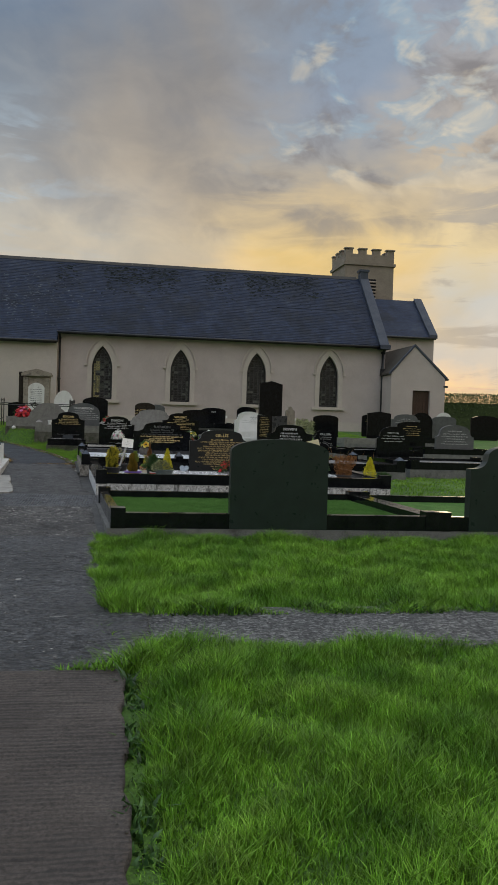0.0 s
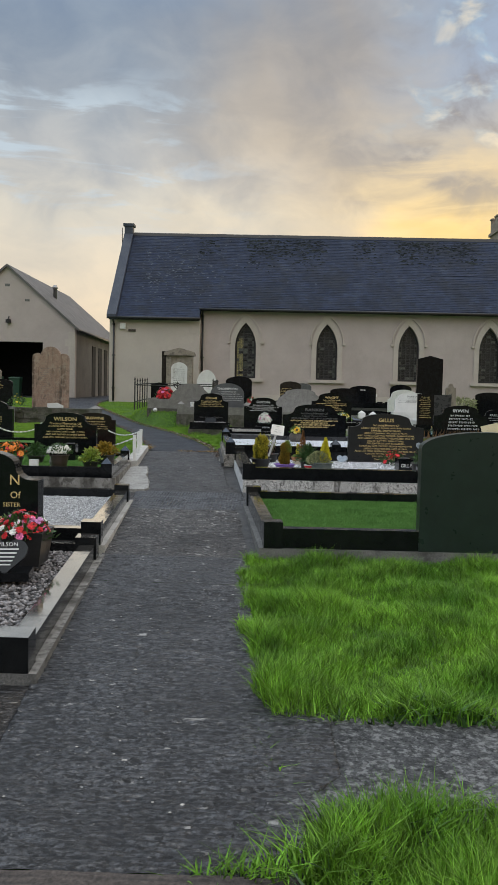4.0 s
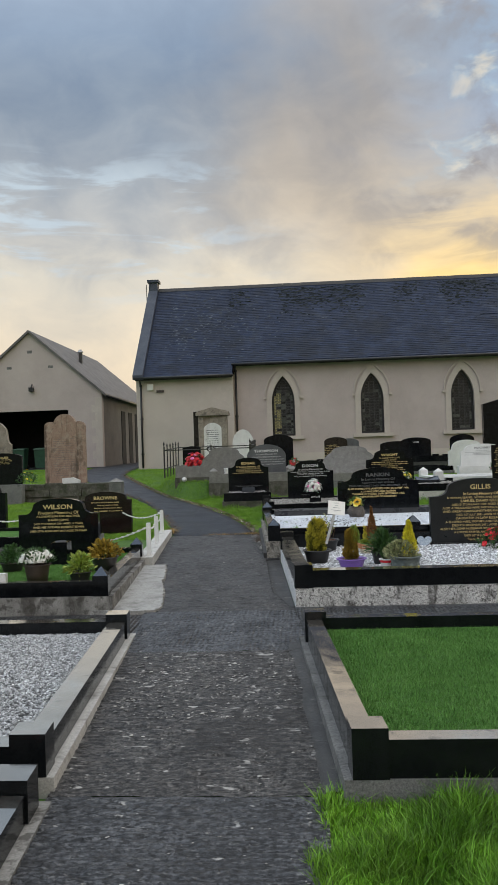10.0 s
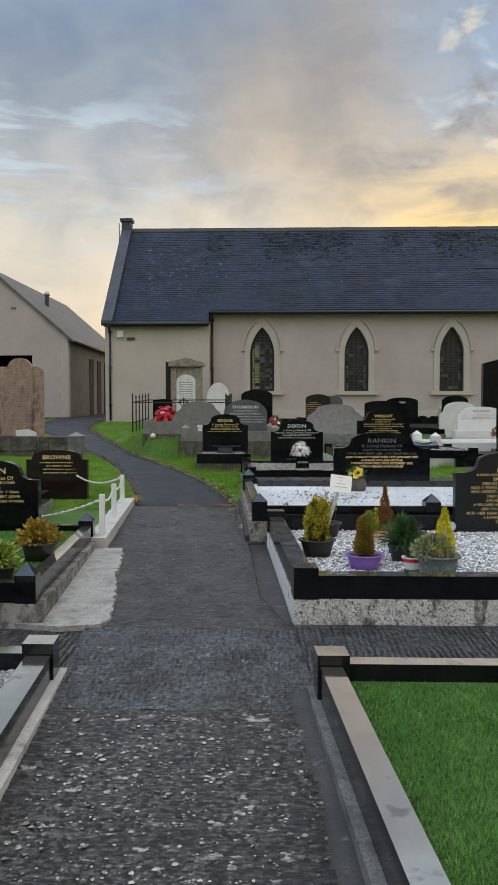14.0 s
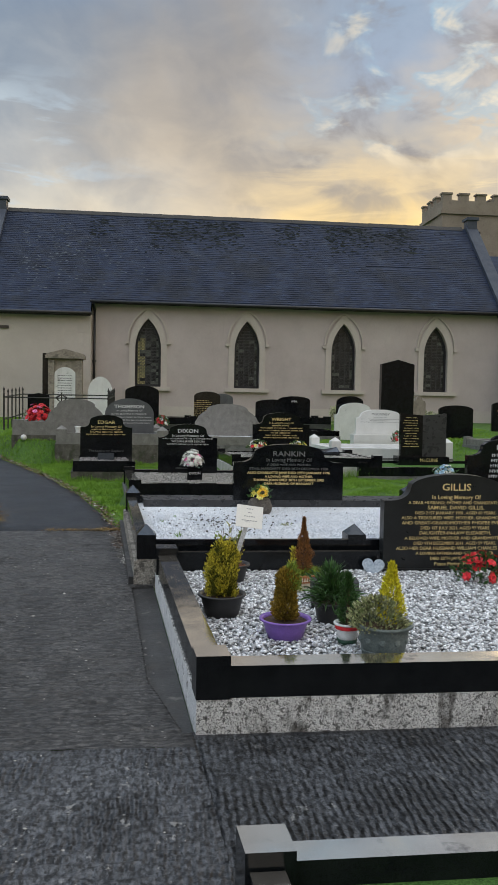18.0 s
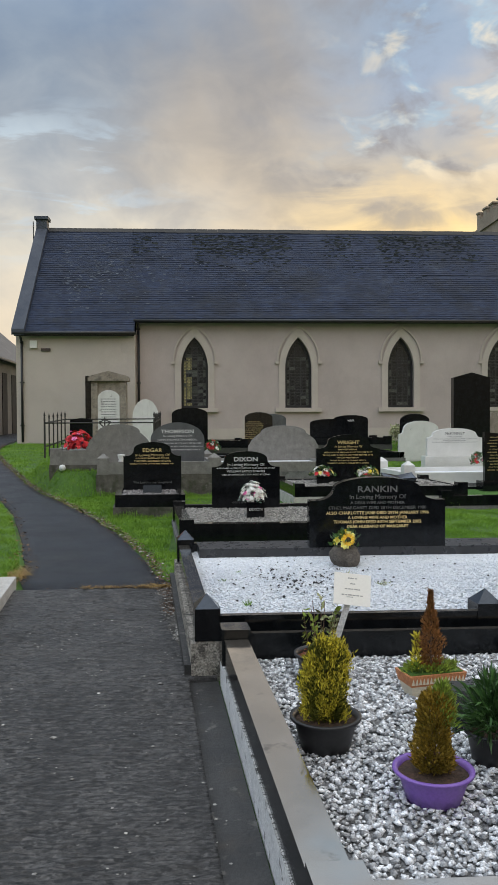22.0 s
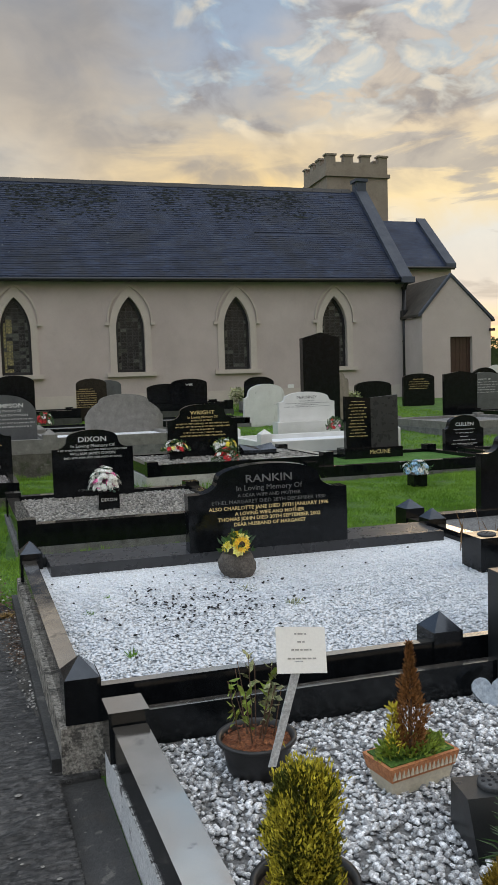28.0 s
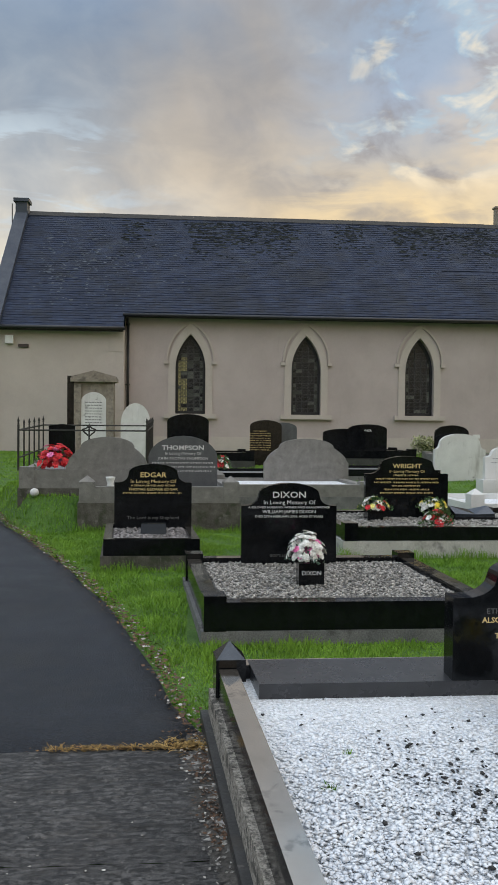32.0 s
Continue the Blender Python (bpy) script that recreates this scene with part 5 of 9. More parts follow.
# Flat near-black panels on the wall paint the shade of side openings.
for k, yy in enumerate((50.4, 52.3, 54.1, 56.5)):
    part("side_door", box(HX1 - 0.02, HX1 + 0.03, yy, yy + 0.95, HG, HG + 3.1, 0.01), M_DARKIN, hall, "tall side opening painted near-black for its shade")
for k in range(9):
    z0 = HG + 0.02 + 0.40 * k
    part("quoin", box(HX1 - (0.55 if k % 2 else 0.36), HX1 + 0.006, HY0 - 0.022, HY0 + 0.02, z0, z0 + 0.39, 0.006), M_SURROUND, hall)
for k in range(3):
    part("vent_slot", box(HC - 0.13 + (0, -1.1, 1.1)[k], HC + 0.13 + (0, -1.1, 1.1)[k], HY0 - 0.015, HY0 + 0.01, (7.35, 6.55, 6.55)[k], (7.50, 6.68, 6.68)[k]), M_GREYPLINTH, hall)
lamp = part("wall_lamp", box(HC - 0.02, HC + 0.20, HY0 - 0.25, HY0, 5.35, 5.55, 0.03), M_GUTTER, hall, "black bulkhead lamp")
part("lamp_arm", rod((HC + 0.09, HY0 - 0.2, 5.50), (HC + 0.09, HY0, 5.72), 0.03), M_GUTTER, lamp)
bm = lathe([(0, 0), (0.11, 0), (0.11, 0.95), (0.17, 0.96), (0.17, 1.04), (0.10, 1.10), (0.10, 1.16), (0, 1.18)], 14)
bmesh.ops.translate(bm, verts=bm.verts, vec=(-12.1, 50.5, 6.9))
part("flue", bm, M_TIN, hall, "galvanised flue pipe", True)
part("floor_slab", box(HX0 + 0.35, HX1 - 0.35, HY0 + 0.35, HY1 - 0.35, HG - 0.3, HG), M_GREYPLINTH, hall)


def wheelie_bin(x, y):
    b = thing("wheelie_bin", "dark green plastic wheelie bin beside the hall doorway", "bin", x, y, HG, group="wheelie bins")
    part("body", hexa([(-0.24, -0.26, 0.04), (0.24, -0.26, 0.04), (0.24, 0.26, 0.04), (-0.24, 0.26, 0.04)], [(-0.29, -0.33, 0.98), (0.29, -0.33, 0.98), (0.29, 0.33, 0.98), (-0.29, 0.33, 0.98)], None, 0.03), M_BIN, b)
    part("lid", hexa([(-0.31, -0.37, 0.98), (0.31, -0.37, 0.98), (0.31, 0.36, 0.98), (-0.31, 0.36, 0.98)], [(-0.29, -0.34, 1.03), (0.29, -0.34, 1.03), (0.29, 0.33, 1.08), (-0.29, 0.33, 1.08)], None, 0.015), M_BIN, b)
    for s in (-1, 1):
        bm = rod((s * 0.22, 0.27, 0.10), (s * 0.28, 0.27, 0.10), 0.10, None, 14)
        part("wheel", bm, M_GUTTER, b)
    part("handle", rod((-0.25, 0.38, 1.0), (0.25, 0.38, 1.0), 0.018), M_BIN, b)
    return b


first_bin = wheelie_bin(-14.0, 45.55)
copy_thing(first_bin, pose(-12.95, 45.6, HG, 0, 0, 3))


# ---------------------------------------------------------------- headstones
def outline(shape, w, h):
    """Front outline (x, z) of a headstone, from the foot left, round to the foot right."""
    a = w / 2
    pts = [(-a, 0.0)]

    def arc(cx, cz, rx, rz, a0, a1, n=8):
        return [(cx + rx * math.cos(radians(a0 + (a1 - a0) * k / n)), cz + rz * math.sin(radians(a0 + (a1 - a0) * k / n))) for k in range(n + 1)]

    if shape == "ogee":  # square shoulders, a hollow curve, then a cambered head
        s = 0.72 * h
        left = [(-a, s), (-a + 0.05 * w, s)] + arc(-a + 0.05 * w, s + 0.13 * h, 0.13 * w, 0.13 * h, 270, 350, 6) + [(-a + 0.185 * w, s + 0.15 * h)]
        head = arc(0, s + 0.15 * h, a - 0.185 * w, h - s - 0.15 * h, 180, 90, 8)
        half = left + head[1:]
    elif shape == "step":      # small square shoulders and a segmental head
        s = 0.80 * h
        half = [(-a, s), (-a + 0.09 * w, s), (-a + 0.10 * w, s + 0.05 * h)] + arc(0, s + 0.05 * h, a - 0.10 * w, 0.15 * h, 180, 90, 8)[1:]
    elif shape == "camber":
        half = [(-a, 0.86 * h)] + arc(0, 0.86 * h, a, 0.14 * h, 180, 90, 9)[1:]
    elif shape == "arch":
        half = [(-a, 0.68 * h)] + arc(0, 0.68 * h, a, 0.32 * h, 180, 90, 12)[1:]
    elif shape == "round":
        half = [(-a, 0.62 * h)] + arc(0, 0.62 * h, a, 0.38 * h, 180, 90, 10)[1:]
    elif shape == "shoulder":  # scooped shoulders, round head
        s = 0.66 * h
        half = [(-a, s)] + arc(-a, s + 0.10 * h, 0.10 * w, 0.10 * h, 270, 360, 5)[1:] + [(-a + 0.11 * w, s + 0.14 * h)] + arc(0, s + 0.14 * h, a - 0.11 * w, 0.20 * h, 180, 90, 8)[1:]
    elif shape == "bell":      # low shoulders, a drawn curve, then a broad cambered head
        half = [(-a, 0.46 * h), (-a + 0.02 * w, 0.50 * h)]
        half += [(-a + w * (0.02 + 0.16 * t), h * (0.50 + 0.30 * t ** 0.6)) for t in np.linspace(0.15, 1, 6)]
        half += arc(0, 0.82 * h, a - 0.18 * w, 0.18 * h, 178, 90, 9)
    elif shape == "peak":
        half = [(-a, 0.94 * h), (0, h)]
    elif shape == "gothic":
        half = [(-a, 0.60 * h)] + [(-a + a * t, 0.60 * h + 0.40 * h * math.sin(math.pi / 2 * t) ** 0.8) for t in np.linspace(0.1, 1, 8)]
    elif shape == "lobed":     # an old three-lobed head
        s = 0.83 * h
        half = [(-a, s)] + arc(-a + 0.14 * w, s, 0.14 * w, 0.07 * h, 180, 20, 6)[1:] + arc(0, s + 0.03 * h, 0.27 * w, 0.14 * h, 170, 90, 7)
    else:
        half = [(-a, h), (0, h)]
    pts += half
    pts += [(-x, z) for x, z in half[::-1] if abs(x) > 1e-6]
    pts.append((a, 0.0))
    return pts


def headstone(label, x, y, w, h, d=0.10, shape="ogee", mat=None, z=None, base=None, rz=0.0, lean=0.0, name="headstone", group="", base_mat=None):
    """A headstone whose front foot stands at (x, y) and that faces -y. base: (width, height, depth)."""
    mat = mat or M_BLACK
    st = thing(name, label, "headstone", x, y, z, rz, group)
    bh = base[1] if base else 0.0
    bm = prism(outline(shape, w, h - bh), 0, d, 0.006)
    bmesh.ops.translate(bm, verts=bm.verts, vec=(0, 0, bh))
    if lean:
        bmesh.ops.rotate(bm, verts=bm.verts, cent=(0, 0, 0), matrix=Matrix.Rotation(radians(lean), 3, "X"))
    part("tablet", bm, mat, st)
    if base:
        part("base", box(-base[0] / 2, base[0] / 2, -(base[2] - d) / 2, d + (base[2] - d) / 2, -0.12, bh, 0.008), base_mat or mat, st)
    else:
        part("foot", box(-w / 2 + 0.02, w / 2 - 0.02, 0.01, d - 0.01, -0.15, 0.003), mat, st)
    return st


def plot(name, label, x0, y0, y1, width, z_top, kerb_h=0.17, kw=0.15, plinth=0.2, plinth_mat=None, mat=None, posts="cap", post_up=0.05, post_w=0.2, fill=None, fill_z=-0.06, z_far=None, far_posts=True, mid=(), ledge=0.03, ledge_mat=None, step=None, far_kw=None, near_kw=None, post_low=None):
    """A kerbed grave plot. Its sides run with the path, its ends with the church wall."""
    mat = mat or M_KERBTOP
    zf = z_top if z_far is None else z_far
    pl = thing(name, label, "grave kerb", x0, y0, 0.0)
    sx = -0.077
    L = y1 - y0

    def P(u, v, z):
        """u across from the left edge, v away from the near edge, z above the kerb top."""
        return (u + sx * v, v, z_top + (zf - z_top) * v / L + z)

    def block(u0, u1, v0, v1, za, zb, bev=0.006):
        return hexa([P(u0, v0, za), P(u1, v0, za), P(u1, v1, za), P(u0, v1, za)], [P(u0, v0, zb), P(u1, v0, zb), P(u1, v1, zb), P(u0, v1, zb)], None, bev)

    W = width

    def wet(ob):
        """Level faces get pale mirror metal that paints the sky's sheen on them."""
        ob.data.materials.append(M_TOPSHEEN)
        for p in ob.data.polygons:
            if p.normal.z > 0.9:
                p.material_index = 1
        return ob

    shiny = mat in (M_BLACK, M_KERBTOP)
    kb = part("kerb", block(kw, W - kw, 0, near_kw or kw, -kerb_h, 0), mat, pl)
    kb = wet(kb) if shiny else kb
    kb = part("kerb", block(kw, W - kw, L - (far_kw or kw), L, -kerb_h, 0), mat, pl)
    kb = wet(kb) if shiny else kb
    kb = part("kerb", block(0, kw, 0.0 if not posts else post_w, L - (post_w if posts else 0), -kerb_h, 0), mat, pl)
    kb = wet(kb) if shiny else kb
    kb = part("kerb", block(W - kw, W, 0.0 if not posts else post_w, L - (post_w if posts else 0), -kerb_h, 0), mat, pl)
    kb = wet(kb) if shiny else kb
    if posts:
        spots = [(u, v) for u in (-0.012, W - post_w + 0.012) for v in ((-0.012, L - post_w + 0.012) if far_posts else (-0.012,))] + [(c - post_w / 2, -0.012) for c in mid]
        for u, v in spots:
            p = part("post", block(u, u + post_w, v, v + post_w, -kerb_h - 0.004 if post_low is None else post_low, post_up, 0.016 if posts == "cap" else 0.006), mat, pl)
            if post_low is not None:
                part("post_footing", block(u + 0.004, u + post_w - 0.004, v + 0.004, v + post_w - 0.004, -kerb_h - 0.25, post_low - 0.002), plinth_mat, pl, "pebble-dashed block under the post")
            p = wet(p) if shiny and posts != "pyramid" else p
            if posts == "pyramid":
                bm = bmesh.new()
                c = [bm.verts.new(P(a, b, post_up - 0.001)) for a, b in ((u + 0.002, v + 0.002), (u + post_w - 0.002, v + 0.002), (u + post_w - 0.002, v + post_w - 0.002), (u + 0.002, v + post_w - 0.002))]
                t = bm.verts.new(P(u + post_w / 2, v + post_w / 2, post_up + 0.085))
                bm.faces.new(c[::-1])
                for i in range(4):
                    bm.faces.new((c[i], c[(i + 1) % 4], t))
                part("post_cap", bm, M_CAP if shiny else mat, p)
    if plinth > 0:
        g = [gz(y0), gz(y0), gz(y1), gz(y1)]
        o = ledge
        fo = min(o, 0.012)
        out_lo = [(-o, -fo), (W + o, -fo), (W + o + sx * L, L + o), (-o + sx * L, L + o)]
        bm = bmesh.new()
        lo = [bm.verts.new((a, b, gz(y0 + b) - 0.1)) for a, b in out_lo]
        hi = [bm.verts.new((a, b, P(0, b, -kerb_h)[2] - 0.003)) for a, b in out_lo]
        for i in range(4):
            j = (i + 1) % 4
            bm.faces.new((lo[i], lo[j], hi[j], hi[i]))
        if fill is not None and fill_z < -kerb_h + 0.01:
            nk, fk = (near_kw or kw) - 0.01, (far_kw or kw) - 0.01
            rim = [(kw - 0.01, nk), (W - kw + 0.01, nk), (W - kw + 0.01 + sx * L, L - fk), (kw - 0.01 + sx * L, L - fk)]
            inn = [bm.verts.new((a, b, P(0, b, -kerb_h)[2] - 0.003)) for a, b in rim]
            low = [bm.verts.new((a, b, P(0, b, fill_z)[2] - 0.02)) for a, b in rim]
            for i in range(4):
                j = (i + 1) % 4
                bm.faces.new((hi[i], hi[j], inn[j], inn[i]))
                bm.faces.new((inn[i], inn[j], low[j], low[i]))
            bm.faces.new(low)
        else:
            bm.faces.new(hi)
        pn = part("plinth", bm, plinth_mat or M_PLINTH, pl, "weathered concrete plinth")
        if ledge_mat:
            pn.data.materials.append(ledge_mat)
            for p in pn.data.polygons:
                if abs(p.normal.z) > 0.9:
                    p.material_index = 1
        if step:
            so, sh = step
            fr = [(-so, 0.02), (W + so, 0.02), (W + so + sx * L, L + so), (-so + sx * L, L + so)]
            part("footing", hexa([(a, b, gz(y0 + b) - 0.1) for a, b in fr], [(a, b, gz(y0 + b) + sh) for a, b in fr], None, 0.012), M_FILLET, pl, "dark worn concrete footing")
    if fill is not None:
        bm = bmesh.new()
        bm.faces.new([bm.verts.new(P(a, b, fill_z)) for a, b in ((kw, near_kw or kw), (W - kw, near_kw or kw), (W - kw, L - (far_kw or kw)), (kw, L - (far_kw or kw)))])
        part("bed", bm, fill, pl)
    return pl, P


def gravel(name, label, x0, y0, y1, width, z, size, count, mat, inset=0.16, seed=1, keep=None, z_far=None, flat=0.7, near=None, far=None):
    """Loose stones lying in a plot: one object of many small uneven stones."""
    rng = np.random.default_rng(seed)
    base = np.array([(1, 0, 0.0), (0.3, 0.95, 0.05), (-0.8, 0.6, -0.05), (-0.85, -0.5, 0.05), (0.25, -0.95, 0), (0.15, 0.1, 0.85), (-0.2, -0.1, -0.8)])
    tri = np.array([(0, 1, 5), (1, 2, 5), (2, 3, 5), (3, 4, 5), (4, 0, 5), (1, 0, 6), (2, 1, 6), (3, 2, 6), (4, 3, 6), (0, 4, 6)])
    L = y1 - y0
    u = rng.uniform(inset, width - inset, count)
    v = rng.uniform(inset if near is None else near, L - (inset if far is None else far), count)
    zf = z if z_far is None else z_far
    if keep is not None:
        ok = keep(u, v)
        u, v = u[ok], v[ok]
    n = len(u)
    s = size * rng.uniform(0.55, 1.25, (n, 1, 1)) * rng.uniform(0.75, 1.2, (n, 1, 3))
    pts = base[None] * (1 + rng.uniform(-0.22, 0.22, (n, 7, 3))) * s
    pts[:, :, 2] *= flat
    ang = rng.uniform(0, 2 * np.pi, n)
    tilt = rng.uniform(-0.6, 0.6, n)
    cy, sy = np.cos(tilt)[:, None], np.sin(tilt)[:, None]
    px, pz = pts[:, :, 0] * cy - pts[:, :, 2] * sy, pts[:, :, 0] * sy + pts[:, :, 2] * cy
    pts[:, :, 0], pts[:, :, 2] = px, pz
    ca, sa = np.cos(ang)[:, None], np.sin(ang)[:, None]
    X = pts[:, :, 0] * ca - pts[:, :, 1] * sa + (x0 + u - 0.077 * v)[:, None]
    Y = pts[:, :, 0] * sa + pts[:, :, 1] * ca + (y0 + v)[:, None]
    Z = pts[:, :, 2] + (z + (zf - z) * v / L + rng.uniform(-0.3, 0.5, n) * size)[:, None]
    vs = np.stack([X, Y, Z], 2).reshape(-1, 3)
    fs = (tri[None] + 7 * np.arange(n)[:, None, None]).reshape(-1, 3)
    return tagged(new(name, numpy_mesh(name, vs, fs, mat)), label, "gravel", kind="stuff")


# ---------------------------------------------------------------- grass
def grass(name, label, spots, per_m2, height, width, seed, lean=0.5, mat=None):
    """Blades over areas of (x0, x1, y0, y1, inside(x, y) or None)."""
    rng = np.random.default_rng(seed)
    xs, ys = [], []
    for x0, x1, y0, y1, inside in spots:
        n = int((x1 - x0) * (y1 - y0) * per_m2)
        a, b = rng.uniform(x0, x1, n), rng.uniform(y0, y1, n)
        if inside is not None:
            ok = inside(a, b)
            a, b = a[ok], b[ok]
        xs.append(a), ys.append(b)
    x, y = np.concatenate(xs), np.concatenate(ys)
    n = len(x)
    z = np.interp(y, GY, GZ) - 0.04
    tuft = 0.78 + 0.50 * (np.sin(x * 5.1 + 1.7 * np.sin(y * 3.3)) * np.sin(y * 4.7 + 1.3 * np.sin(x * 2.9)))
    h = height * rng.uniform(0.55, 1.25, n) * tuft * np.where((y > 8.80) & (y < 9.08), 1.1, 1.0)
    ang, bend = rng.uniform(0, 2 * np.pi, n), rng.uniform(0.1, lean, n) * h
    drift = 0.9 * np.sin(x * 1.9 + y * 1.1)
    face = rng.uniform(0, 2 * np.pi, n)
    wx, wy = np.cos(face) * width / 2, np.sin(face) * width / 2
    dx, dy = np.cos(ang + drift) * bend, np.sin(ang + drift) * bend
    v = np.empty((n, 5, 3))
    v[:, 0] = np.stack([x - wx, y - wy, z], 1)
    v[:, 1] = np.stack([x + wx, y + wy, z], 1)
    v[:, 2] = np.stack([x + 0.75 * wx + 0.4 * dx, y + 0.75 * wy + 0.4 * dy, z + 0.62 * h], 1)
    v[:, 3] = np.stack([x - 0.75 * wx + 0.4 * dx, y - 0.75 * wy + 0.4 * dy, z + 0.62 * h], 1)
    v[:, 4] = np.stack([x + 1.2 * dx, y + 1.2 * dy, z + h], 1)
    t = np.array([(0, 1, 2), (0, 2, 3), (3, 2, 4)])
    f = (t[None] + 5 * np.arange(n)[:, None, None]).reshape(-1, 3)
    return tagged(new(name, numpy_mesh(name, v.reshape(-1, 3), f, mat or M_BLADE)), label, "grass", kind="stuff")


def tar_l(y):
    return np.interp(y, [r[0] for r in TAR], [r[1] for r in TAR])


def tar_r(y):
    return np.interp(y, [r[0] for r in TAR], [r[2] for r in TAR])


# ---------------------------------------------------------------- plots beside the path, right
p_green, PG = plot("grave_kerb", "black granite grave kerb with square posts round artificial turf", 0.593, 9.022, 11.712, 3.84, 0.464, 0.172, 0.115, 0.08, M_GREYPLINTH, M_KERBTOP, "cap", 0.055, 0.165, M_TURFGRASS, -0.09, 0.475, ledge=0.05)
p_gil, PGI = plot("grave_kerb", "black granite grave kerb with square posts on a stained white plinth", 0.312, 13.042, 15.81, 4.93, 0.6275, 0.162, 0.145, 0.24, M_PLINTH, M_KERBTOP, "cap", 0.055, 0.173, M_BED, -0.165, 0.684, mid=(2.485,), ledge=0.008, far_kw=0.05)
p_ran, PR = plot("grave_kerb", "black granite grave kerb with pointed posts round white pebbles", -0.056, 15.924, 18.566, 3.5, 0.757, 0.17, 0.10, 0.2, M_PEBDASH, M_BLACK, "pyramid", 0.045, 0.163, M_BEDW, -0.075, 0.83, mid=(1.90,), ledge=0.035, step=(0.08, 0.06), near_kw=0.05, post_low=-0.16)
p_dix, PD = plot("grave_kerb", "black granite grave kerb round pale pea gravel", -0.279, 20.13, 22.1, 2.27, 0.80, 0.217, 0.13, 0.15, M_GREYPLINTH, M_BLACK, "cap", 0.05, 0.172, M_BED, -0.05, 0.83)
p_edg, PE = plot("grave_kerb", "small black granite grave kerb with clear stones", -1.318, 22.75, 24.15, 1.04, 0.905, 0.18, 0.09, 0.1, M_RUBBLE, M_BLACK, None, 0, 0.15, M_BED, -0.05)
p_wri, PW = plot("grave_kerb", "black granite grave kerb with grey chippings on a pale plinth", 1.44, 23.33, 25.2, 2.75, 0.955, 0.16, 0.12, 0.12, M_WHITECONC, M_BLACK, "cap", 0.05, 0.16, M_BED, -0.05)

# ---------------------------------------------------------------- plots beside the path, left
p_fl, PF = plot("grave_kerb", "black granite grave kerb round dark chippings", xl(6.17) - 1.392, 6.17, 8.97, 1.33, 0.285, 0.125, 0.13, 0.12, M_GREYPLINTH, M_KERBTOP, "cap", 0.06, 0.18, M_BED, -0.10, 0.324, ledge=0.055, ledge_mat=M_SIDEPLINTH)
p_wh, PWH = plot("grave_kerb", "black granite grave kerb round white chippings", xl(9.17) - 2.667, 9.16, 12.05, 2.6, 0.398, 0.14, 0.14, 0.1, M_WHITECONC, M_KERBTOP, "cap", 0.062, 0.177, M_BED, -0.10, 0.4155, ledge=0.05)
p_gl, PGL = plot("grave_kerb", "black granite grave kerb with artificial turf on a stained plinth", xl(12.9) - 3.24, 12.9, 15.65, 2.85, 0.595, 0.14, 0.10, 0.22, M_SIDEPLINTH, M_BLACK, "pyramid", 0.05, 0.15, M_TURFGRASS, -0.06, ledge=0.05)

for q in [o for o in p_gil.children if o.name.startswith("plinth")]:
    q.data.materials.append(M_WHITEPLINTH)
    for f in q.data.polygons:
        if f.normal.x < -0.8:
            f.material_index = 1
LR = 18.566 - 15.924
part("base_slab", hexa([PR(u, v, -0.10) for u, v in ((0.18, LR - 0.41), (3.32, LR - 0.41), (3.32, LR - 0.02), (0.18, LR - 0.02))], [PR(u, v, 0.004) for u, v in ((0.18, LR - 0.41), (3.32, LR - 0.41), (3.32, LR - 0.02), (0.18, LR - 0.02))], None, 0.006), M_SLABGREY, p_ran, "wide honed granite slab under the headstone")

# ---------------------------------------------------------------- headstones
st_green = headstone("large dark green-black granite headstone seen from its back", 2.495, 9.014, 1.146, 1.045, 0.14, "camber", M_GREENBLK, 0.29)
st_gil = headstone("large black granite headstone with gold lettering", 2.665, 15.72, 1.275, 0.81, 0.12, "ogee", M_HONED, 0.545)
part("base", box(-0.66, 0.66, -0.03, 0.16, -0.12, 0.0, 0.004), M_HONED, st_gil)
st_ran = headstone("wide black granite headstone with worn and gold lettering", 1.605, 18.16, 1.275, 0.757, 0.14, "ogee", M_BLACK, 0.712)
st_dix = headstone("black granite headstone with white lettering", 0.58, 21.85, 0.94, 0.78, 0.10, "ogee", M_BLACK, 0.80)
st_edg = headstone("black granite headstone with gold lettering", -0.83, 23.8, 0.93, 0.80, 0.10, "ogee", M_BLACK, 0.865)
st_wri = headstone("black granite headstone with gold lettering", 2.50, 24.5, 1.12, 0.84, 0.10, "ogee", M_BLACK, 0.91)
st_mck = headstone("white marble headstone with grey lettering", 5.40, 27.7, 1.20, 0.74, 0.12, "shoulder", M_MARBLE, 1.08, (1.35, 0.14, 0.35))
st_mcc = thing("headstone", "polished black granite headstone shaped as an open book", "headstone", 5.37, 24.5, 0.92)
# The right page is coloured grey to paint the reflection on it.
for sgn in (-1, 1):
    part("page", hexa([(0, 0.03, 0), (sgn * 0.47, -0.02, 0), (sgn * 0.47, 0.08, 0), (0, 0.10, 0)], [(0, 0.05, 0.82), (sgn * 0.47, 0.0, 0.86), (sgn * 0.47, 0.10, 0.86), (0, 0.12, 0.82)], None, 0.008), M_BLACK if sgn < 0 else M_SLABGREY, st_mcc, "lettered page" if sgn < 0 else "polished page greyed for its reflection")
st_obl = headstone("tall polished black granite pillar with a shallow peak", 6.08, 28.6, 0.84, 2.15, 0.20, "peak", M_BLACK, 0.92, (1.1, 0.25, 0.5), name="pillar_monument")
st_crs = headstone("small grey stone marker with a cross head", 7.12, 30.0, 0.36, 1.35, 0.12, "lobed", M_OLDSTONE)
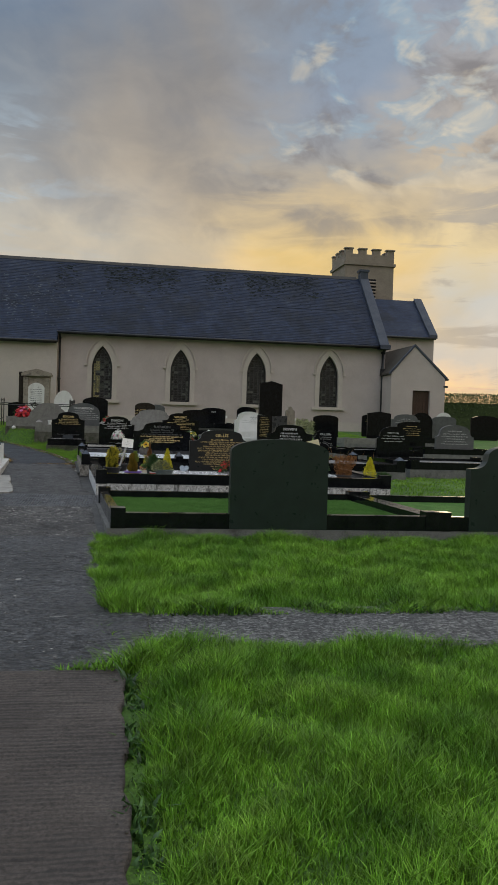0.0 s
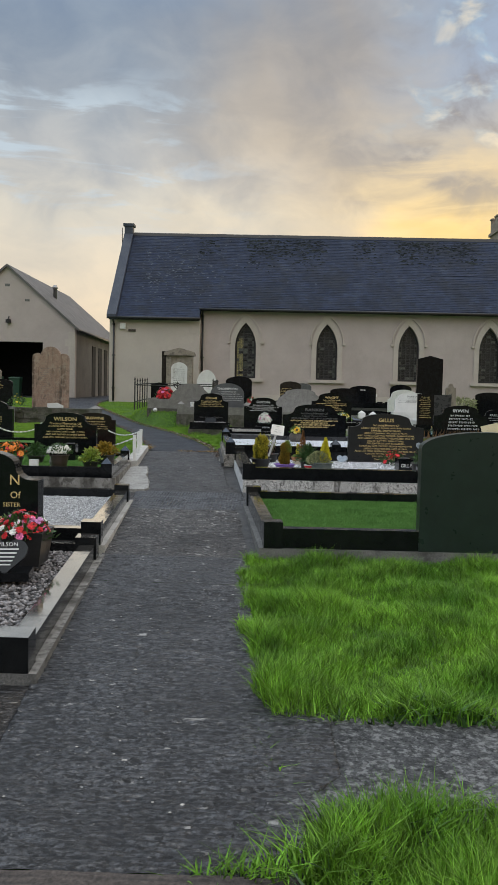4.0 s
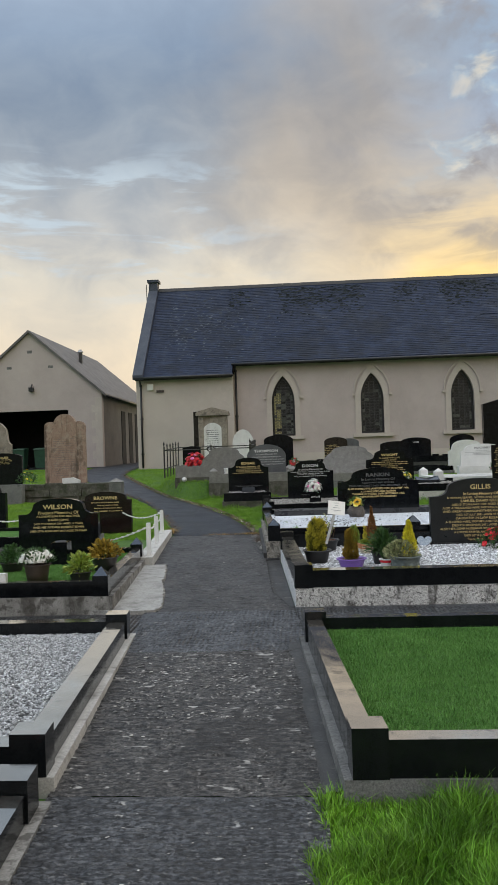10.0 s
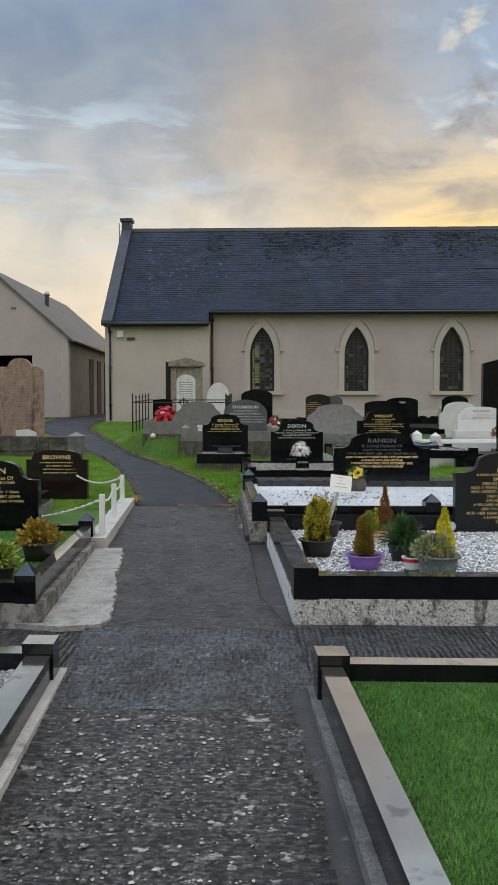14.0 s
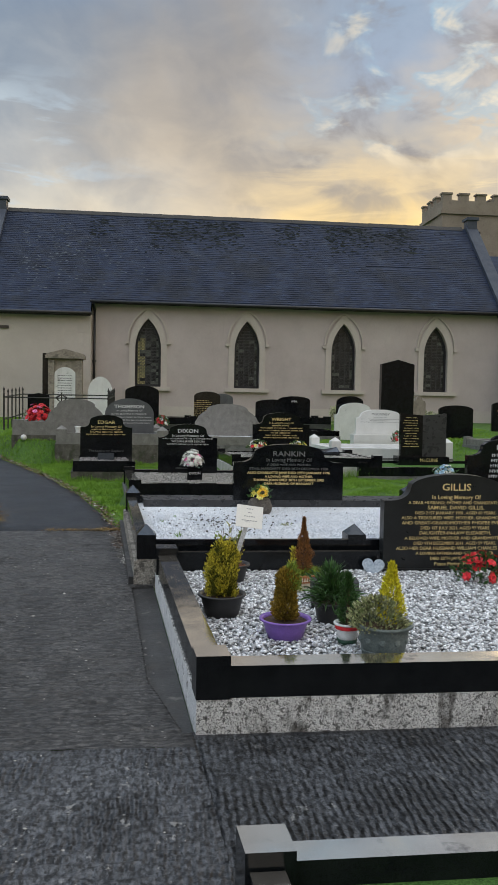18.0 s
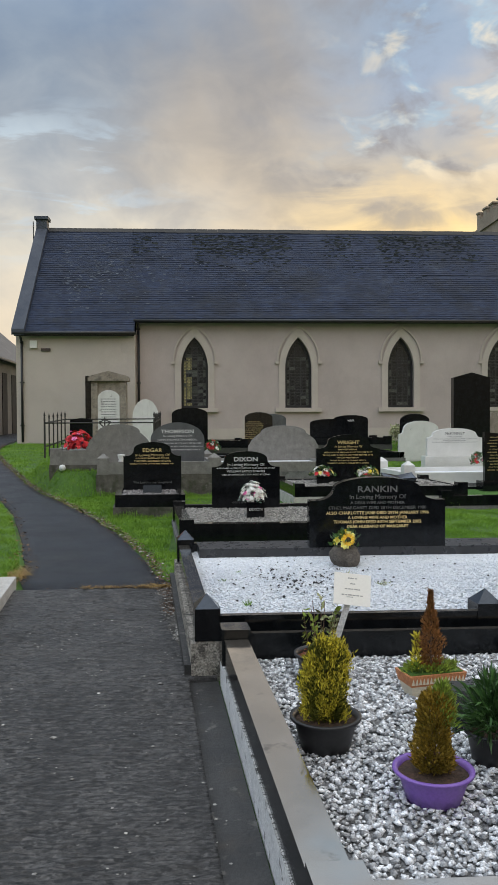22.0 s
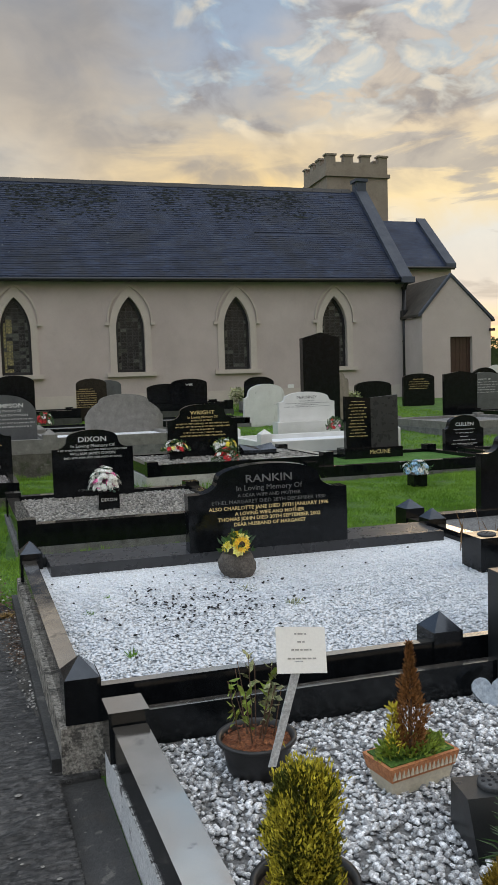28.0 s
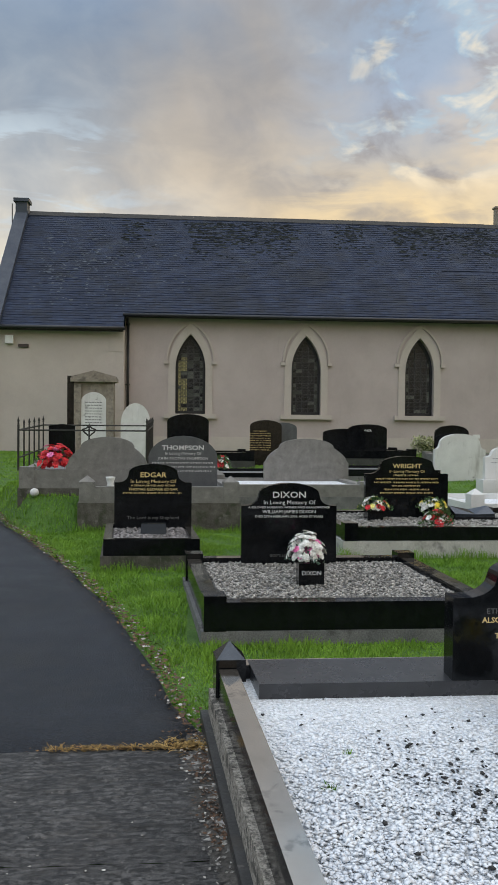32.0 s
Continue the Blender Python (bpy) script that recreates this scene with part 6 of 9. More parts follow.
st_tho = headstone("grey granite headstone with white lettering", -0.48, 25.6, 0.99, 1.0, 0.10, "arch", M_MIDGREY, 0.98)
st_gl = headstone("plain pale grey granite headstone seen from its back", -1.60, 26.02, 1.22, 0.81, 0.12, "bell", M_GREY, 1.14)
st_g2 = headstone("plain pale grey granite headstone seen from its back", 1.83, 29.0, 1.61, 0.85, 0.12, "bell", M_GREY, 1.04)
st_b1 = headstone("black granite headstone in the row before the church wall", -0.40, 34.5, 1.06, 1.40, 0.10, "camber", M_BLACK)
st_b2 = headstone("brown granite headstone with gold lettering", 1.75, 36.0, 0.88, 1.22, 0.10, "camber", M_BROWNSTONE)
st_w1 = headstone("black granite headstone with white lettering", 5.07, 38.0, 1.19, 1.06, 0.10, "camber", M_BLACK)
st_w2 = headstone("black granite headstone with a cambered head", 4.15, 37.0, 1.25, 0.96, 0.10, "camber", M_BLACK)
st_b3 = headstone("dark granite headstone with a rounded head", 2.25, 36.25, 0.80, 1.15, 0.10, "camber", M_MIDGREY)
st_mcd = headstone("old white marble headstone with dark stains", 5.86, 32.0, 1.20, 1.06, 0.14, "shoulder", M_OLDMARBLE)
st_mc2 = headstone("black granite headstone with pale lettering", 5.80, 32.4, 0.80, 1.24, 0.10, "camber", M_BLACK)
st_wr = headstone("small white marble headstone with a rounded top", -1.97, 38.2, 0.88, 1.63, 0.12, "round", M_OLDMARBLE)
st_irw = headstone("black granite headstone with rows of white lettering", 4.86, 19.5, 1.15, 0.80, 0.10, "ogee", M_BLACK, 0.70)
st_cul = headstone("black granite headstone with white lettering", 7.10, 24.5, 0.74, 0.68, 0.10, "shoulder", M_BLACK, 0.70)
st_br = headstone("black granite headstone with rounded corners", 9.33, 33.0, 1.1, 1.0, 0.10, "camber", M_BLACK)
st_tall = headstone("tall weathered sandstone headstone with a three-lobed head", -5.98, 26.6, 1.12, 2.05, 0.14, "lobed", M_SAND, 0.95)
st_woo = headstone("black granite headstone with gold lettering", -7.52, 26.0, 1.10, 0.80, 0.10, "camber", M_BLACK, 1.18)
st_wil = headstone("black granite headstone with gold lettering", -2.77, 15.55, 1.05, 0.74, 0.10, "ogee", M_BLACK, 0.525)
st_bro = headstone("dark red granite headstone with gold lettering", -3.03, 19.1, 0.90, 0.72, 0.10, "step", M_REDSTONE, 0.46)
st_har = headstone("black granite headstone with gold lettering", -5.14, 18.6, 1.03, 0.96, 0.10, "step", M_BLACK, 0.46)
st_old = headstone("old grey stone headstone with a rounded top", -8.30, 27.5, 0.97, 1.90, 0.14, "shoulder", M_OLDSTONE, 1.0)
st_blk = headstone("black granite headstone with carved scrolled shoulders", -1.795, 8.6, 1.05, 0.86, 0.16, "ogee", M_BLACK, 0.26)

# ---------------------------------------------------------------- gravel and turf
gravel("white_pebbles", "white pebbles filling a grave plot", -0.056, 15.924, 18.566, 3.5, 0.698, 0.0135, 52000, M_PEBW, inset=0.11, near=0.05, seed=3, z_far=0.742, flat=0.36)
gravel("grey_chippings", "grey and white chippings filling a grave plot", 0.312, 13.042, 15.81, 4.93, 0.472, 0.0165, 32500, M_CHIP, seed=4, far=0.06, z_far=0.522)
gravel("pea_gravel", "pale pea gravel filling a grave plot", -0.279, 20.13, 22.1, 2.27, 0.76, 0.018, 6000, M_PEAGRAVEL, seed=5, z_far=0.79)
gravel("white_chippings", "fine white chippings filling a grave plot", xl(9.17) - 2.667, 9.16, 12.05, 2.6, 0.322, 0.0095, 30000, M_FINECHIP, seed=6)
gravel("dark_chippings", "dark granite chippings filling a grave plot", xl(6.17) - 1.392, 6.17, 8.97, 1.33, 0.215, 0.02, 5200, M_DKGRAVEL, seed=7, z_far=0.25, inset=0.14)

gravel("dark_chippings", "dark chippings and clear stones in a small grave plot", -1.318, 22.75, 24.15, 1.04, 0.88, 0.022, 1300, M_DKGRAVEL, inset=0.11, seed=9)
gravel("grey_chippings", "grey chippings in a grave plot", 1.44, 23.33, 25.2, 2.75, 0.925, 0.022, 3800, M_PEAGRAVEL, inset=0.13, seed=10)


def off_path(x, y):
    return (x > np.interp(y, (-10, 2.8, 4.8, 6.2, 7.0, 8.0, 9.5), (0.84, 0.83, 0.80, 0.56, 0.47, 0.41, 0.42)) + 0.025 * np.sin(y * 5) + 0.02 * np.sin(y * 13))


grass("grass", "long green grass beside the path", [(0.4, 4.6, 0.5, 5.07, off_path), (0.3, 6.5, 5.84, 9.06, off_path)], 9800, 0.115, 0.0052, 11, 0.9)
grass("edge_grass", "taller grass leaning over the path edge", [(0.36, 1.1, 5.9, 9.06, off_path), (0.78, 1.3, 1.0, 4.95, off_path)], 7000, 0.15, 0.0055, 20, 0.8)


gravel("dark_pebbles", "dark pebbles scattered among white ones", -0.056, 15.924, 18.566, 3.5, 0.709, 0.0105, 17000, M_PEBD, seed=8, z_far=0.753, keep=lambda u, v: np.exp(-((u - 0.95) / 0.40) ** 2 - ((v - 1.22) / 0.46) ** 2) * (0.6 + 0.6 * np.sin(u * 13 + 2 * np.sin(v * 9)) * np.sin(v * 11)) + 0.008 > np.random.default_rng(3).uniform(0, 3.6, len(u)))


def turf_tufts(x0, y0, y1, width, z, zf, n, seed):
    rng = np.random.default_rng(seed)
    u, v = rng.uniform(0.16, width - 0.16, n), rng.uniform(0.16, y1 - y0 - 0.16, n)
    x, y, zz = x0 + u - 0.077 * v, y0 + v, z + (zf - z) * v / (y1 - y0)
    a, b, h = rng.uniform(0, 6.28, n), rng.uniform(0, 6.28, n), rng.uniform(0.012, 0.026, n)
    p = np.empty((n, 3, 3))
    p[:, 0] = np.stack([x - 0.003 * np.cos(b), y - 0.003 * np.sin(b), zz], 1)
    p[:, 1] = np.stack([x + 0.003 * np.cos(b), y + 0.003 * np.sin(b), zz], 1)
    p[:, 2] = np.stack([x + 0.5 * h * np.cos(a), y + 0.5 * h * np.sin(a), zz + h], 1)
    return tagged(new("artificial_turf", numpy_mesh("artificial_turf", p.reshape(-1, 3), np.arange(3 * n).reshape(-1, 3), M_TURFBLADE)), "green artificial turf laid inside a grave kerb", "artificial turf", kind="stuff")


turf_tufts(0.593, 9.022, 11.712, 3.84, 0.374, 0.385, 100000, 32)
turf_tufts(xl(12.9) - 3.24, 12.9, 15.65, 2.85, 0.535, 0.535, 40000, 33)


# ---------------------------------------------------------------- plants, pots and flowers
def sprigs(name, pos, out, length, width, mat, parent, seed, droop=0.0, label=""):
    """Small pointed leaves at points pos along the directions out, each a folded blade of its own."""
    rng = np.random.default_rng(seed)
    n = len(pos)
    out = out / np.linalg.norm(out, axis=1, keepdims=True)
    side = np.cross(out, rng.normal(size=(n, 3)))
    side /= np.linalg.norm(side, axis=1, keepdims=True) + 1e-9
    ln = length * rng.uniform(0.6, 1.3, (n, 1))
    wd = width * rng.uniform(0.7, 1.3, (n, 1))
    nrm = np.cross(out, side)
    v = np.empty((n, 5, 3))
    v[:, 0] = pos
    v[:, 1] = pos + out * ln * 0.5 - side * wd / 2 + nrm * wd * 0.25
    v[:, 2] = pos + out * ln * 0.55
    v[:, 3] = pos + out * ln * 0.5 + side * wd / 2 + nrm * wd * 0.25
    v[:, 4] = pos + out * ln
    v[:, 4, 2] -= droop * ln[:, 0]
    f = np.array([(0, 1, 2), (0, 2, 3), (1, 4, 2), (2, 4, 3)])
    f = (f[None] + 5 * np.arange(n)[:, None, None]).reshape(-1, 3)
    ob = new(name, numpy_mesh(name, v.reshape(-1, 3), f, mat))
    ob.parent = parent
    return tagged(ob, label)


def crown_points(n, radius, height, z0, seed, fill=0.35, clumps=24):
    """Points and outward ways through a crown whose radius at 0..1 of its height is radius(t)."""
    rng = np.random.default_rng(seed)
    t = rng.uniform(0, 1, n)
    a = rng.uniform(0, 2 * np.pi, n)
    lump = 1 + 0.16 * np.sin(a * 3 + t * 7 + seed) + 0.12 * np.sin(a * 7 - t * clumps)
    r = np.array([radius(k) for k in t]) * lump * (1 - fill * rng.uniform(0, 1, n) ** 2)
    pos = np.stack([r * np.cos(a), r * np.sin(a), z0 + height * t], 1)
    out = np.stack([np.cos(a) * 0.8, np.sin(a) * 0.8, 0.7 + 0.8 * t], 1) + rng.normal(scale=0.35, size=(n, 3))
    return pos, out


def pot(parent, r, h, mat, foot=0.72, rim=0.012, name="pot", soil=M_SOIL):
    bm = lathe([(0, 0), (r * foot, 0), (r * (0.55 * foot + 0.45), h * 0.5), (r * 0.97, h * 0.9), (r * 0.99, h * 0.94)], 28)
    p = part(name, bm, mat, parent, "", True)
    bm = lathe([(r * 0.95, h * 0.9), (r + rim, h * 0.92), (r + rim, h), (r - 0.004, h), (r - 0.012, h * 0.86), (r - 0.014, h * 0.8)], 28)
    part("rim", bm, mat, p, "", True)
    bm = lathe([(r * 0.93, h * 0.84), (r * 0.5, h * 0.88), (0, h * 0.90)], 20)
    for v in bm.verts:
        v.co.z += 0.008 * noise.noise(v.co * 30)
    part("soil", bm, soil, p)
    return p


def stem(parent, z0, z1, r=0.012):
    part("stem", rod((0, 0, z0), (0.006, 0.004, z1), r, None, 7, r * 0.5), M_TWIG, parent)


def conifer_pot(label, x, y, z, r, ph, h, cr, mat, pmat, seed, profile, n=2600, fsize=0.035, inner=None):
    t = thing("potted_conifer", label, "pot plant", x, y, z)
    pot(t, r, ph, pmat)
    stem(t, ph * 0.85, ph + h * 0.6)
    pos, out = crown_points(n, lambda k: cr * profile(k), h - ph * 0.9, ph * 0.92, seed, 0.55)
    sprigs("foliage", pos, out, fsize, fsize * 0.34, inner or mat, t, seed)
    if inner:
        rng = np.random.default_rng(seed + 50)
        c, w = crown_points(150, lambda k: cr * profile(k), h - ph * 0.9, ph * 0.92, seed + 51, 0.15)
        m = n // 240
        pos = np.repeat(c, m, 0) + rng.normal(scale=(0.011, 0.011, 0.02), size=(150 * m, 3))
        sprigs("leaf_tip_clump", pos, np.repeat(w, m, 0) + rng.normal(scale=0.5, size=(150 * m, 3)) + np.array([0, 0, 0.8]), fsize * 1.1, fsize * 0.36, mat, t, seed + 52, 0, "yellow leaf tips")
    return t


def egg(k):
    return max(0.05, 1 - ((k - 0.40) / 0.62) ** 4) ** 0.5 * (0.80 + 0.25 * min(1, 2.2 * k))


def cone(k):
    return (1 - k) ** 0.8 * (0.4 + 0.6 * min(1, k * 6))


GVL = 0.488
conifer_pot("golden green dwarf conifer in a dark plastic bowl pot", 0.545, 14.47, GVL, 0.152, 0.162, 0.49, 0.090, M_CONIFER_Y, M_POTBLACK, 21, lambda k: egg(k) * (1.06 - 0.20 * k) * (1 + 0.09 * math.sin(17 * k)), 12000, 0.019, M_CONIFER_IN)
t = conifer_pot("bronze dwarf conifer in a purple plastic pot", 0.90, 13.97, GVL, 0.150, 0.125, 0.42, 0.086, M_CONIFER_B, M_POTPURPLE, 22, lambda k: egg(k) * (0.98 - 0.30 * k) * (0.85 + 0.15 * math.sin(9 * k)), 6000, 0.024)
pos, out = crown_points(700, lambda k: 0.04 * (1 - k * k) + 0.012, 0.17, 0.29, 23)
pos[:, 0] += 0.035
sprigs("green_tip", pos, out, 0.03, 0.007, M_LEAFLIME, t, 23)


def round_plant(label, x, y, z, r, ph, h, cr, mat, pmat, seed, n=900, leaf=0.07, lw=0.016, pname="pot"):
    t = thing("potted_plant", label, "pot plant", x, y, z)
    pot(t, r, ph, pmat, 0.75, 0.01, pname)
    rng = np.random.default_rng(seed)
    a, e = rng.uniform(0, 2 * np.pi, n), rng.uniform(0.15, 1.45, n)
    out = np.stack([np.cos(a) * np.cos(e), np.sin(a) * np.cos(e), np.sin(e)], 1)
    pos = np.array([0, 0, ph * 0.85]) + out * np.array([cr, cr, h - ph - leaf * 0.4]) * rng.uniform(0.25, 0.95, (n, 1))
    sprigs("foliage", pos, out + rng.normal(scale=0.3, size=(n, 3)), leaf, lw, mat, t, seed, 0.15)
    for k in range(6):
        q = 2 * math.pi * k / 6
        part("stem", rod((0, 0, ph * 0.8), (cr * 0.5 * math.cos(q), cr * 0.5 * math.sin(q), h * 0.8), 0.004, None, 5, 0.002), M_LEAF, t)
    return t


round_plant("dark green strappy plant in a black plastic pot", 1.26, 14.28, GVL, 0.12, 0.15, 0.43, 0.16, M_LEAF, M_POTBLACK, 24, 700, 0.11, 0.013)
t = conifer_pot("small green conifer in a striped red, white and green pot", 1.26, 13.83, GVL, 0.072, 0.13, 0.42, 0.075, M_LEAF, M_WHITEPAINT, 25, cone, 1800, 0.026)
part("red_band", lathe([(0.070, 0.092), (0.0745, 0.094), (0.0755, 0.118), (0.072, 0.12)], 28), M_RED, t, "red painted band", True)
part("green_band", lathe([(0.054, 0.002), (0.0585, 0.004), (0.062, 0.03), (0.058, 0.032)], 28), M_BIN, t, "green painted band", True)

tub = thing("planter_tub", "moulded grey-green tub with a lemon conifer and heather", "planter", 1.42, 13.60, GVL)
tp = pot(tub, 0.155, 0.19, M_POTGREY, 0.78, 0.016, "tub")
for k in range(10):
    q = 2 * math.pi * k / 10
    bm = lathe([(0.0, 0.010), (0.016, 0.008), (0.022, 0.0), (0.016, -0.004)], 10)
    bmesh.ops.transform(bm, matrix=Matrix.Rotation(q, 4, "Z") @ Matrix.Translation((0.137, 0, 0.105)) @ Matrix.Rotation(radians(80), 4, "Y"), verts=bm.verts)
    part("rosette", bm, M_POTGREY, tp)
bm = lathe([(0.120, 0.025), (0.129, 0.03), (0.131, 0.04), (0.124, 0.045)], 28)
part("band", bm, M_POTGREY, tp, "", True)
pos, out = crown_points(2200, lambda k: 0.085 * cone(k), 0.36, 0.17, 26)
pos[:, 0] += 0.05
pos[:, 1] += 0.03
sprigs("lemon_conifer", pos, out, 0.026, 0.010, M_LEMON, tub, 26, 0, "bright lemon dwarf conifer")
pos, out = crown_points(1500, lambda k: 0.15 * (1 - k * k) ** 0.5, 0.17, 0.16, 27)
pos[:, 0] -= 0.04
sprigs("heather", pos, out, 0.035, 0.013, M_LEAFPALE, tub, 27, 0.1, "pale variegated heather")

bk = thing("potted_shrub", "leggy shrub and bare twigs in a black pot of bark mulch", "pot plant", 0.675, 15.42, GVL)
pot(bk, 0.155, 0.17, M_POTBLACK, 0.75, 0.012, "pot", M_RUSTSOIL)
rnd = random.Random(8)
for k in range(13):
    q, ln = rnd.uniform(0, 6.28), rnd.uniform(0.16, 0.32)
    sx_, sy_ = 0.09 * math.cos(q) * rnd.random(), 0.09 * math.sin(q) * rnd.random()
    tipx, tipy, tipz = sx_ + 0.06 * math.cos(q), sy_ + 0.06 * math.sin(q), 0.15 + ln
    part("twig", rod((sx_, sy_, 0.14), (tipx, tipy, tipz), 0.0035, None, 5, 0.0015), M_TWIG, bk)
    if k % 2 == 0:
        m = 18
        tt = np.linspace(0.35, 1, m)[:, None]
        ps = np.array([[sx_, sy_, 0.14]]) * (1 - tt) + np.array([[tipx, tipy, tipz]]) * tt
        rg = np.random.default_rng(k)
        sprigs("leaves_of_stem", ps, rg.normal(size=(m, 3)) + np.array([0, 0, 0.6]), 0.045, 0.020, M_LEAFPALE if k % 4 == 0 else M_LEAFLIME, bk, 30 + k)
bm = bmesh.new()
for k in range(150):
    q, rr = rnd.uniform(0, 6.28), 0.14 * math.sqrt(rnd.random())
    c = Vector((rr * math.cos(q), rr * math.sin(q), 0.152 + rnd.uniform(0, 0.012)))
    d = Vector((rnd.gauss(0, 1), rnd.gauss(0, 1), rnd.gauss(0, 0.3))).normalized() * rnd.uniform(0.008, 0.018)
    e = Vector((-d.y, d.x, rnd.uniform(-0.004, 0.006))) * 0.4
    bm.faces.new([bm.verts.new(c + p) for p in (d, e, -d, -e)])
tagged(part("bark_mulch", bm, M_RUSTSOIL, bk), kind="stuff")

sign = thing("memorial_card", "white printed card fixed to a clear stake", "sign", 0.75, 15.20, GVL, 4)
sign.matrix_basis = pose(0.75, 15.20, GVL, 0, 6, 4)
part("stake", hexa([(-0.108, 0, 0.13), (-0.076, 0, 0.13), (-0.076, 0.006, 0.13), (-0.108, 0.006, 0.13)], [(-0.03, 0, 0.54), (0.006, 0, 0.54), (0.006, 0.006, 0.54), (-0.03, 0.006, 0.54)], None, 0.002), M_CLEAR, sign, "clear plastic stake")
bm = box(-0.105, 0.105, -0.004, 0.0, 0.0, 0.175, 0.001)
bmesh.ops.transform(bm, matrix=pose(0, -0.012, 0.495, -22, 2, 0), verts=bm.verts)
crd = part("card", bm, M_PAPER, sign)
for zz, w, h in ((0.145, 0.055, 0.006), (0.115, 0.03, 0.006), (0.085, 0.085, 0.006), (0.052, 0.12, 0.006)):
    bm = bmesh.new()
    xx = -w / 2
    rr = random.Random(int(w * 1000))
    while xx < w / 2:
        ln = rr.uniform(0.008, 0.022)
        box(xx, min(xx + ln, w / 2), -0.0055, -0.0042, zz, zz + h, 0, bm)
        xx += ln + 0.005
    bmesh.ops.transform(bm, matrix=pose(0, -0.012, 0.495, -22, 2, 0), verts=bm.verts)
    part("line_of_print", bm, M_TIN, crd)

tr = thing("planter_trough", "cream ceramic trough with terracotta band and a browned conifer", "planter", 1.225, 15.13, GVL, 12)
part("trough", hexa([(-0.13, -0.06, 0), (0.13, -0.06, 0), (0.13, 0.06, 0), (-0.13, 0.06, 0)], [(-0.165, -0.085, 0.14), (0.165, -0.085, 0.14), (0.165, 0.085, 0.14), (-0.165, 0.085, 0.14)], None, 0.006), M_CREAM, tr)
b2 = part("band", hexa([(-0.155, -0.080, 0.085), (0.155, -0.080, 0.085), (0.155, 0.080, 0.085), (-0.155, 0.080, 0.085)], [(-0.170, -0.091, 0.145), (0.170, -0.091, 0.145), (0.170, 0.091, 0.145), (-0.170, 0.091, 0.145)], None, 0.004), M_TERRA, tr, "patterned terracotta band")
me = ob_mesh("motif", hexa([(-0.008, -0.004, 0), (0.008, -0.004, 0), (0.008, 0.002, 0), (-0.008, 0.002, 0)], [(0, -0.007, 0.032), (0.001, -0.007, 0.032), (0.001, 0, 0.032), (0, 0, 0.032)]), M_CREAM)
for k in range(15):
    shared("motif", me, b2, pose(-0.147 + 0.021 * k, -0.0845, 0.098))
part("moss", box(-0.155, 0.155, -0.076, 0.076, 0.13, 0.150, 0.01), M_TURF, tr)
pos, out = crown_points(2400, lambda k: (0.060 * math.exp(-(k / 0.66) ** 4) * min(1, 0.45 + 2.2 * k) + 0.012 * (1 - k)) * (0.68 + 0.36 * math.sin(k * 11 + 0.8) ** 2), 0.42, 0.15, 33, 0.6)
sprigs("foliage", pos, out, 0.026, 0.007, M_CONIFER_R, tr, 33, 0, "browned conifer foliage")
pos, out = crown_points(130, lambda k: 0.022 * (1.1 - k), 0.18, 0.16, 34)
pos[:, 0] -= 0.085
sprigs("green_sprig", pos, out, 0.03, 0.010, M_CONIFER_Y, tr, 34)
pos, out = crown_points(500, lambda k: 0.13, 0.03, 0.145, 35)
pos[:, 1] *= 0.5
sprigs("ground_cover", pos, out, 0.03, 0.014, M_LEAFLIME, tr, 35)
stem(tr, 0.13, 0.5, 0.008)


def heart_outline(s, n=26):
    return [(s * 0.0625 * 16 * math.sin(a) ** 3 / 2, s * 0.0625 * (13 * math.cos(a) - 5 * math.cos(2 * a) - 2 * math.cos(3 * a) - math.cos(4 * a)) / 2) for a in np.linspace(0, 2 * math.pi, n, endpoint=False)][::-1]


def heart_plaque(label, x, y, z, s, mat, tilt=20, rz=0):
    t = thing("heart_plaque", label, "memorial plaque", x, y, z, rz)
    bm = prism(heart_outline(s), 0, 0.025, 0.005)
    bmesh.ops.transform(bm, matrix=pose(0, 0, s * 0.46, -tilt, 0, 0), verts=bm.verts)
    part("heart", bm, mat, t)
    part("foot", box(-0.25 * s, 0.25 * s, -0.02, 0.10, 0, 0.03, 0.004), mat, t)
    return t


heart_plaque("pale blue heart-shaped memorial stone resting on gravel", 1.92, 15.64, GVL, 0.19, M_HEART, 28, -24)


def vase_block(label, x, y, z, w, h, d, text="", rz=0.0, mat=None):
    t = thing("flower_block", label, "vase", x, y, z, rz)
    part("block", box(-w / 2, w / 2, -d / 2, d / 2, 0, h, 0.006), mat or M_BLACK, t)
    lidp = part("flower_holder", lathe([(0, h + 0.012), (0.06, h + 0.012), (0.066, h + 0.006), (0.066, h)], 20), M_LEAD, t, "pierced metal flower holder", True)
    me_ = ob_mesh("hole", lathe([(0.0, 0.0012), (0.008, 0.001), (0.008, 0.0)], 10), M_DARKIN)
    for k in range(9):
        q, rr = 2 * math.pi * k / 8, 0.04 if k < 8 else 0.0
        shared("hole", me_, lidp, pose(rr * math.cos(q), rr * math.sin(q), h + 0.0125))
    if text:
        words(text, h * 0.36, M_SILVER, t, 0, -d / 2 - 0.0005, h * 0.36)
    return t


vb = thing("flower_block", "black granite sloped block with a pierced metal flower holder", "vase", 1.37, 14.67, GVL, -8)
part("block", hexa([(-0.17, -0.13, 0), (0.17, -0.13, 0), (0.17, 0.12, 0), (-0.17, 0.12, 0)], [(-0.17, -0.03, 0.19), (0.17, -0.03, 0.19), (0.17, 0.12, 0.19), (-0.17, 0.12, 0.19)], None, 0.006), M_HONED, vb)
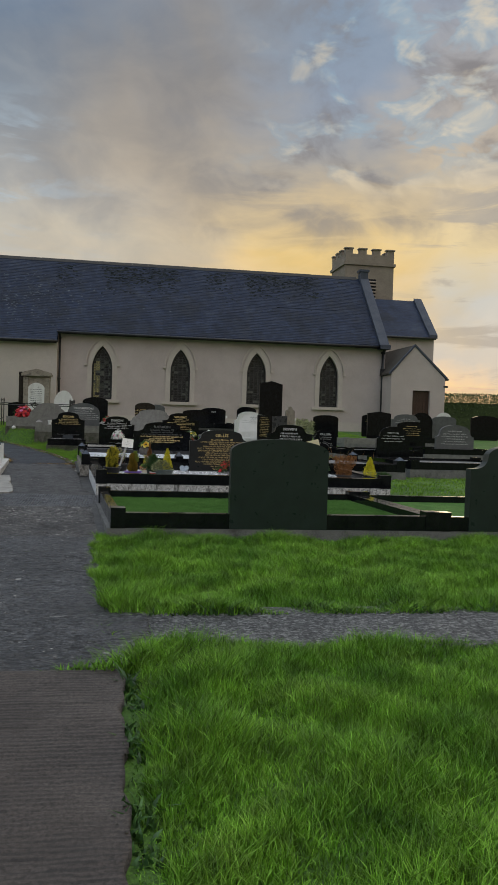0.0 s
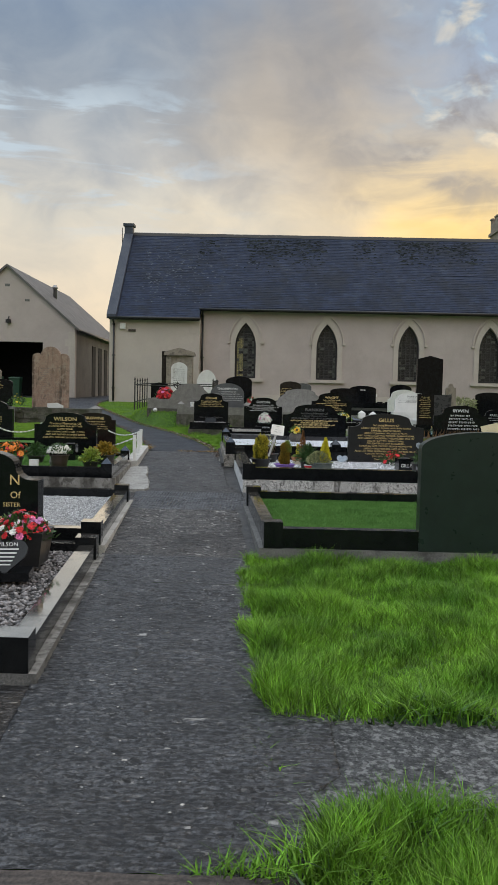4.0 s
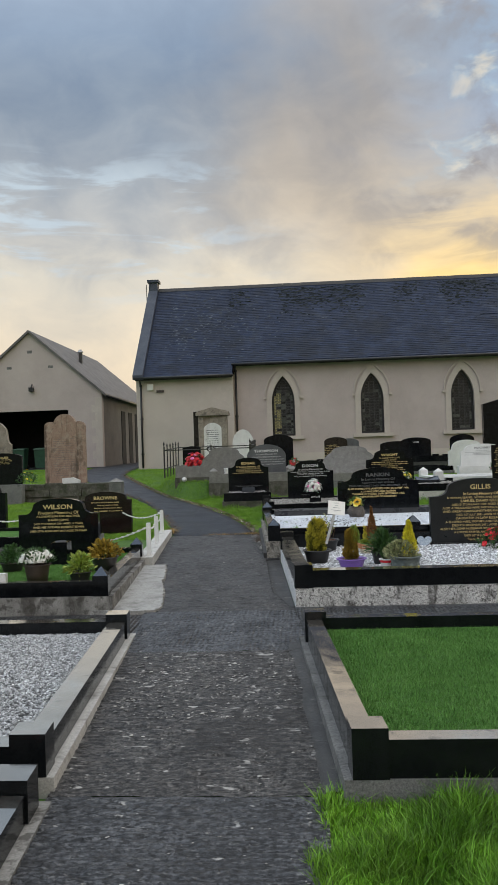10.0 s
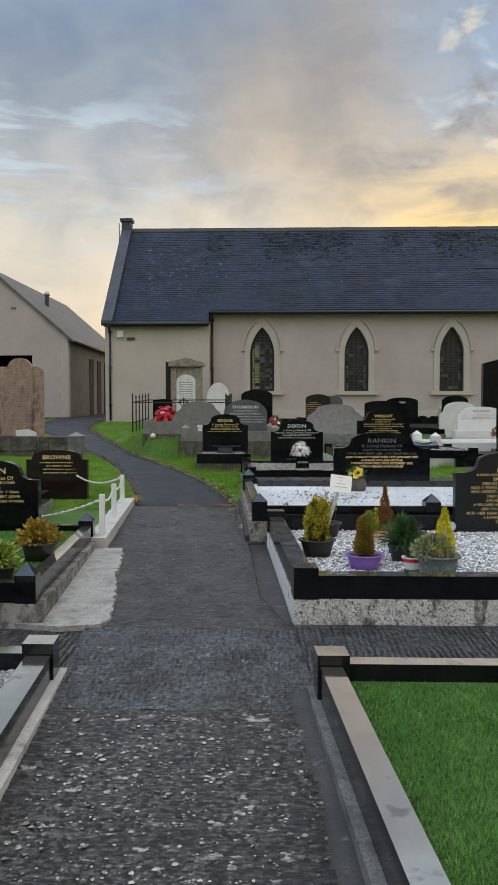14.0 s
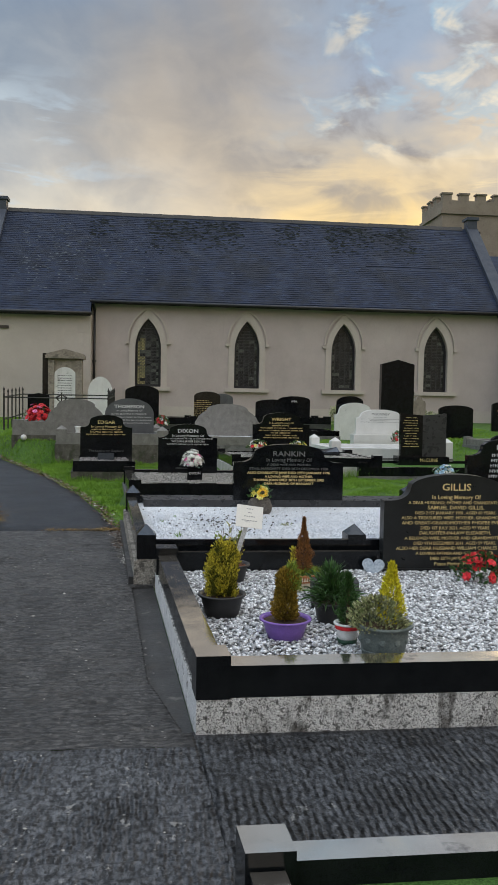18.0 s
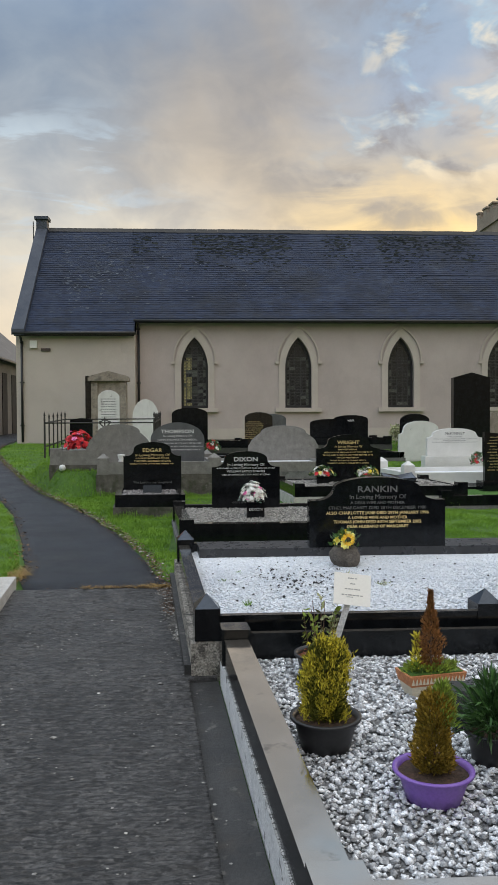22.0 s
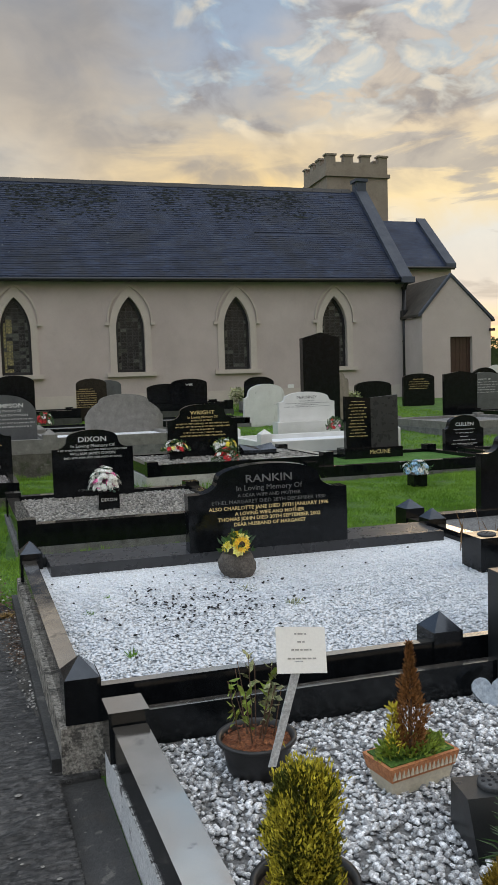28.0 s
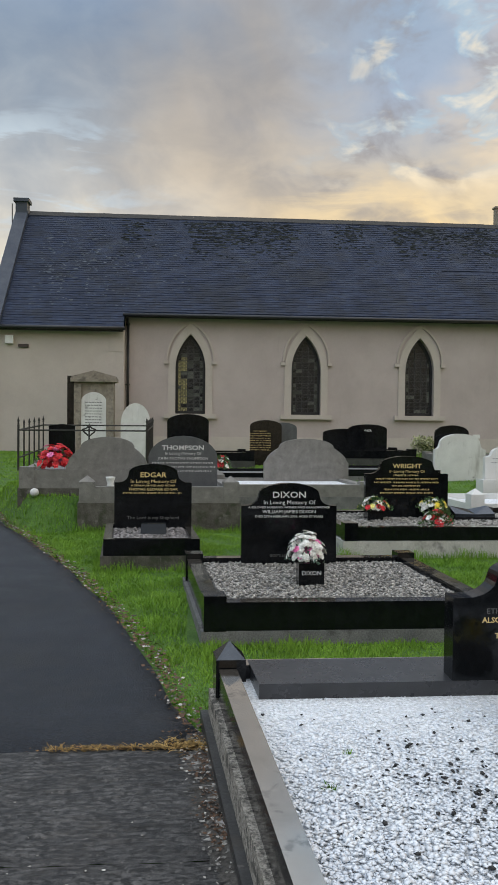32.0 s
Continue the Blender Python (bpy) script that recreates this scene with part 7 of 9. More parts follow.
lidp = part("flower_holder", lathe([(0, 0.208), (0.055, 0.208), (0.06, 0.202), (0.06, 0.19)], 22), M_LEAD, vb, "pierced metal flower holder", True)
bmesh_me = ob_mesh("hole", lathe([(0.0, 0.0012), (0.007, 0.001), (0.007, 0.0)], 10), M_DARKIN)
for ob in (lidp,):
    ob.matrix_basis = pose(-0.04, 0.045, 0)
for k in range(13):
    q, rr = 2 * math.pi * k / (8 if k < 8 else 4), 0.042 if k < 8 else 0.02 if k < 12 else 0
    shared("hole", bmesh_me, lidp, pose(rr * math.cos(q), rr * math.sin(q), 0.2085))
words("ELIZABETH", 0.052, M_SILVER, vb, 0.02, -0.083, 0.075, rx=62)
vase_block("black granite flower block with white lettering", 2.79, 14.58, GVL, 0.25, 0.20, 0.24, "GILLIS", 6)


def blooms(parent, n, cr, cz, spread, height, petal, mats, seed, per=7):
    """Flower heads over a dome, one part each."""
    rng = random.Random(seed)
    for k in range(n):
        a, e = rng.uniform(0, 6.283), math.asin(rng.uniform(0.12, 1.0))
        j_ = rng.uniform(0.72, 1.16)
        c = Vector((j_ * cr * math.cos(a) * math.cos(e), j_ * cr * math.sin(a) * math.cos(e), cz + j_ * height * math.sin(e)))
        nrm = Vector((math.cos(a) * math.cos(e), math.sin(a) * math.cos(e), math.sin(e) + 0.25)).normalized()
        q = nrm.to_track_quat("Z", "Y")
        bm = bmesh.new()
        for ring, (m, r, lift) in enumerate(((per, petal, 0.15), (max(per - 2, 4), petal * 0.62, 0.55))):
            for j in range(m):
                w = 2 * math.pi * (j + 0.5 * ring) / m
                d = Vector((math.cos(w), math.sin(w), lift))
                s = Vector((-math.sin(w), math.cos(w), 0))
                pts = (Vector((0, 0, 0)), d * r * 0.6 - s * r * 0.42, d * r + Vector((0, 0, -0.12 * r)), d * r * 0.6 + s * r * 0.42)
                bm.faces.new([bm.verts.new(c + q @ p) for p in pts])
        part("bloom", bm, mats[rng.randrange(len(mats))], parent)


def sunflower(parent, x, y, z, r):
    """One large open flower turned to the front, with a dark disc."""
    q = Vector((0.0, -1.0, 0.25)).normalized().to_track_quat("Z", "Y")
    c = Vector((x, y, z))
    bm = bmesh.new()
    for ring, rad in enumerate((r, r * 0.86)):
        for j in range(14):
            w = 2 * math.pi * (j + 0.5 * ring) / 14
            d, e = Vector((math.cos(w), math.sin(w), 0.10 + 0.12 * ring)), Vector((-math.sin(w), math.cos(w), 0))
            bm.faces.new([bm.verts.new(c + q @ p) for p in (d * rad * 0.3, d * rad * 0.65 - e * rad * 0.17, d * rad, d * rad * 0.65 + e * rad * 0.17)])
    head = part("sunflower", bm, M_SUNPETAL, parent, "large golden sunflower")
    bm = lathe([(0, 0.016), (r * 0.22, 0.014), (r * 0.36, 0.006), (r * 0.38, 0.0)], 14)
    bmesh.ops.transform(bm, matrix=Matrix.Translation(c) @ q.to_matrix().to_4x4(), verts=bm.verts)
    part("seed_disc", bm, M_SOIL, head, "dark brown seed disc", True)


def bouquet(label, x, y, z, r, h, mats, seed, n=16, petal=0.035, vase=None, vh=0.1, leafmat=None, name="flower_arrangement", leaves=260, z_low=None):
    t = thing(name, label, "flowers", x, y, z)
    if vase == "pot":
        pot(t, r * 0.62, vh, M_POTBLACK, 0.75, 0.008, "vase")
    elif vase == "box":
        part("vase", box(-r * 0.5, r * 0.5, -r * 0.5, r * 0.5, 0, vh, 0.006), M_BLACK, t)
    elif vase == "white":
        pot(t, r * 0.62, vh, M_CREAM, 0.8, 0.008, "vase")
    z0 = z_low if z_low is not None else vh if vase else 0.01
    pos, out = crown_points(leaves, lambda k: r * 0.95 * (1 - k * k) ** 0.5, (h - z0) * 0.8, z0, seed)
    sprigs("leaves", pos, out, 0.06, 0.024, leafmat or M_LEAF, t, seed)
    blooms(t, n, r * 0.9, z0 + 0.02, r, max(h - z0 - 0.04, 0.03), petal, mats, seed)
    return t


bouquet("red silk roses lying against the headstone", 2.74, 15.36, GVL, 0.19, 0.29, [M_RED], 41, 24, 0.045)
hp = round_plant("black planter of thin leaves with a heart-shaped stone on a stake", 2.865, 13.70, GVL, 0.135, 0.20, 0.40, 0.10, M_LEAF, M_POTBLACK, 42, 240, 0.09, 0.010, "planter")
bm = prism(heart_outline(0.15), 0, 0.02, 0.004)
bmesh.ops.translate(bm, verts=bm.verts, vec=(0.01, 0.05, 0.44))
part("heart", bm, M_HEART, hp, "pale blue stone heart")
part("stake", rod((0.01, 0.06, 0.15), (0.01, 0.06, 0.40), 0.006), M_CLEAR, hp)
dryg = thing("potted_grass", "dry straw-coloured ornamental grass in a square black planter", "pot plant", 4.211, 15.44, GVL)
part("planter", hexa([(-0.17, -0.15, 0), (0.17, -0.15, 0), (0.17, 0.15, 0), (-0.17, 0.15, 0)], [(-0.21, -0.19, 0.28), (0.21, -0.19, 0.28), (0.21, 0.19, 0.28), (-0.21, 0.19, 0.28)], None, 0.01), M_POTBLACK, dryg)
rng = np.random.default_rng(44)
n = 260
pos = np.stack([rng.uniform(-0.15, 0.15, n), rng.uniform(-0.13, 0.13, n), np.full(n, 0.26)], 1)
sprigs("dry_grass", pos, np.stack([rng.normal(0, 0.5, n), rng.normal(0, 0.5, n), np.full(n, 1.0)], 1), 0.36, 0.008, M_STRAW, dryg, 44, 0.1)
bouquet("yellow and pink flowers in a white pot on gravel", 4.03, 14.798, GVL, 0.14, 0.30, [M_YELLOW, M_PINK], 45, 12, 0.03, "white", 0.14, M_LEAFLIME)
bouquet("pink flowers in a black pot on gravel", 4.508, 14.904, GVL, 0.14, 0.30, [M_PINK, M_WHITEF], 46, 12, 0.03, "pot", 0.14)

# ---------------------------------------------------------------- wide white-pebble plot
rk = thing("field_stone_vase", "rough field stone holding yellow silk flowers", "vase", 1.225, 17.74, 0.73)
bm = bmesh.new()
bmesh.ops.create_icosphere(bm, subdivisions=4, radius=0.14)
for v in bm.verts:
    v.co = Vector((v.co.x, v.co.y, max(min(v.co.z, 0.085), -0.10))) * (1 + 0.16 * noise.noise(v.co * 9) + 0.07 * noise.noise(v.co * 26))
    v.co *= 0.88
    v.co.x *= 1.08
    v.co.z = v.co.z + 0.09
    v.co.z = max(v.co.z, -0.01)
part("stone", bm, M_FIELDROCK, rk)
fl = bouquet("yellow silk sunflowers with leaves on a field stone", 1.225, 17.74, 0.885, 0.105, 0.16, [M_YELLOW, M_LEMONPETAL, M_LEMONPETAL], 47, 20, 0.046, None, 0.0, M_LEAF, leaves=70)
sunflower(fl, 0.01, -0.10, 0.085, 0.062)
vase_block("black granite block vase with white lettering", 2.95, 17.3, 0.72, 0.25, 0.24, 0.25, "", 0)
rng = np.random.default_rng(48)
for k, (tx, ty) in enumerate(((1.38, 16.98), (1.2, 17.4), (0.28, 17.5), (0.15, 17.2), (0.3, 16.4))):
    tf = thing("weed_tuft", "small pale green weed growing through pebbles", "weed", tx, ty, 0.70)
    n = 60 if k < 2 else 24
    sprigs("leaves", np.stack([rng.normal(0, 0.025 if k < 2 else 0.008, n), rng.normal(0, 0.02 if k < 2 else 0.008, n), np.zeros(n)], 1), np.stack([rng.normal(0, 0.8, n), rng.normal(0, 0.8, n), np.ones(n)], 1), 0.05, 0.007, M_LEAFPALE if k < 2 else M_BLADE, tf, 49 + k)

# ---------------------------------------------------------------- other graves on the right
bouquet("white and pink silk flowers in a black granite vase", 0.62, 20.97, 0.955, 0.165, 0.27, [M_WHITEF, M_WHITEF, M_WHITEF, M_WHITEF, M_WHITEF, M_WHITEF, M_WHITEF, M_WHITEF, M_PINK], 60, 170, 0.036, None, 0.14, M_SILVERLEAF, leaves=60)
vb2 = thing("flower_block", "small black granite vase with white lettering", "vase", 0.65, 20.95, 0.765)
part("block", box(-0.11, 0.11, -0.09, 0.09, 0, 0.20, 0.005), M_BLACK, vb2)
words("DIXON", 0.052, M_SILVER, vb2, 0, -0.0905, 0.10)
bouquet("mixed silk flowers in a dark pot", 2.01, 24.3, 0.93, 0.20, 0.30, [M_WHITEF, M_WHITEF, M_RED, M_WHITEF, M_LEMONPETAL], 52, 50, 0.042, "box", 0.12, leaves=140)
bouquet("yellow and white silk roses in a dark pot", 2.80, 24.3, 0.93, 0.19, 0.30, [M_LEMONPETAL, M_YELLOW, M_WHITEF, M_WHITEF, M_LEMONPETAL], 53, 46, 0.042, "box", 0.1, leaves=140)
bouquet("red and white silk roses on gravel", 2.67, 23.68, 0.93, 0.18, 0.20, [M_RED, M_WHITEF, M_WHITEF, M_RED], 54, 30, 0.05)
bkp = thing("open_book_plaque", "black granite plaque shaped as an open book", "memorial plaque", 3.35, 24.40, 0.94, 0)
for s in (-1, 1):
    part("page", hexa([(0, -0.14, 0.02), (s * 0.27, -0.14, 0.02), (s * 0.27, 0.14, 0.02), (0, 0.14, 0.02)], [(0, -0.14, 0.06), (s * 0.27, -0.14, 0.07), (s * 0.27, 0.14, 0.15), (0, 0.14, 0.10)]), M_CAP, bkp)
part("base", box(-0.3, 0.3, -0.16, 0.16, -0.02, 0.02, 0.004), M_BLACK, bkp)
bouquet("pale blue and white silk flowers in a black box on grass", 4.98, 22.2, None, 0.20, 0.36, [M_BLUEF, M_BLUEF, M_BLUEF, M_WHITEF], 55, 60, 0.045, "box", 0.16, leaves=60)
bouquet("red silk flowers on a pale kerb", -2.40, 26.25, 1.44, 0.30, 0.40, [M_RED] * 5 + [M_PINK], 56, 95, 0.06, leaves=120)
bouquet("red and white silk flowers by a grey kerb", 0.20, 28.5, 1.32, 0.16, 0.30, [M_RED, M_RED, M_WHITEF], 57, 30, 0.05)
bouquet("red flowers before a white headstone", 5.4, 26.2, 1.10, 0.16, 0.28, [M_RED, M_PINK], 58, 8, 0.04)
bouquet("pink flowers in a white pot before a black headstone", 13.0, 34.0, None, 0.2, 0.45, [M_PINK], 59, 14, 0.05, "white", 0.2)

# far end of the wide chipping plot
lp = thing("potted_conifer", "bright lemon dwarf conifer growing among dry twigs", "pot plant", 5.135, 13.842, GVL)
pot(lp, 0.12, 0.12, M_POTBLACK)
pos, out = crown_points(2200, lambda k: 0.12 * cone(k), 0.34, 0.11, 91, 0.5)
sprigs("foliage", pos, out, 0.03, 0.010, M_LEMON, lp, 91)
dp = thing("potted_shrub", "reddish brown dry shrub in a dark pot", "pot plant", 4.688, 13.948, GVL)
pot(dp, 0.14, 0.14, M_POTBROWN)
pos, out = crown_points(1500, lambda k: 0.20 * (0.5 + 0.5 * k), 0.34, 0.12, 92, 0.7)
sprigs("foliage", pos, out, 0.05, 0.010, M_CONIFER_R, dp, 92)
bouquet("red and yellow flowers in a low dark pot", 5.336, 13.682, GVL, 0.13, 0.20, [M_RED, M_YELLOW, M_ORANGE], 93, 16, 0.035, "pot", 0.09)


# ---------------------------------------------------------------- inscriptions
def letter(st, rows, y=-0.0008):
    """Rows of (text, size, z, material, width factor, bold)."""
    for text, size, z, mat, wide, bold in rows:
        words(text, size, mat, st, 0, y, z, wide=wide, bold=bold)


G, S, D, K = M_GOLD, M_SILVER, M_DIMLET, M_INK
letter(st_gil, [("GILLIS", 0.085, 0.672, G, 1.15, 0.001), ("In Loving Memory Of", 0.05, 0.597, G, 1.0, 0.0005), ("A DEAR HUSBAND, FATHER AND GRANDFATHER", 0.038, 0.553, G, 1.0, 0), ("SAMUEL DAVID GILLIS,", 0.046, 0.508, G, 1.1, 0.0004), ("DIED 21ST JANUARY 1981, AGED 60 YEARS.", 0.038, 0.465, G, 1.0, 0), ("ALSO A TREASURED WIFE, MOTHER, GRANDMOTHER", 0.038, 0.422, G, 1.05, 0), ("AND GREAT-GRANDMOTHER PHOEBE EVELYN", 0.042, 0.378, G, 1.08, 0), ("DIED 1ST JULY 2021, AGED 97 YEARS.", 0.038, 0.334, G, 1.0, 0), ("DAUGHTER-IN-LAW ELIZABETH,", 0.042, 0.29, G, 1.05, 0), ("A BELOVED WIFE, MOTHER AND GRANDMOTHER", 0.038, 0.246, G, 1.05, 0), ("DIED 9TH DECEMBER 2011, AGED 59 YEARS.", 0.038, 0.202, G, 1.0, 0), ("ALSO HER DEAR HUSBAND WILLIAM CHARLES (BILLY)", 0.040, 0.158, G, 1.08, 0), ("A LOVING FATHER AND GRANDFATHER", 0.038, 0.114, G, 1.0, 0), ("DIED 28TH JANUARY 2021", 0.038, 0.07, G, 1.0, 0), ("Peace Perfect Peace", 0.045, 0.02, G, 1.0, 0)])
letter(st_ran, [("RANKIN", 0.082, 0.620, D, 1.25, 0.001), ("In Loving Memory Of", 0.058, 0.558, D, 1.05, 0), ("A DEAR WIFE AND MOTHER", 0.036, 0.510, D, 1.1, 0), ("ETHEL MARGARET DIED 28TH DECEMBER 1980", 0.040, 0.462, D, 1.1, 0), ("ALSO CHARLOTTE JANE DIED 29TH JANUARY 1996", 0.040, 0.415, G, 1.05, 0.0006), ("A LOVING WIFE AND MOTHER", 0.038, 0.372, G, 1.05, 0.0006), ("THOMAS JOHN DIED 30TH SEPTEMBER 2002", 0.040, 0.332, G, 1.05, 0.0006), ("DEAR HUSBAND OF MARGARET", 0.038, 0.290, G, 1.05, 0.0006)])
letter(st_dix, [("DIXON", 0.085, 0.64, S, 1.2, 0.001), ("In Loving Memory Of", 0.056, 0.575, S, 1.05, 0), ("A BELOVED HUSBAND, FATHER AND GRANDFATHER", 0.030, 0.535, S, 1.12, 0), ("WILLIAM JAMES DIXON", 0.046, 0.487, S, 1.1, 0), ("DIED 28TH FEBRUARY 2018, AGED 87 YEARS", 0.031, 0.445, S, 1.1, 0), ("GOD'S LOVE ENDURES", 0.034, 0.06, D, 1.1, 0)])
letter(st_edg, [("EDGAR", 0.085, 0.64, G, 1.15, 0.001), ("In Loving Memory Of", 0.06, 0.57, G, 1.05, 0), ("A DEAR HUSBAND AND FATHER", 0.033, 0.528, G, 1.1, 0), ("THOMAS GEORGE EDGAR", 0.046, 0.478, G, 1.1, 0), ("The Lord is my Shepherd", 0.058, 0.13, D, 1.05, 0)])
bars(st_edg, [(0, 0.437, 0.72, 0.024)], G, -0.0008)
letter(st_wri, [("WRIGHT", 0.085, 0.68, G, 1.15, 0.001), ("In Loving Memory Of", 0.055, 0.62, G, 1.0, 0)])
bars(st_wri, [(0, 0.572, 0.36, 0.028), (0, 0.525, 0.84, 0.028), (0, 0.478, 0.88, 0.028), (0, 0.431, 0.40, 0.028), (0, 0.384, 0.62, 0.028), (0, 0.337, 0.72, 0.028)], G, -0.0008)
letter(st_mck, [("McKINNEY", 0.085, 0.60, K, 1.1, 0)])
bars(st_mck, [(0, 0.545, 0.34, 0.02), (0, 0.50, 0.95, 0.02), (0, 0.465, 0.5, 0.02), (0, 0.43, 1.0, 0.02)], D, -0.0008)
letter(st_tho, [("THOMPSON", 0.092, 0.80, S, 1.2, 0.0025), ("In Loving Memory Of", 0.06, 0.73, S, 1.0, 0), ("JOHN THOMAS THOMPSON", 0.052, 0.66, S, 1.1, 0)])
bars(st_tho, [(0, 0.60, 0.88, 0.03), (0, 0.54, 0.96, 0.03), (0, 0.48, 0.84, 0.03)], S, -0.0008)
letter(st_w1, [("WEIR", 0.09, 0.84, S, 1.1, 0.001)])
letter(st_mc2, [("McDONALD", 0.085, 0.86, S, 1.1, 0.001)])
bars(st_b2, [(-0.15, 0.90 - 0.065 * k, 0.6 if k else 0.4, 0.03) for k in range(9)], G, -0.0008)
letter(st_irw, [("IRWIN", 0.095, 0.655, S, 1.25, 0.001)])
bars(st_irw, [(0.02 * k, 0.56 - 0.072 * k, 0.46 + 0.06 * k, 0.05) for k in range(5)], S, -0.0008)
letter(st_cul, [("CULLEN", 0.085, 0.50, S, 1.15, 0.001)])
bars(st_cul, [(0, 0.43 - 0.062 * k, (0.42, 0.34, 0.16, 0.44, 0.5, 0.3)[k], 0.022) for k in range(6)], S, -0.0008)
letter(st_wil, [("WILSON", 0.085, 0.60, G, 1.2, 0.001), ("Precious Memories Of", 0.058, 0.535, G, 1.0, 0), ("A LOVING SON AND BROTHER", 0.037, 0.495, G, 1.1, 0), ("DAVID JOHN", 0.042, 0.445, G, 1.1, 0), ("DIED 7TH MARCH 2001 AGED 17 YEARS", 0.035, 0.40, G, 1.05, 0), ("AND HIS FATHER ROBERT JOHN", 0.042, 0.352, G, 1.1, 0), ("DIED 20TH FEBRUARY 2017 AGED 74 YEARS", 0.037, 0.305, G, 1.05, 0)])
letter(st_bro, [("BROWNE", 0.085, 0.58, G, 1.15, 0.001)])
bars(st_bro, [(0, 0.52, 0.5, 0.025), (0.05, 0.47, 0.4, 0.025), (0.05, 0.42, 0.5, 0.025), (0.05, 0.37, 0.5, 0.025)], G, -0.0008)
letter(st_woo, [("WOOLSEY", 0.07, 0.66, G, 1.2, 0.001)])
bars(st_woo, [(0, 0.62, 0.5, 0.02), (0, 0.585, 0.6, 0.02), (0, 0.55, 0.4, 0.02), (0, 0.51, 0.55, 0.02)], G, -0.0008)
letter(st_har, [("HAIRE", 0.085, 0.71, G, 1.15, 0.001)])
bars(st_har, [(0, 0.65, 0.5, 0.035), (0, 0.59, 0.6, 0.028), (0, 0.545, 0.62, 0.028), (0, 0.50, 0.6, 0.028), (0, 0.45, 0.55, 0.028)], G, -0.0008)
for text, size, z in (("N", 0.12, 0.58), ("Of", 0.08, 0.47), ("SISTER", 0.05, 0.40), ("AGED 9 YEARS.", 0.045, 0.29)):
    words(text, size, G, st_blk, 0.38, -0.0008, z, align="RIGHT")
bars(st_tall, [(0, 1.36 - 0.062 * k, 0.55 + 0.1 * ((k * 7) % 3) / 2, 0.02) for k in range(17)], M_DIMLET, -0.0015)
bars(st_mcc, [(-0.25, 0.76 - 0.052 * k, 0.24 + 0.05 * (k % 3), 0.022) for k in range(12)], G, -0.012)

# ---------------------------------------------------------------- plots and walls further on
def bank_z(x, y):
    """The grass bank that rises to the grey kerb."""
    k = np.clip((x + 4.4) / 1.3, 0, 1) * np.clip((-1.86 - x) / 0.06, 0, 1) * np.clip((y - 25.0) / 0.9, 0, 1) * np.clip((30.0 - y) / 1.5, 0, 1) * np.clip((x - tar_r(y) - 0.06) / 0.36, 0, 1)
    return np.interp(y, GY, GZ) - 0.045 + (1.12 - np.interp(26.0, GY, GZ)) * k * k * (3 - 2 * k)


bx, by = np.meshgrid(np.linspace(-4.6, -1.83, 40), np.linspace(24.8, 30.1, 60))
bv = np.stack([bx, by, bank_z(bx, by)], 2).reshape(-1, 3)
bi = (np.arange(59)[:, None] * 40 + np.arange(39)[None]).reshape(-1)
structure(new("ground_bank", numpy_mesh("ground_bank", bv, np.stack([bi, bi + 1, bi + 41, bi + 40], 1), M_TURF)), "grassy bank rising to a grey grave kerb", "ground")
rng = np.random.default_rng(89)
n = 14000
bx, by = rng.uniform(-4.5, -1.87, n), rng.uniform(24.9, 29.5, n)
ok = bx > tar_r(by) + 0.08
bx, by = bx[ok], by[ok]
sb_ = tagged(new("bank_grass"), "short mown grass on the bank", "grass")
sprigs("blades", np.stack([bx, by, bank_z(bx, by)], 1), np.stack([rng.normal(0, 0.4, len(bx)), rng.normal(0, 0.4, len(bx)), np.ones(len(bx))], 1), 0.055, 0.012, M_LAWN, sb_, 90)
ball = thing("garden_ball", "small white stone ball on the grass bank", "ornament", -2.63, 25.85, 1.08)
part("ball", lathe([(0, 0), (0.035, 0.006), (0.06, 0.035), (0.065, 0.065), (0.05, 0.105), (0, 0.125)], 16), M_MARBLE, ball, "", True)
urn = thing("small_urn", "small white urn standing on a grey kerb", "urn", -1.49, 25.36, 1.272)
part("bowl", lathe([(0, 0), (0.05, 0), (0.055, 0.012), (0.04, 0.03), (0.06, 0.10), (0.068, 0.13), (0.055, 0.132), (0.05, 0.11), (0, 0.10)], 16), M_MARBLE, urn, "", True)
plq = thing("memorial_plaque", "small black granite plaque on grave chippings", "memorial plaque", -0.80, 23.28, 0.885)
part("tablet", hexa([(-0.15, -0.05, 0), (0.15, -0.05, 0), (0.15, 0.05, 0), (-0.15, 0.05, 0)], [(-0.14, 0.0, 0.12), (0.14, 0.0, 0.12), (0.14, 0.05, 0.13), (-0.14, 0.05, 0.13)], None, 0.004), M_KERBTOP, plq)
book_base = thing("lettered_plinth", "black granite plinth with gold lettering under the book stone", "plinth", 5.37, 24.5, 0.80)
part("plinth", box(-0.52, 0.52, -0.08, 0.28, -0.2, 0.12, 0.01), M_BLACK, book_base)
words("McCUNE", 0.095, M_GOLD, book_base, 0.1, -0.081, 0.02)
plot("grave_kerb", "black granite grave kerb with green turf", 3.75, 23.2, 25.0, 3.1, 0.80, 0.16, 0.12, 0.12, M_GREYPLINTH, M_BLACK, "cap", 0.08, 0.18, M_TURFGRASS, -0.05)
plot("grave_kerb", "white marble grave kerb round a marble headstone", 3.72, 25.4, 27.2, 2.6, 1.02, 0.2, 0.14, 0.1, M_GREYPLINTH, M_MARBLE, "pyramid", 0.14, 0.2, M_BEDW, -0.08)
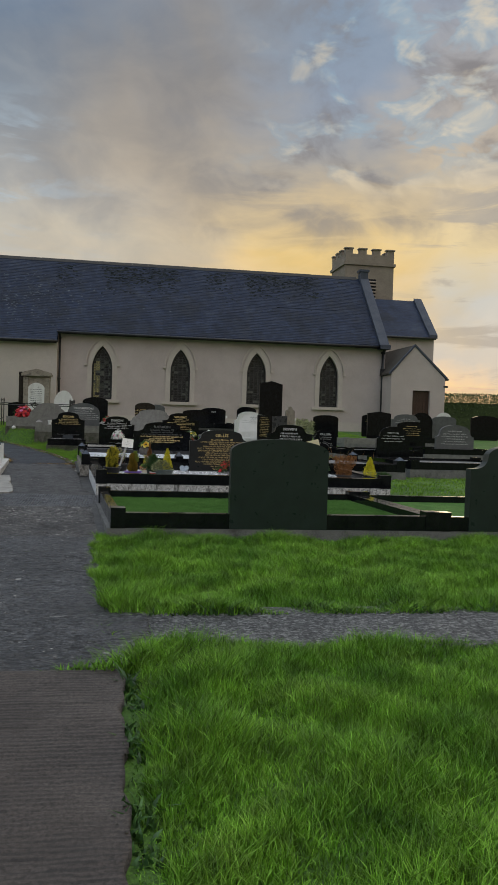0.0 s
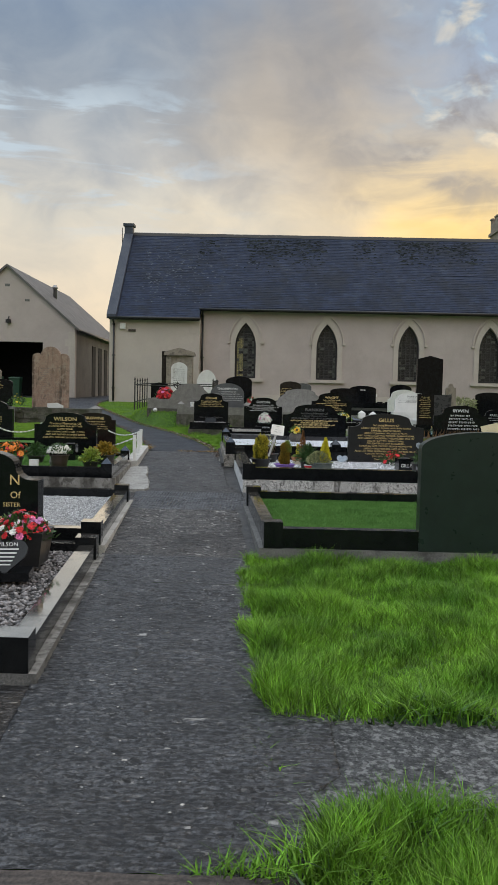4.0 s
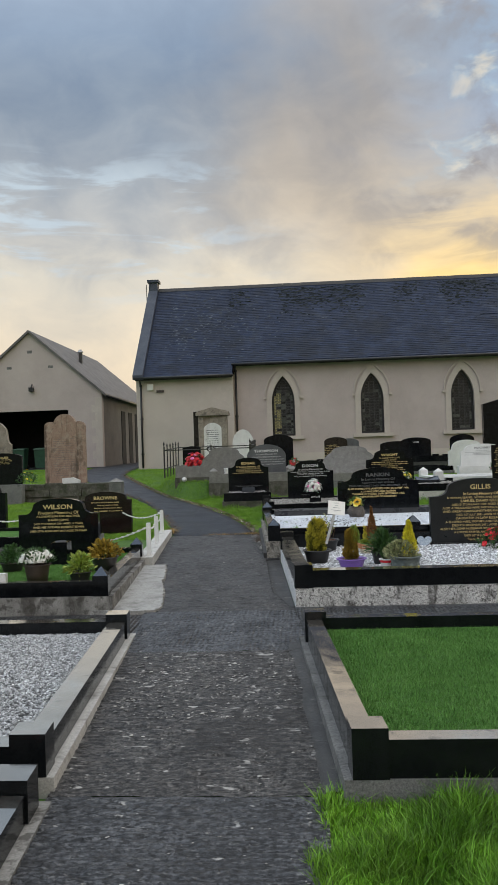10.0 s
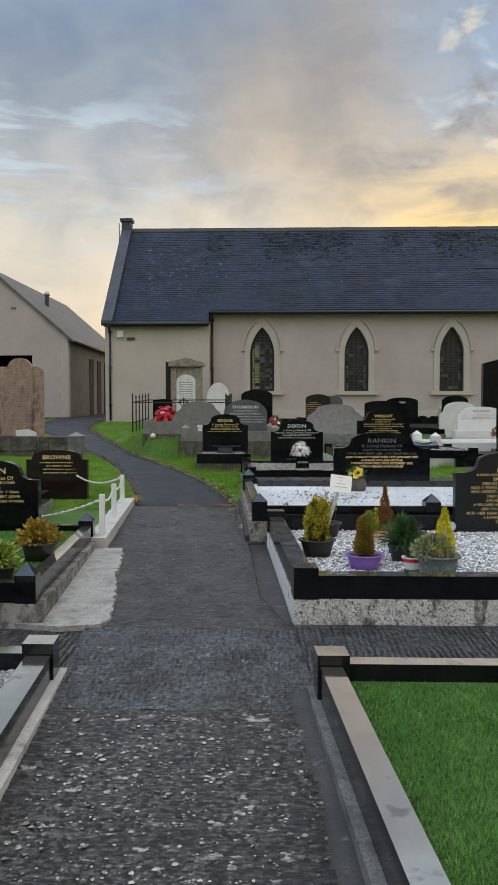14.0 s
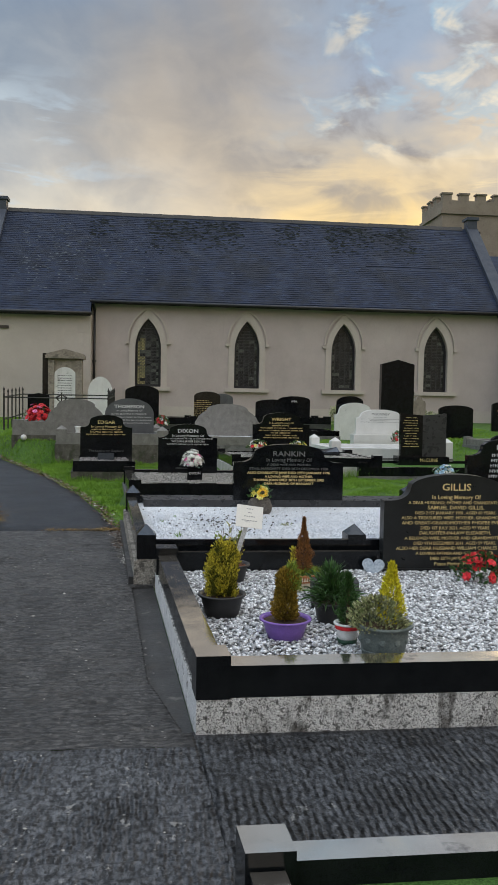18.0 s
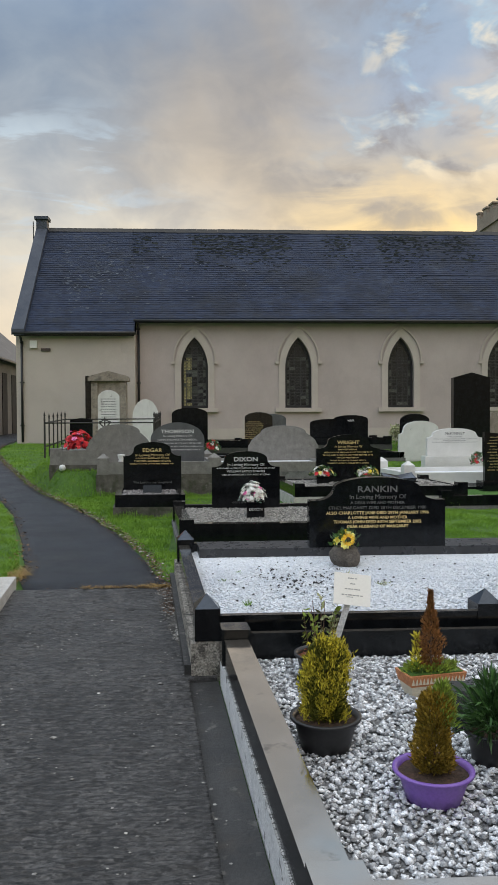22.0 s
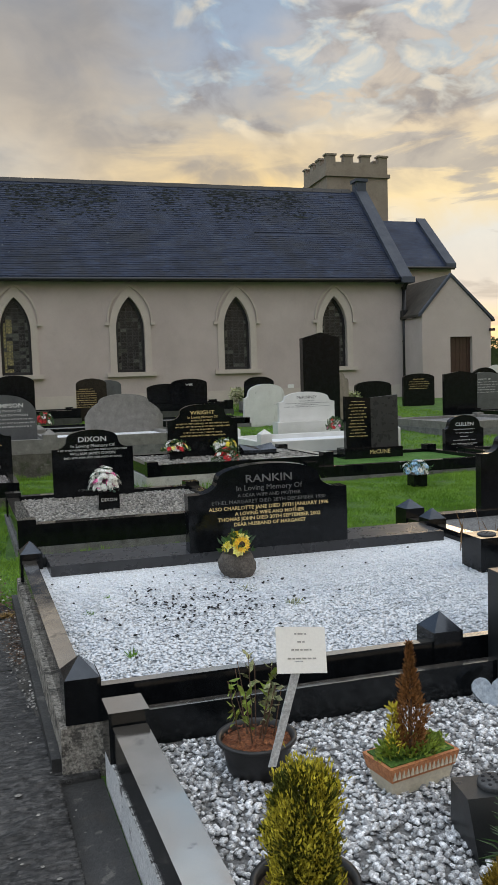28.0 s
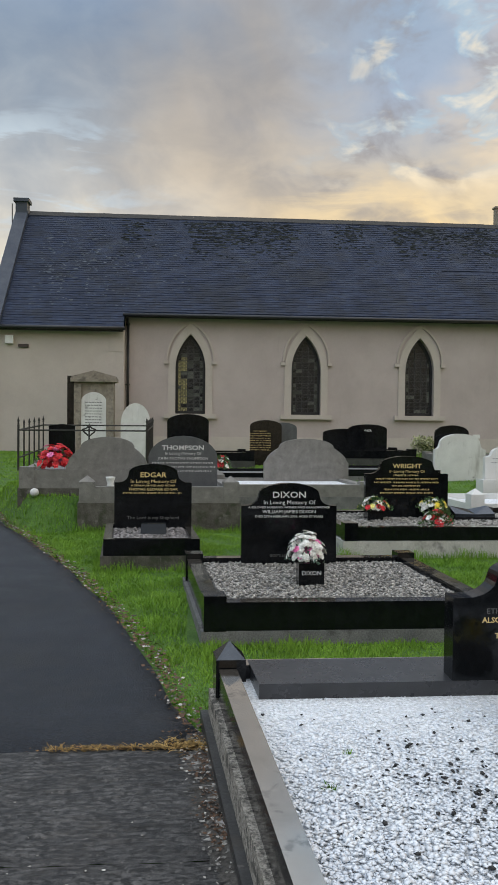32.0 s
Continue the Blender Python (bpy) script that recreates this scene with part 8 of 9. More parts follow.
plot("grave_kerb", "pale grey granite grave kerb on a rubble base", -1.90, 25.25, 27.1, 2.2, 1.27, 0.22, 0.16, 0.3, M_RUBBLE, M_GREY, "pyramid", 0.07, 0.22, M_BED, -0.05)
plot("grave_kerb", "pale grey granite grave kerb beside the grass", -2.87, 26.0, 28.2, 1.80, 1.46, 0.27, 0.16, 0.2, M_RUBBLE, M_GREY, "cap", 0.04, 0.22, M_BED, -0.05)
plot("grave_kerb", "pale grey granite grave kerb with chippings", 0.10, 27.4, 29.2, 2.6, 1.14, 0.2, 0.16, 0.1, M_GREYPLINTH, M_GREY, "cap", 0.06, 0.2, M_BEDW, -0.05)
plot("grave_kerb", "black granite grave kerb with artificial turf", 4.45, 9.026, 11.712, 3.84, 0.461, 0.172, 0.115, 0.08, M_GREYPLINTH, M_KERBTOP, "cap", 0.055, 0.165, M_TURFGRASS, -0.09, 0.472, ledge=0.046)
plot("grave_kerb", "black granite grave kerb with dry ornamental grasses", 3.62, 16.6, 19.6, 3.2, 0.70, 0.16, 0.15, 0.2, M_GREYPLINTH, M_BLACK, "pyramid", 0.09, 0.2, M_BED, -0.06)
plot("grave_kerb", "black granite grave kerb on bare chippings", 7.2, 17.2, 19.8, 3.0, 0.74, 0.16, 0.15, 0.2, M_GREYPLINTH, M_BLACK, "cap", 0.05, 0.2, M_BED, -0.06)
plot("grave_kerb", "low black granite grave kerb on the grass", 7.0, 21.6, 24.2, 2.2, 0.86, 0.16, 0.13, 0.1, M_GREYPLINTH, M_BLACK, "cap", 0.05, 0.18, M_BED, -0.06)
plot("grave_kerb", "low black granite grave kerb on the grass", 9.6, 22.4, 25.0, 2.4, 0.92, 0.16, 0.13, 0.1, M_GREYPLINTH, M_BLACK, "cap", 0.05, 0.18, M_BED, -0.06)
plot("grave_kerb", "low grey granite grave kerb on the grass", 8.6, 27.5, 30.0, 2.4, 1.06, 0.16, 0.13, 0.1, M_GREYPLINTH, M_GREY, "cap", 0.05, 0.18, M_BED, -0.06)
plot("grave_kerb", "low black granite grave kerb before the church wall", 11.4, 28.5, 31.0, 2.4, 1.12, 0.16, 0.13, 0.1, M_GREYPLINTH, M_BLACK, "cap", 0.05, 0.18, M_BED, -0.06)
plot("grave_kerb", "black granite grave kerb on a dark base before the church wall", -0.75, 35.2, 36.9, 2.1, 1.40, 0.22, 0.16, 0.2, M_DARKPLINTH, M_BLACK, "cap", 0.05, 0.22, M_BED, -0.05)
plot("grave_kerb", "black granite grave kerb on a dark base before the church wall", 2.75, 36.2, 38.0, 3.3, 1.44, 0.22, 0.16, 0.2, M_DARKPLINTH, M_BLACK, "cap", 0.05, 0.22, M_BED, -0.05)
plot("grave_kerb", "grey granite grave kerb before the church wall", 6.6, 34.6, 36.8, 3.2, 1.36, 0.22, 0.16, 0.2, M_DARKPLINTH, M_GREY, "cap", 0.05, 0.22, M_BED, -0.05)
plot("grave_kerb", "low black granite grave kerb before the church wall", -1.0, 31.2, 33.1, 3.6, 1.10, 0.15, 0.13, 0.1, M_GREYPLINTH, M_BLACK, None, 0, 0.18, M_BED, -0.06)
plot("grave_kerb", "low black granite grave kerb before the church wall", 2.8, 32.0, 34.0, 2.6, 1.14, 0.15, 0.13, 0.1, M_GREYPLINTH, M_BLACK, None, 0, 0.18, M_BED, -0.06)
headstone("dark green-black granite headstone seen from its back", 5.43, 9.016, 1.2, 1.05, 0.14, "ogee", M_GREENBLK, 0.29, None)

def far_stone(label, t_x, y, w, h, shape, mat, lines=0, lmat=None, z=None, base=None):
    s = headstone(label, t_x, y, w, h, 0.10, shape, mat, z, base)
    if lines:
        bars(s, [(0, h * 0.80 - (base[1] if base else 0) * 0 - 0.075 * k, w * (0.35 if k == 0 else 0.55 + 0.08 * (k % 3)), 0.045 if k == 0 else 0.028) for k in range(lines)], lmat or M_GOLD, -0.0008)
    return s


rng = np.random.default_rng(61)
n = 420
dg = thing("ornamental_grass", "dry straw-coloured grasses growing in a grave plot", "plant", 4.6, 17.9, 0.64)
pos = np.stack([rng.normal(0, 0.55, n), rng.normal(0, 0.25, n), np.zeros(n)], 1)
sprigs("dry_grass", pos, np.stack([rng.normal(0, 0.35, n), rng.normal(0, 0.35, n), np.full(n, 1.0)], 1), 0.38, 0.012, M_STRAW, dg, 61, 0.05)
cd = thing("memorial_card", "cream card on a stake in a grave plot", "sign", 5.05, 17.8, 0.64)
part("stake", box(-0.015, 0.015, 0, 0.006, -0.05, 0.36, 0.002), M_CLEAR, cd)
bm = box(-0.17, 0.17, -0.004, 0.0, 0.0, 0.2, 0.001)
bmesh.ops.transform(bm, matrix=pose(0, -0.01, 0.32, -10, -14, 0), verts=bm.verts)
part("card", bm, M_CARDY, cd)

# ---------------------------------------------------------------- wall monument and railed enclosure
mon = thing("wall_monument", "weathered stone monument with a pediment and an arched white tablet", "monument", -3.30, 39.0)
W2 = 0.60
bm = prism([(-W2, 0), (W2, 0), (W2, 2.28), (-W2, 2.28)], 0.0, 0.55, 0.01)
part("body", bm, M_OLDSTONE, mon)
for s in (-1, 1):
    part("pilaster", box(s * 0.49 - 0.11, s * 0.49 + 0.11, -0.08, 0.0, 0.25, 2.2, 0.015), M_OLDSTONE, mon)
part("base_course", box(-0.68, 0.68, -0.14, 0.6, -0.1, 0.26, 0.02), M_OLDSTONE, mon)
part("cornice", box(-0.70, 0.70, -0.16, 0.6, 2.26, 2.38, 0.02), M_OLDSTONE, mon)
part("pediment", prism([(-0.67, 2.38), (0.67, 2.38), (0.67, 2.43), (0, 2.61), (-0.67, 2.43)], -0.12, 0.55, 0.01), M_OLDSTONE, mon)
arc_o = [(-0.42, 0.30), (0.42, 0.30), (0.42, 1.55)] + [(0.42 * math.cos(a), 1.55 + 0.40 * math.sin(a)) for a in np.linspace(0.15, math.pi - 0.15, 12)] + [(-0.42, 1.55)]
tb = part("tablet", prism(arc_o, -0.05, 0.0, 0.01), M_OLDMARBLE, mon, "arched white marble tablet")
for k in range(9):
    bm = bmesh.new()
    x, rr = -0.26, random.Random(k)
    while x < 0.26:
        ln = rr.uniform(0.03, 0.1)
        box(x, min(x + ln, 0.26), -0.0515, -0.0495, 1.62 - 0.09 * k, 1.645 - 0.09 * k, 0, bm)
        x += ln + 0.02
    part("line_of_lettering", bm, M_DIMLET, tb)
part("side_shadow_stone", box(-0.82, -0.602, 0.05, 0.6, 0, 2.45, 0.01), M_BROWNSTONE, mon)

rail = thing("iron_railing", "black wrought-iron railing round a grave with spear heads", "railing", 0, 0, 0)
RX0, RX1, RY0, RY1 = -4.55, -1.42, 34.0, 37.4


def spear(x, y, h, parent, r=0.021):
    z = gz(y)
    bm = rod((x, y, z - 0.1), (x, y, z + h), r, None, 6)
    p = part("bar", bm, M_IRON, parent)
    bm = lathe([(0, 0), (0.03, 0.02), (0.016, 0.05), (0.034, 0.08), (0.0, 0.20)], 6)
    bmesh.ops.translate(bm, verts=bm.verts, vec=(x, y, z + h))
    part("spear_head", bm, M_IRON, p)


for k in range(6):
    spear(RX0, RY0 + (RY1 - RY0) * k / 5, 1.05 if k else 1.12, rail, 0.021 if k else 0.028)
    spear(RX1, RY0 + (RY1 - RY0) * k / 5, 1.05 if k else 1.12, rail, 0.021 if k else 0.028)
spear((RX0 + RX1) / 2 + 0.15, RY0, 0.98, rail, 0.02)
for x0, y0, x1, y1 in ((RX0, RY0, RX1, RY0), (RX0, RY0, RX0, RY1), (RX1, RY0, RX1, RY1), (RX0, RY1, RX1, RY1)):
    for dz in (0.98,) if y0 == y1 else (0.98, 0.30):
        part("rail", rod((x0, y0, gz(y0) + dz), (x1, y1, gz(y1) + dz), 0.022, None, 6), M_IRON, rail)
cxm = (RX0 + RX1) / 2 + 0.15
for s in (-1, 1):
    bm = bmesh.new()
    zz = gz(RY0) + 0.98
    pts = [(cxm, zz - 0.14), (cxm + s * 0.10, zz - 0.06), (cxm + s * 0.17, zz + 0.02), (cxm + s * 0.08, zz + 0.05), (cxm, zz + 0.12)]
    for a, b in zip(pts, pts[1:]):
        rod((a[0], RY0, a[1]), (b[0], RY0, b[1]), 0.02, bm, 6)
    part("scroll", bm, M_IRON, rail)
headstone("dark granite headstone inside the iron railing", -3.9, 36.6, 0.72, 1.05, 0.1, "peak", M_BLACK)

# ---------------------------------------------------------------- left of the path
slab = thing("kerb_slab", "pale worn concrete slab beside the path", "slab", 0, 0, 0)
v = [(-1.72, 12.9), (-1.3, 12.80), (-1.02, 12.86), (-1.00, 13.1), (-1.07, 13.6), (-1.13, 13.95), (-1.22, 14.4), (-1.28, 15.0), (-1.36, 15.45), (-1.97, 15.40), (-1.86, 14.2)]
rr = random.Random(14)
edge_y = np.linspace(12.88, 15.42, 46)
v = [(-1.72, 12.9), (-1.3, 12.82)] + [(float(np.interp(y, [q[1] for q in v[2:9]], [q[0] for q in v[2:9]])) + rr.uniform(-0.022, 0.022), float(y)) for y in edge_y] + v[9:]
bm = bmesh.new()
lo = [bm.verts.new((x, y, gz(y) - 0.05)) for x, y in v]
hi = [bm.verts.new((x, y, gz(y) + 0.03)) for x, y in v]
bm.faces.new(lo[::-1]), bm.faces.new(hi)
for i in range(len(v)):
    j = (i + 1) % len(v)
    bm.faces.new((lo[i], lo[j], hi[j], hi[i]))
part("concrete", bevel(bm, 0.012, 1), M_SLABCONC, slab)
edge = thing("concrete_edging", "pale concrete edging block carrying white posts", "kerb", 0, 0, 0)
hx = lambda y: xl(y) - 0.44
bm = hexa([(hx(15.45), 15.45, gz(15.45) - 0.05), (hx(15.45) + 0.2, 15.45, gz(15.45) - 0.05), (hx(18.4) + 0.2, 18.4, gz(18.4) - 0.05), (hx(18.4), 18.4, gz(18.4) - 0.05)], [(hx(15.45), 15.45, gz(15.45) + 0.12), (hx(15.45) + 0.2, 15.45, gz(15.45) + 0.12), (hx(18.4) + 0.2, 18.4, gz(18.4) + 0.10), (hx(18.4), 18.4, gz(18.4) + 0.10)], None, 0.012)
part("block", bm, M_WHITECONC, edge)


def chain(parent, a, b, sag, n=22):
    a, b = Vector(a), Vector(b)
    me_ = ob_mesh("link", lathe([(0.012, -0.020), (0.015, 0.0), (0.012, 0.020), (0.008, 0.020), (0.007, 0), (0.008, -0.020), (0.012, -0.020)], 8), M_WHITEPAINT, True)
    for k in range(n):
        t_ = (k + 0.5) / n
        p = a.lerp(b, t_) - Vector((0, 0, sag * 4 * t_ * (1 - t_)))
        shared("link", me_, parent, Matrix.Translation(p) @ (b - a).to_track_quat("Z", "Y").to_matrix().to_4x4() @ Matrix.Rotation(radians(90 * (k % 2)), 4, "Z") @ Matrix.Diagonal((1.0, 0.55, 1.15, 1)))


fence = thing("chain_fence", "white painted posts linked by a white chain", "fence", 0, 0, 0)
for i, (fx, fy, fh) in enumerate(((-1.605, 15.62, 0.43), (-1.72, 16.80, 0.39), (-1.88, 18.15, 0.34))):
    zb = gz(fy) + 0.11
    part("post", box(fx - 0.026, fx + 0.026, fy - 0.026, fy + 0.026, zb - 0.02, zb + fh, 0.006), M_WHITEPAINT, fence)
for i, (fx, fy) in enumerate(((-4.62, 17.6), (-3.95, 18.4))):
    part("post", box(fx - 0.03, fx + 0.03, fy - 0.03, fy + 0.03, gz(fy) - 0.05, gz(fy) + 0.52, 0.006), M_WHITEPAINT, fence)
chain(fence, (-1.88, 18.15, 0.87), (-2.70, 18.95, 0.82), 0.10)
chain(fence, (-1.605, 15.62, 0.88), (-1.72, 16.80, 0.88), 0.09, 20)
chain(fence, (-1.72, 16.80, 0.88), (-1.88, 18.15, 0.87), 0.09, 20)
chain(fence, (-1.605, 15.62, 0.86), (-2.45, 16.1, 0.60), 0.03, 20)
chain(fence, (-4.62, 17.6, gz(17.6) + 0.48), (-3.95, 18.4, gz(18.4) + 0.46), 0.12)
chain(fence, (-3.95, 18.4, gz(18.4) + 0.46), (-2.95, 18.0, gz(18.0) + 0.2), 0.08)
chain(fence, (-5.6, 17.4, gz(17.4) + 0.4), (-4.62, 17.6, gz(17.6) + 0.48), 0.1)

LZ = 0.54
t = bouquet("white chrysanthemums in a brown plastic pot", -2.28, 13.25, LZ, 0.17, 0.34, [M_WHITEF], 71, 200, 0.036, None, 0.17, M_LEAF, z_low=0.20)
tp2 = pot(t, 0.13, 0.19, M_POTBROWN, 0.75, 0.01, "pot")
bouquet("orange begonias with green leaves beside a white ornament", -2.92, 13.2, LZ, 0.23, 0.38, [M_ORANGE, M_ORANGE, M_ORANGE, M_RED], 72, 60, 0.045, "pot", 0.15)
round_plant("bronze and green leaved plant in a dark pot", -1.83, 13.2, LZ, 0.11, 0.11, 0.33, 0.15, M_LEAFLIME, M_POTBLACK, 73, 420, 0.06, 0.026)
round_plant("rust-tinged hydrangea in a dark green pot", -1.78, 14.0, LZ, 0.145, 0.15, 0.38, 0.19, M_CONIFER_B, M_POTBLACK, 74, 560, 0.055, 0.028)
round_plant("low dark green bush in a pot", -2.85, 14.1, LZ, 0.13, 0.1, 0.33, 0.2, M_LEAF, M_POTBLACK, 75, 700, 0.045, 0.018)
orn = thing("stone_ornament", "small grey round stone ornament on the turf", "ornament", -2.42, 13.55, LZ)
part("disc", lathe([(0, 0), (0.07, 0.0), (0.085, 0.06), (0.07, 0.13), (0, 0.15)], 16, None, 0, 0, 0.5), M_GREY, orn, "", True)
vase_block("black granite vase on a stepped foot", -2.45, 14.6, LZ, 0.20, 0.26, 0.18, "", 0)
wo = thing("memorial_ornament", "small white ornament on the turf", "ornament", -2.58, 13.05, LZ)
part("book", box(-0.06, 0.06, -0.03, 0.03, 0, 0.13, 0.01), M_MARBLE, wo)
pf = bouquet("red, pink and white begonias in a black planter", -1.27, 8.18, 0.35, 0.21, 0.34, [M_RED, M_PINK, M_LILAC, M_RED, M_RED, M_WHITEF], 76, 120, 0.032, None, 0.18, M_LEAF, z_low=0.12)
part("planter", hexa([(-0.16, -0.13, -0.06), (0.16, -0.13, -0.06), (0.16, 0.13, -0.06), (-0.16, 0.13, -0.06)], [(-0.20, -0.17, 0.2), (0.20, -0.17, 0.2), (0.20, 0.17, 0.2), (-0.20, 0.17, 0.2)], None, 0.01), M_POTBLACK, pf)
hpl = thing("heart_plaque", "black granite heart plaque with white lettering on a base", "memorial plaque", -1.24, 7.68, 0.285, 8)
bm = prism(heart_outline(0.30), 0, 0.03, 0.005)
bmesh.ops.transform(bm, matrix=pose(0, 0.02, 0.165, -26, 0, 0), verts=bm.verts)
part("heart", bm, M_HONED, hpl)
part("base", box(-0.13, 0.17, -0.06, 0.17, -0.01, 0.05, 0.006), M_BLACK, hpl)
ws = words("WILSON", 0.042, M_SILVER, hpl, 0, 0, 0)
ws.matrix_basis = pose(0, 0.0185, 0.165, -26, 0, 0) @ pose(0, -0.0035, 0.06)
for k in range(5):
    bm = box(-0.085 + 0.012 * k, 0.085 - 0.012 * k, -0.0015, 0, 0.035 - 0.028 * k, 0.045 - 0.028 * k)
    bmesh.ops.transform(bm, matrix=pose(0, 0.018, 0.165, -26, 0, 0), verts=bm.verts)
    part("line_of_lettering", bm, M_SILVER, hpl)
# wall and plots further left
low = thing("low_wall", "low rough stone boundary wall", "wall", 0, 0, 0)
part("core", box(-11.0, -4.40, 25.66, 25.9, 0.5, 1.08), M_RUBBLE, low)
rr = random.Random(5)
for k, (za, zb) in enumerate(((0.55, 0.80), (0.81, 1.00), (1.01, 1.14))):
    xx = -11.0 + 0.1 * k
    while xx < -4.55:
        wd = rr.uniform(0.22, 0.62)
        bm = box(xx, min(xx + wd, -4.40), 25.59 + rr.uniform(0, 0.05), 25.92, za, zb + rr.uniform(-0.03, 0.02), 0.03)
        for v in bm.verts:
            v.co += Vector([0.018 * noise.noise(v.co * 6 + Vector((0, 0, q * 9))) for q in range(3)])
        part("stone", bm, M_RUBBLE, low)
        xx += wd + 0.015
pier = part("end_pier", box(-4.55, -4.24, 25.56, 25.94, 0.5, 1.14, 0.015), M_GREYPLINTH, low, "grey pier with a pointed cap")
bm = bmesh.new()
cs = [bm.verts.new(q) for q in ((-4.57, 25.54, 1.14), (-4.22, 25.54, 1.14), (-4.22, 25.96, 1.14), (-4.57, 25.96, 1.14))]
tp = bm.verts.new((-4.395, 25.75, 1.24))
bm.faces.new(cs[::-1])
for q in range(4):
    bm.faces.new((cs[q], cs[(q + 1) % 4], tp))
part("pier_cap", bm, M_GREY, pier)
wp = thing("memorial_tablet", "broken white marble tablet at the foot of the sandstone headstone", "memorial plaque", -5.75, 26.30, 0.98)
part("tablet", prism([(-0.24, 0), (0.24, 0), (0.24, 0.22), (0.05, 0.30), (-0.24, 0.28)], 0.0, 0.08, 0.01), M_OLDMARBLE, wp)
plot("grave_kerb", "black granite grave kerb with pale chippings", -5.0, 16.7, 18.4, 2.2, 0.66, 0.14, 0.12, 0.1, M_GREYPLINTH, M_BLACK, None, 0, 0.18, M_TURFGRASS, -0.05)
plot("grave_kerb", "pale chippings in a low black kerb", -7.4, 8.98, 11.56, 3.5, 0.42, 0.16, 0.15, 0.1, M_WHITECONC, M_KERBTOP, "cap", 0.06, 0.2, M_BEDW, -0.10)
bouquet("yellow daffodils and heather on the wall", -6.75, 25.75, 1.16, 0.25, 0.35, [M_YELLOW, M_WHITEF], 77, 10, 0.04)
bush = thing("flower_trough", "dry brown plants in a small stone trough", "planter", -7.0, 25.3, 1.1)
part("trough", box(-0.3, 0.3, -0.12, 0.12, -0.45, 0.06, 0.02), M_GREYPLINTH, bush)
sb = thing("rubble_plinth", "rubble plinth under the sandstone headstone", "plinth", -5.98, 26.6, 0)
part("plinth", box(-0.6, 0.6, -0.22, 0.34, 0.5, 1.0, 0.03), M_OLDSTONE, sb)
ub = thing("stone_step", "stone step under a black headstone", "step", -7.52, 26.0, 0)
part("step", box(-0.55, 0.55, -0.25, 0.28, 0.5, 1.14, 0.02), M_GREYPLINTH, ub)

# ---------------------------------------------------------------- far side, right
far_stone("black granite headstone with gold lettering", 12.6, 36.5, 1.15, 1.05, "camber", M_BLACK, 5)
far_stone("dark grey granite headstone with pale lettering", 12.9, 33.0, 1.3, 1.15, "step", M_MIDGREY, 6, M_SILVER)
far_stone("black granite headstone with gold lettering", 10.9, 27.0, 1.05, 1.0, "camber", M_BLACK, 5)
far_stone("black granite headstone seen edge on", 11.2, 31.5, 1.0, 1.25, "peak", M_BLACK)
far_stone("grey granite headstone with pale lettering", 10.6, 22.6, 1.2, 1.05, "shoulder", M_MIDGREY, 6, M_SILVER)
far_stone("black granite headstone with a rounded head", 14.8, 36.0, 1.1, 1.2, "round", M_BLACK)
far_stone("dark grey granite headstone", 16.2, 36.6, 1.2, 1.05, "camber", M_MIDGREY)
far_stone("black granite headstone with a cambered head", 18.0, 36.0, 1.4, 1.15, "camber", M_BLACK)
far_stone("white marble headstone with a rounded head", 17.2, 39.0, 0.9, 1.2, "round", M_MARBLE)
far_stone("black granite headstone with pale lettering", 8.1, 21.0, 0.95, 1.0, "shoulder", M_BLACK, 4, M_SILVER)
bouquet("yellow flowers in a pot before a headstone", 10.3, 26.4, None, 0.2, 0.5, [M_YELLOW], 81, 14, 0.05, "pot", 0.2, M_LEAFLIME)


def leafy(name, label, category, x0, x1, y0, y1, z1, n, leaf, mat, seed, lump=0.25):
    rng = np.random.default_rng(seed)
    t = thing(name, label, category, (x0 + x1) / 2, (y0 + y1) / 2)
    x, y = rng.uniform(x0, x1, n), rng.uniform(y0, y1, n)
    hgt = z1 * (1 + lump * 0.5 * np.sin(x * 1.3) * np.sin(y * 1.7 + x * 0.4) + lump * 0.3 * np.sin(x * 4.1))
    z = hgt * np.sqrt(rng.uniform(0.0, 1, n))
    pos = np.stack([x - (x0 + x1) / 2, y - (y0 + y1) / 2, z], 1)
    out = rng.normal(size=(n, 3)) + np.array([0, -0.4, 0.5])
    sprigs("leaves", pos, out, leaf, leaf * 0.45, mat, t, seed)
    part("branch_core", box(x0 - (x0 + x1) / 2 + 0.3, x1 - (x0 + x1) / 2 - 0.3, y0 - (y0 + y1) / 2 + 0.3, y1 - (y0 + y1) / 2 - 0.3, -0.3, z1 * 0.75, 0.2), M_HEDGE, t)
    return t


leafy("hedge", "dark green field hedge along the boundary", "hedge", 17.8, 70.0, 60.5, 62.5, 2.9, 40000, 0.18, M_HEDGE, 91, 0.03)
leafy("hedge", "dark green field hedge behind the hall", "hedge", -70.0, -28.0, 61.0, 63.0, 2.3, 9000, 0.3, M_HEDGE, 92)
leafy("shrub", "small yellow-green shrub against the church wall", "shrub", 6.3, 7.5, 37.0, 37.8, 0.65, 900, 0.12, M_LEAFPALE, 93)
leafy("shrub", "small yellow-green shrub behind headstones", "shrub", 8.0, 8.7, 32.4, 32.9, 0.8, 500, 0.12, M_LEAFPALE, 94)

# ---------------------------------------------------------------- mown grass, fallen leaves
def lawn_left(x, y):
    return (x < tar_l(y) - 0.04)


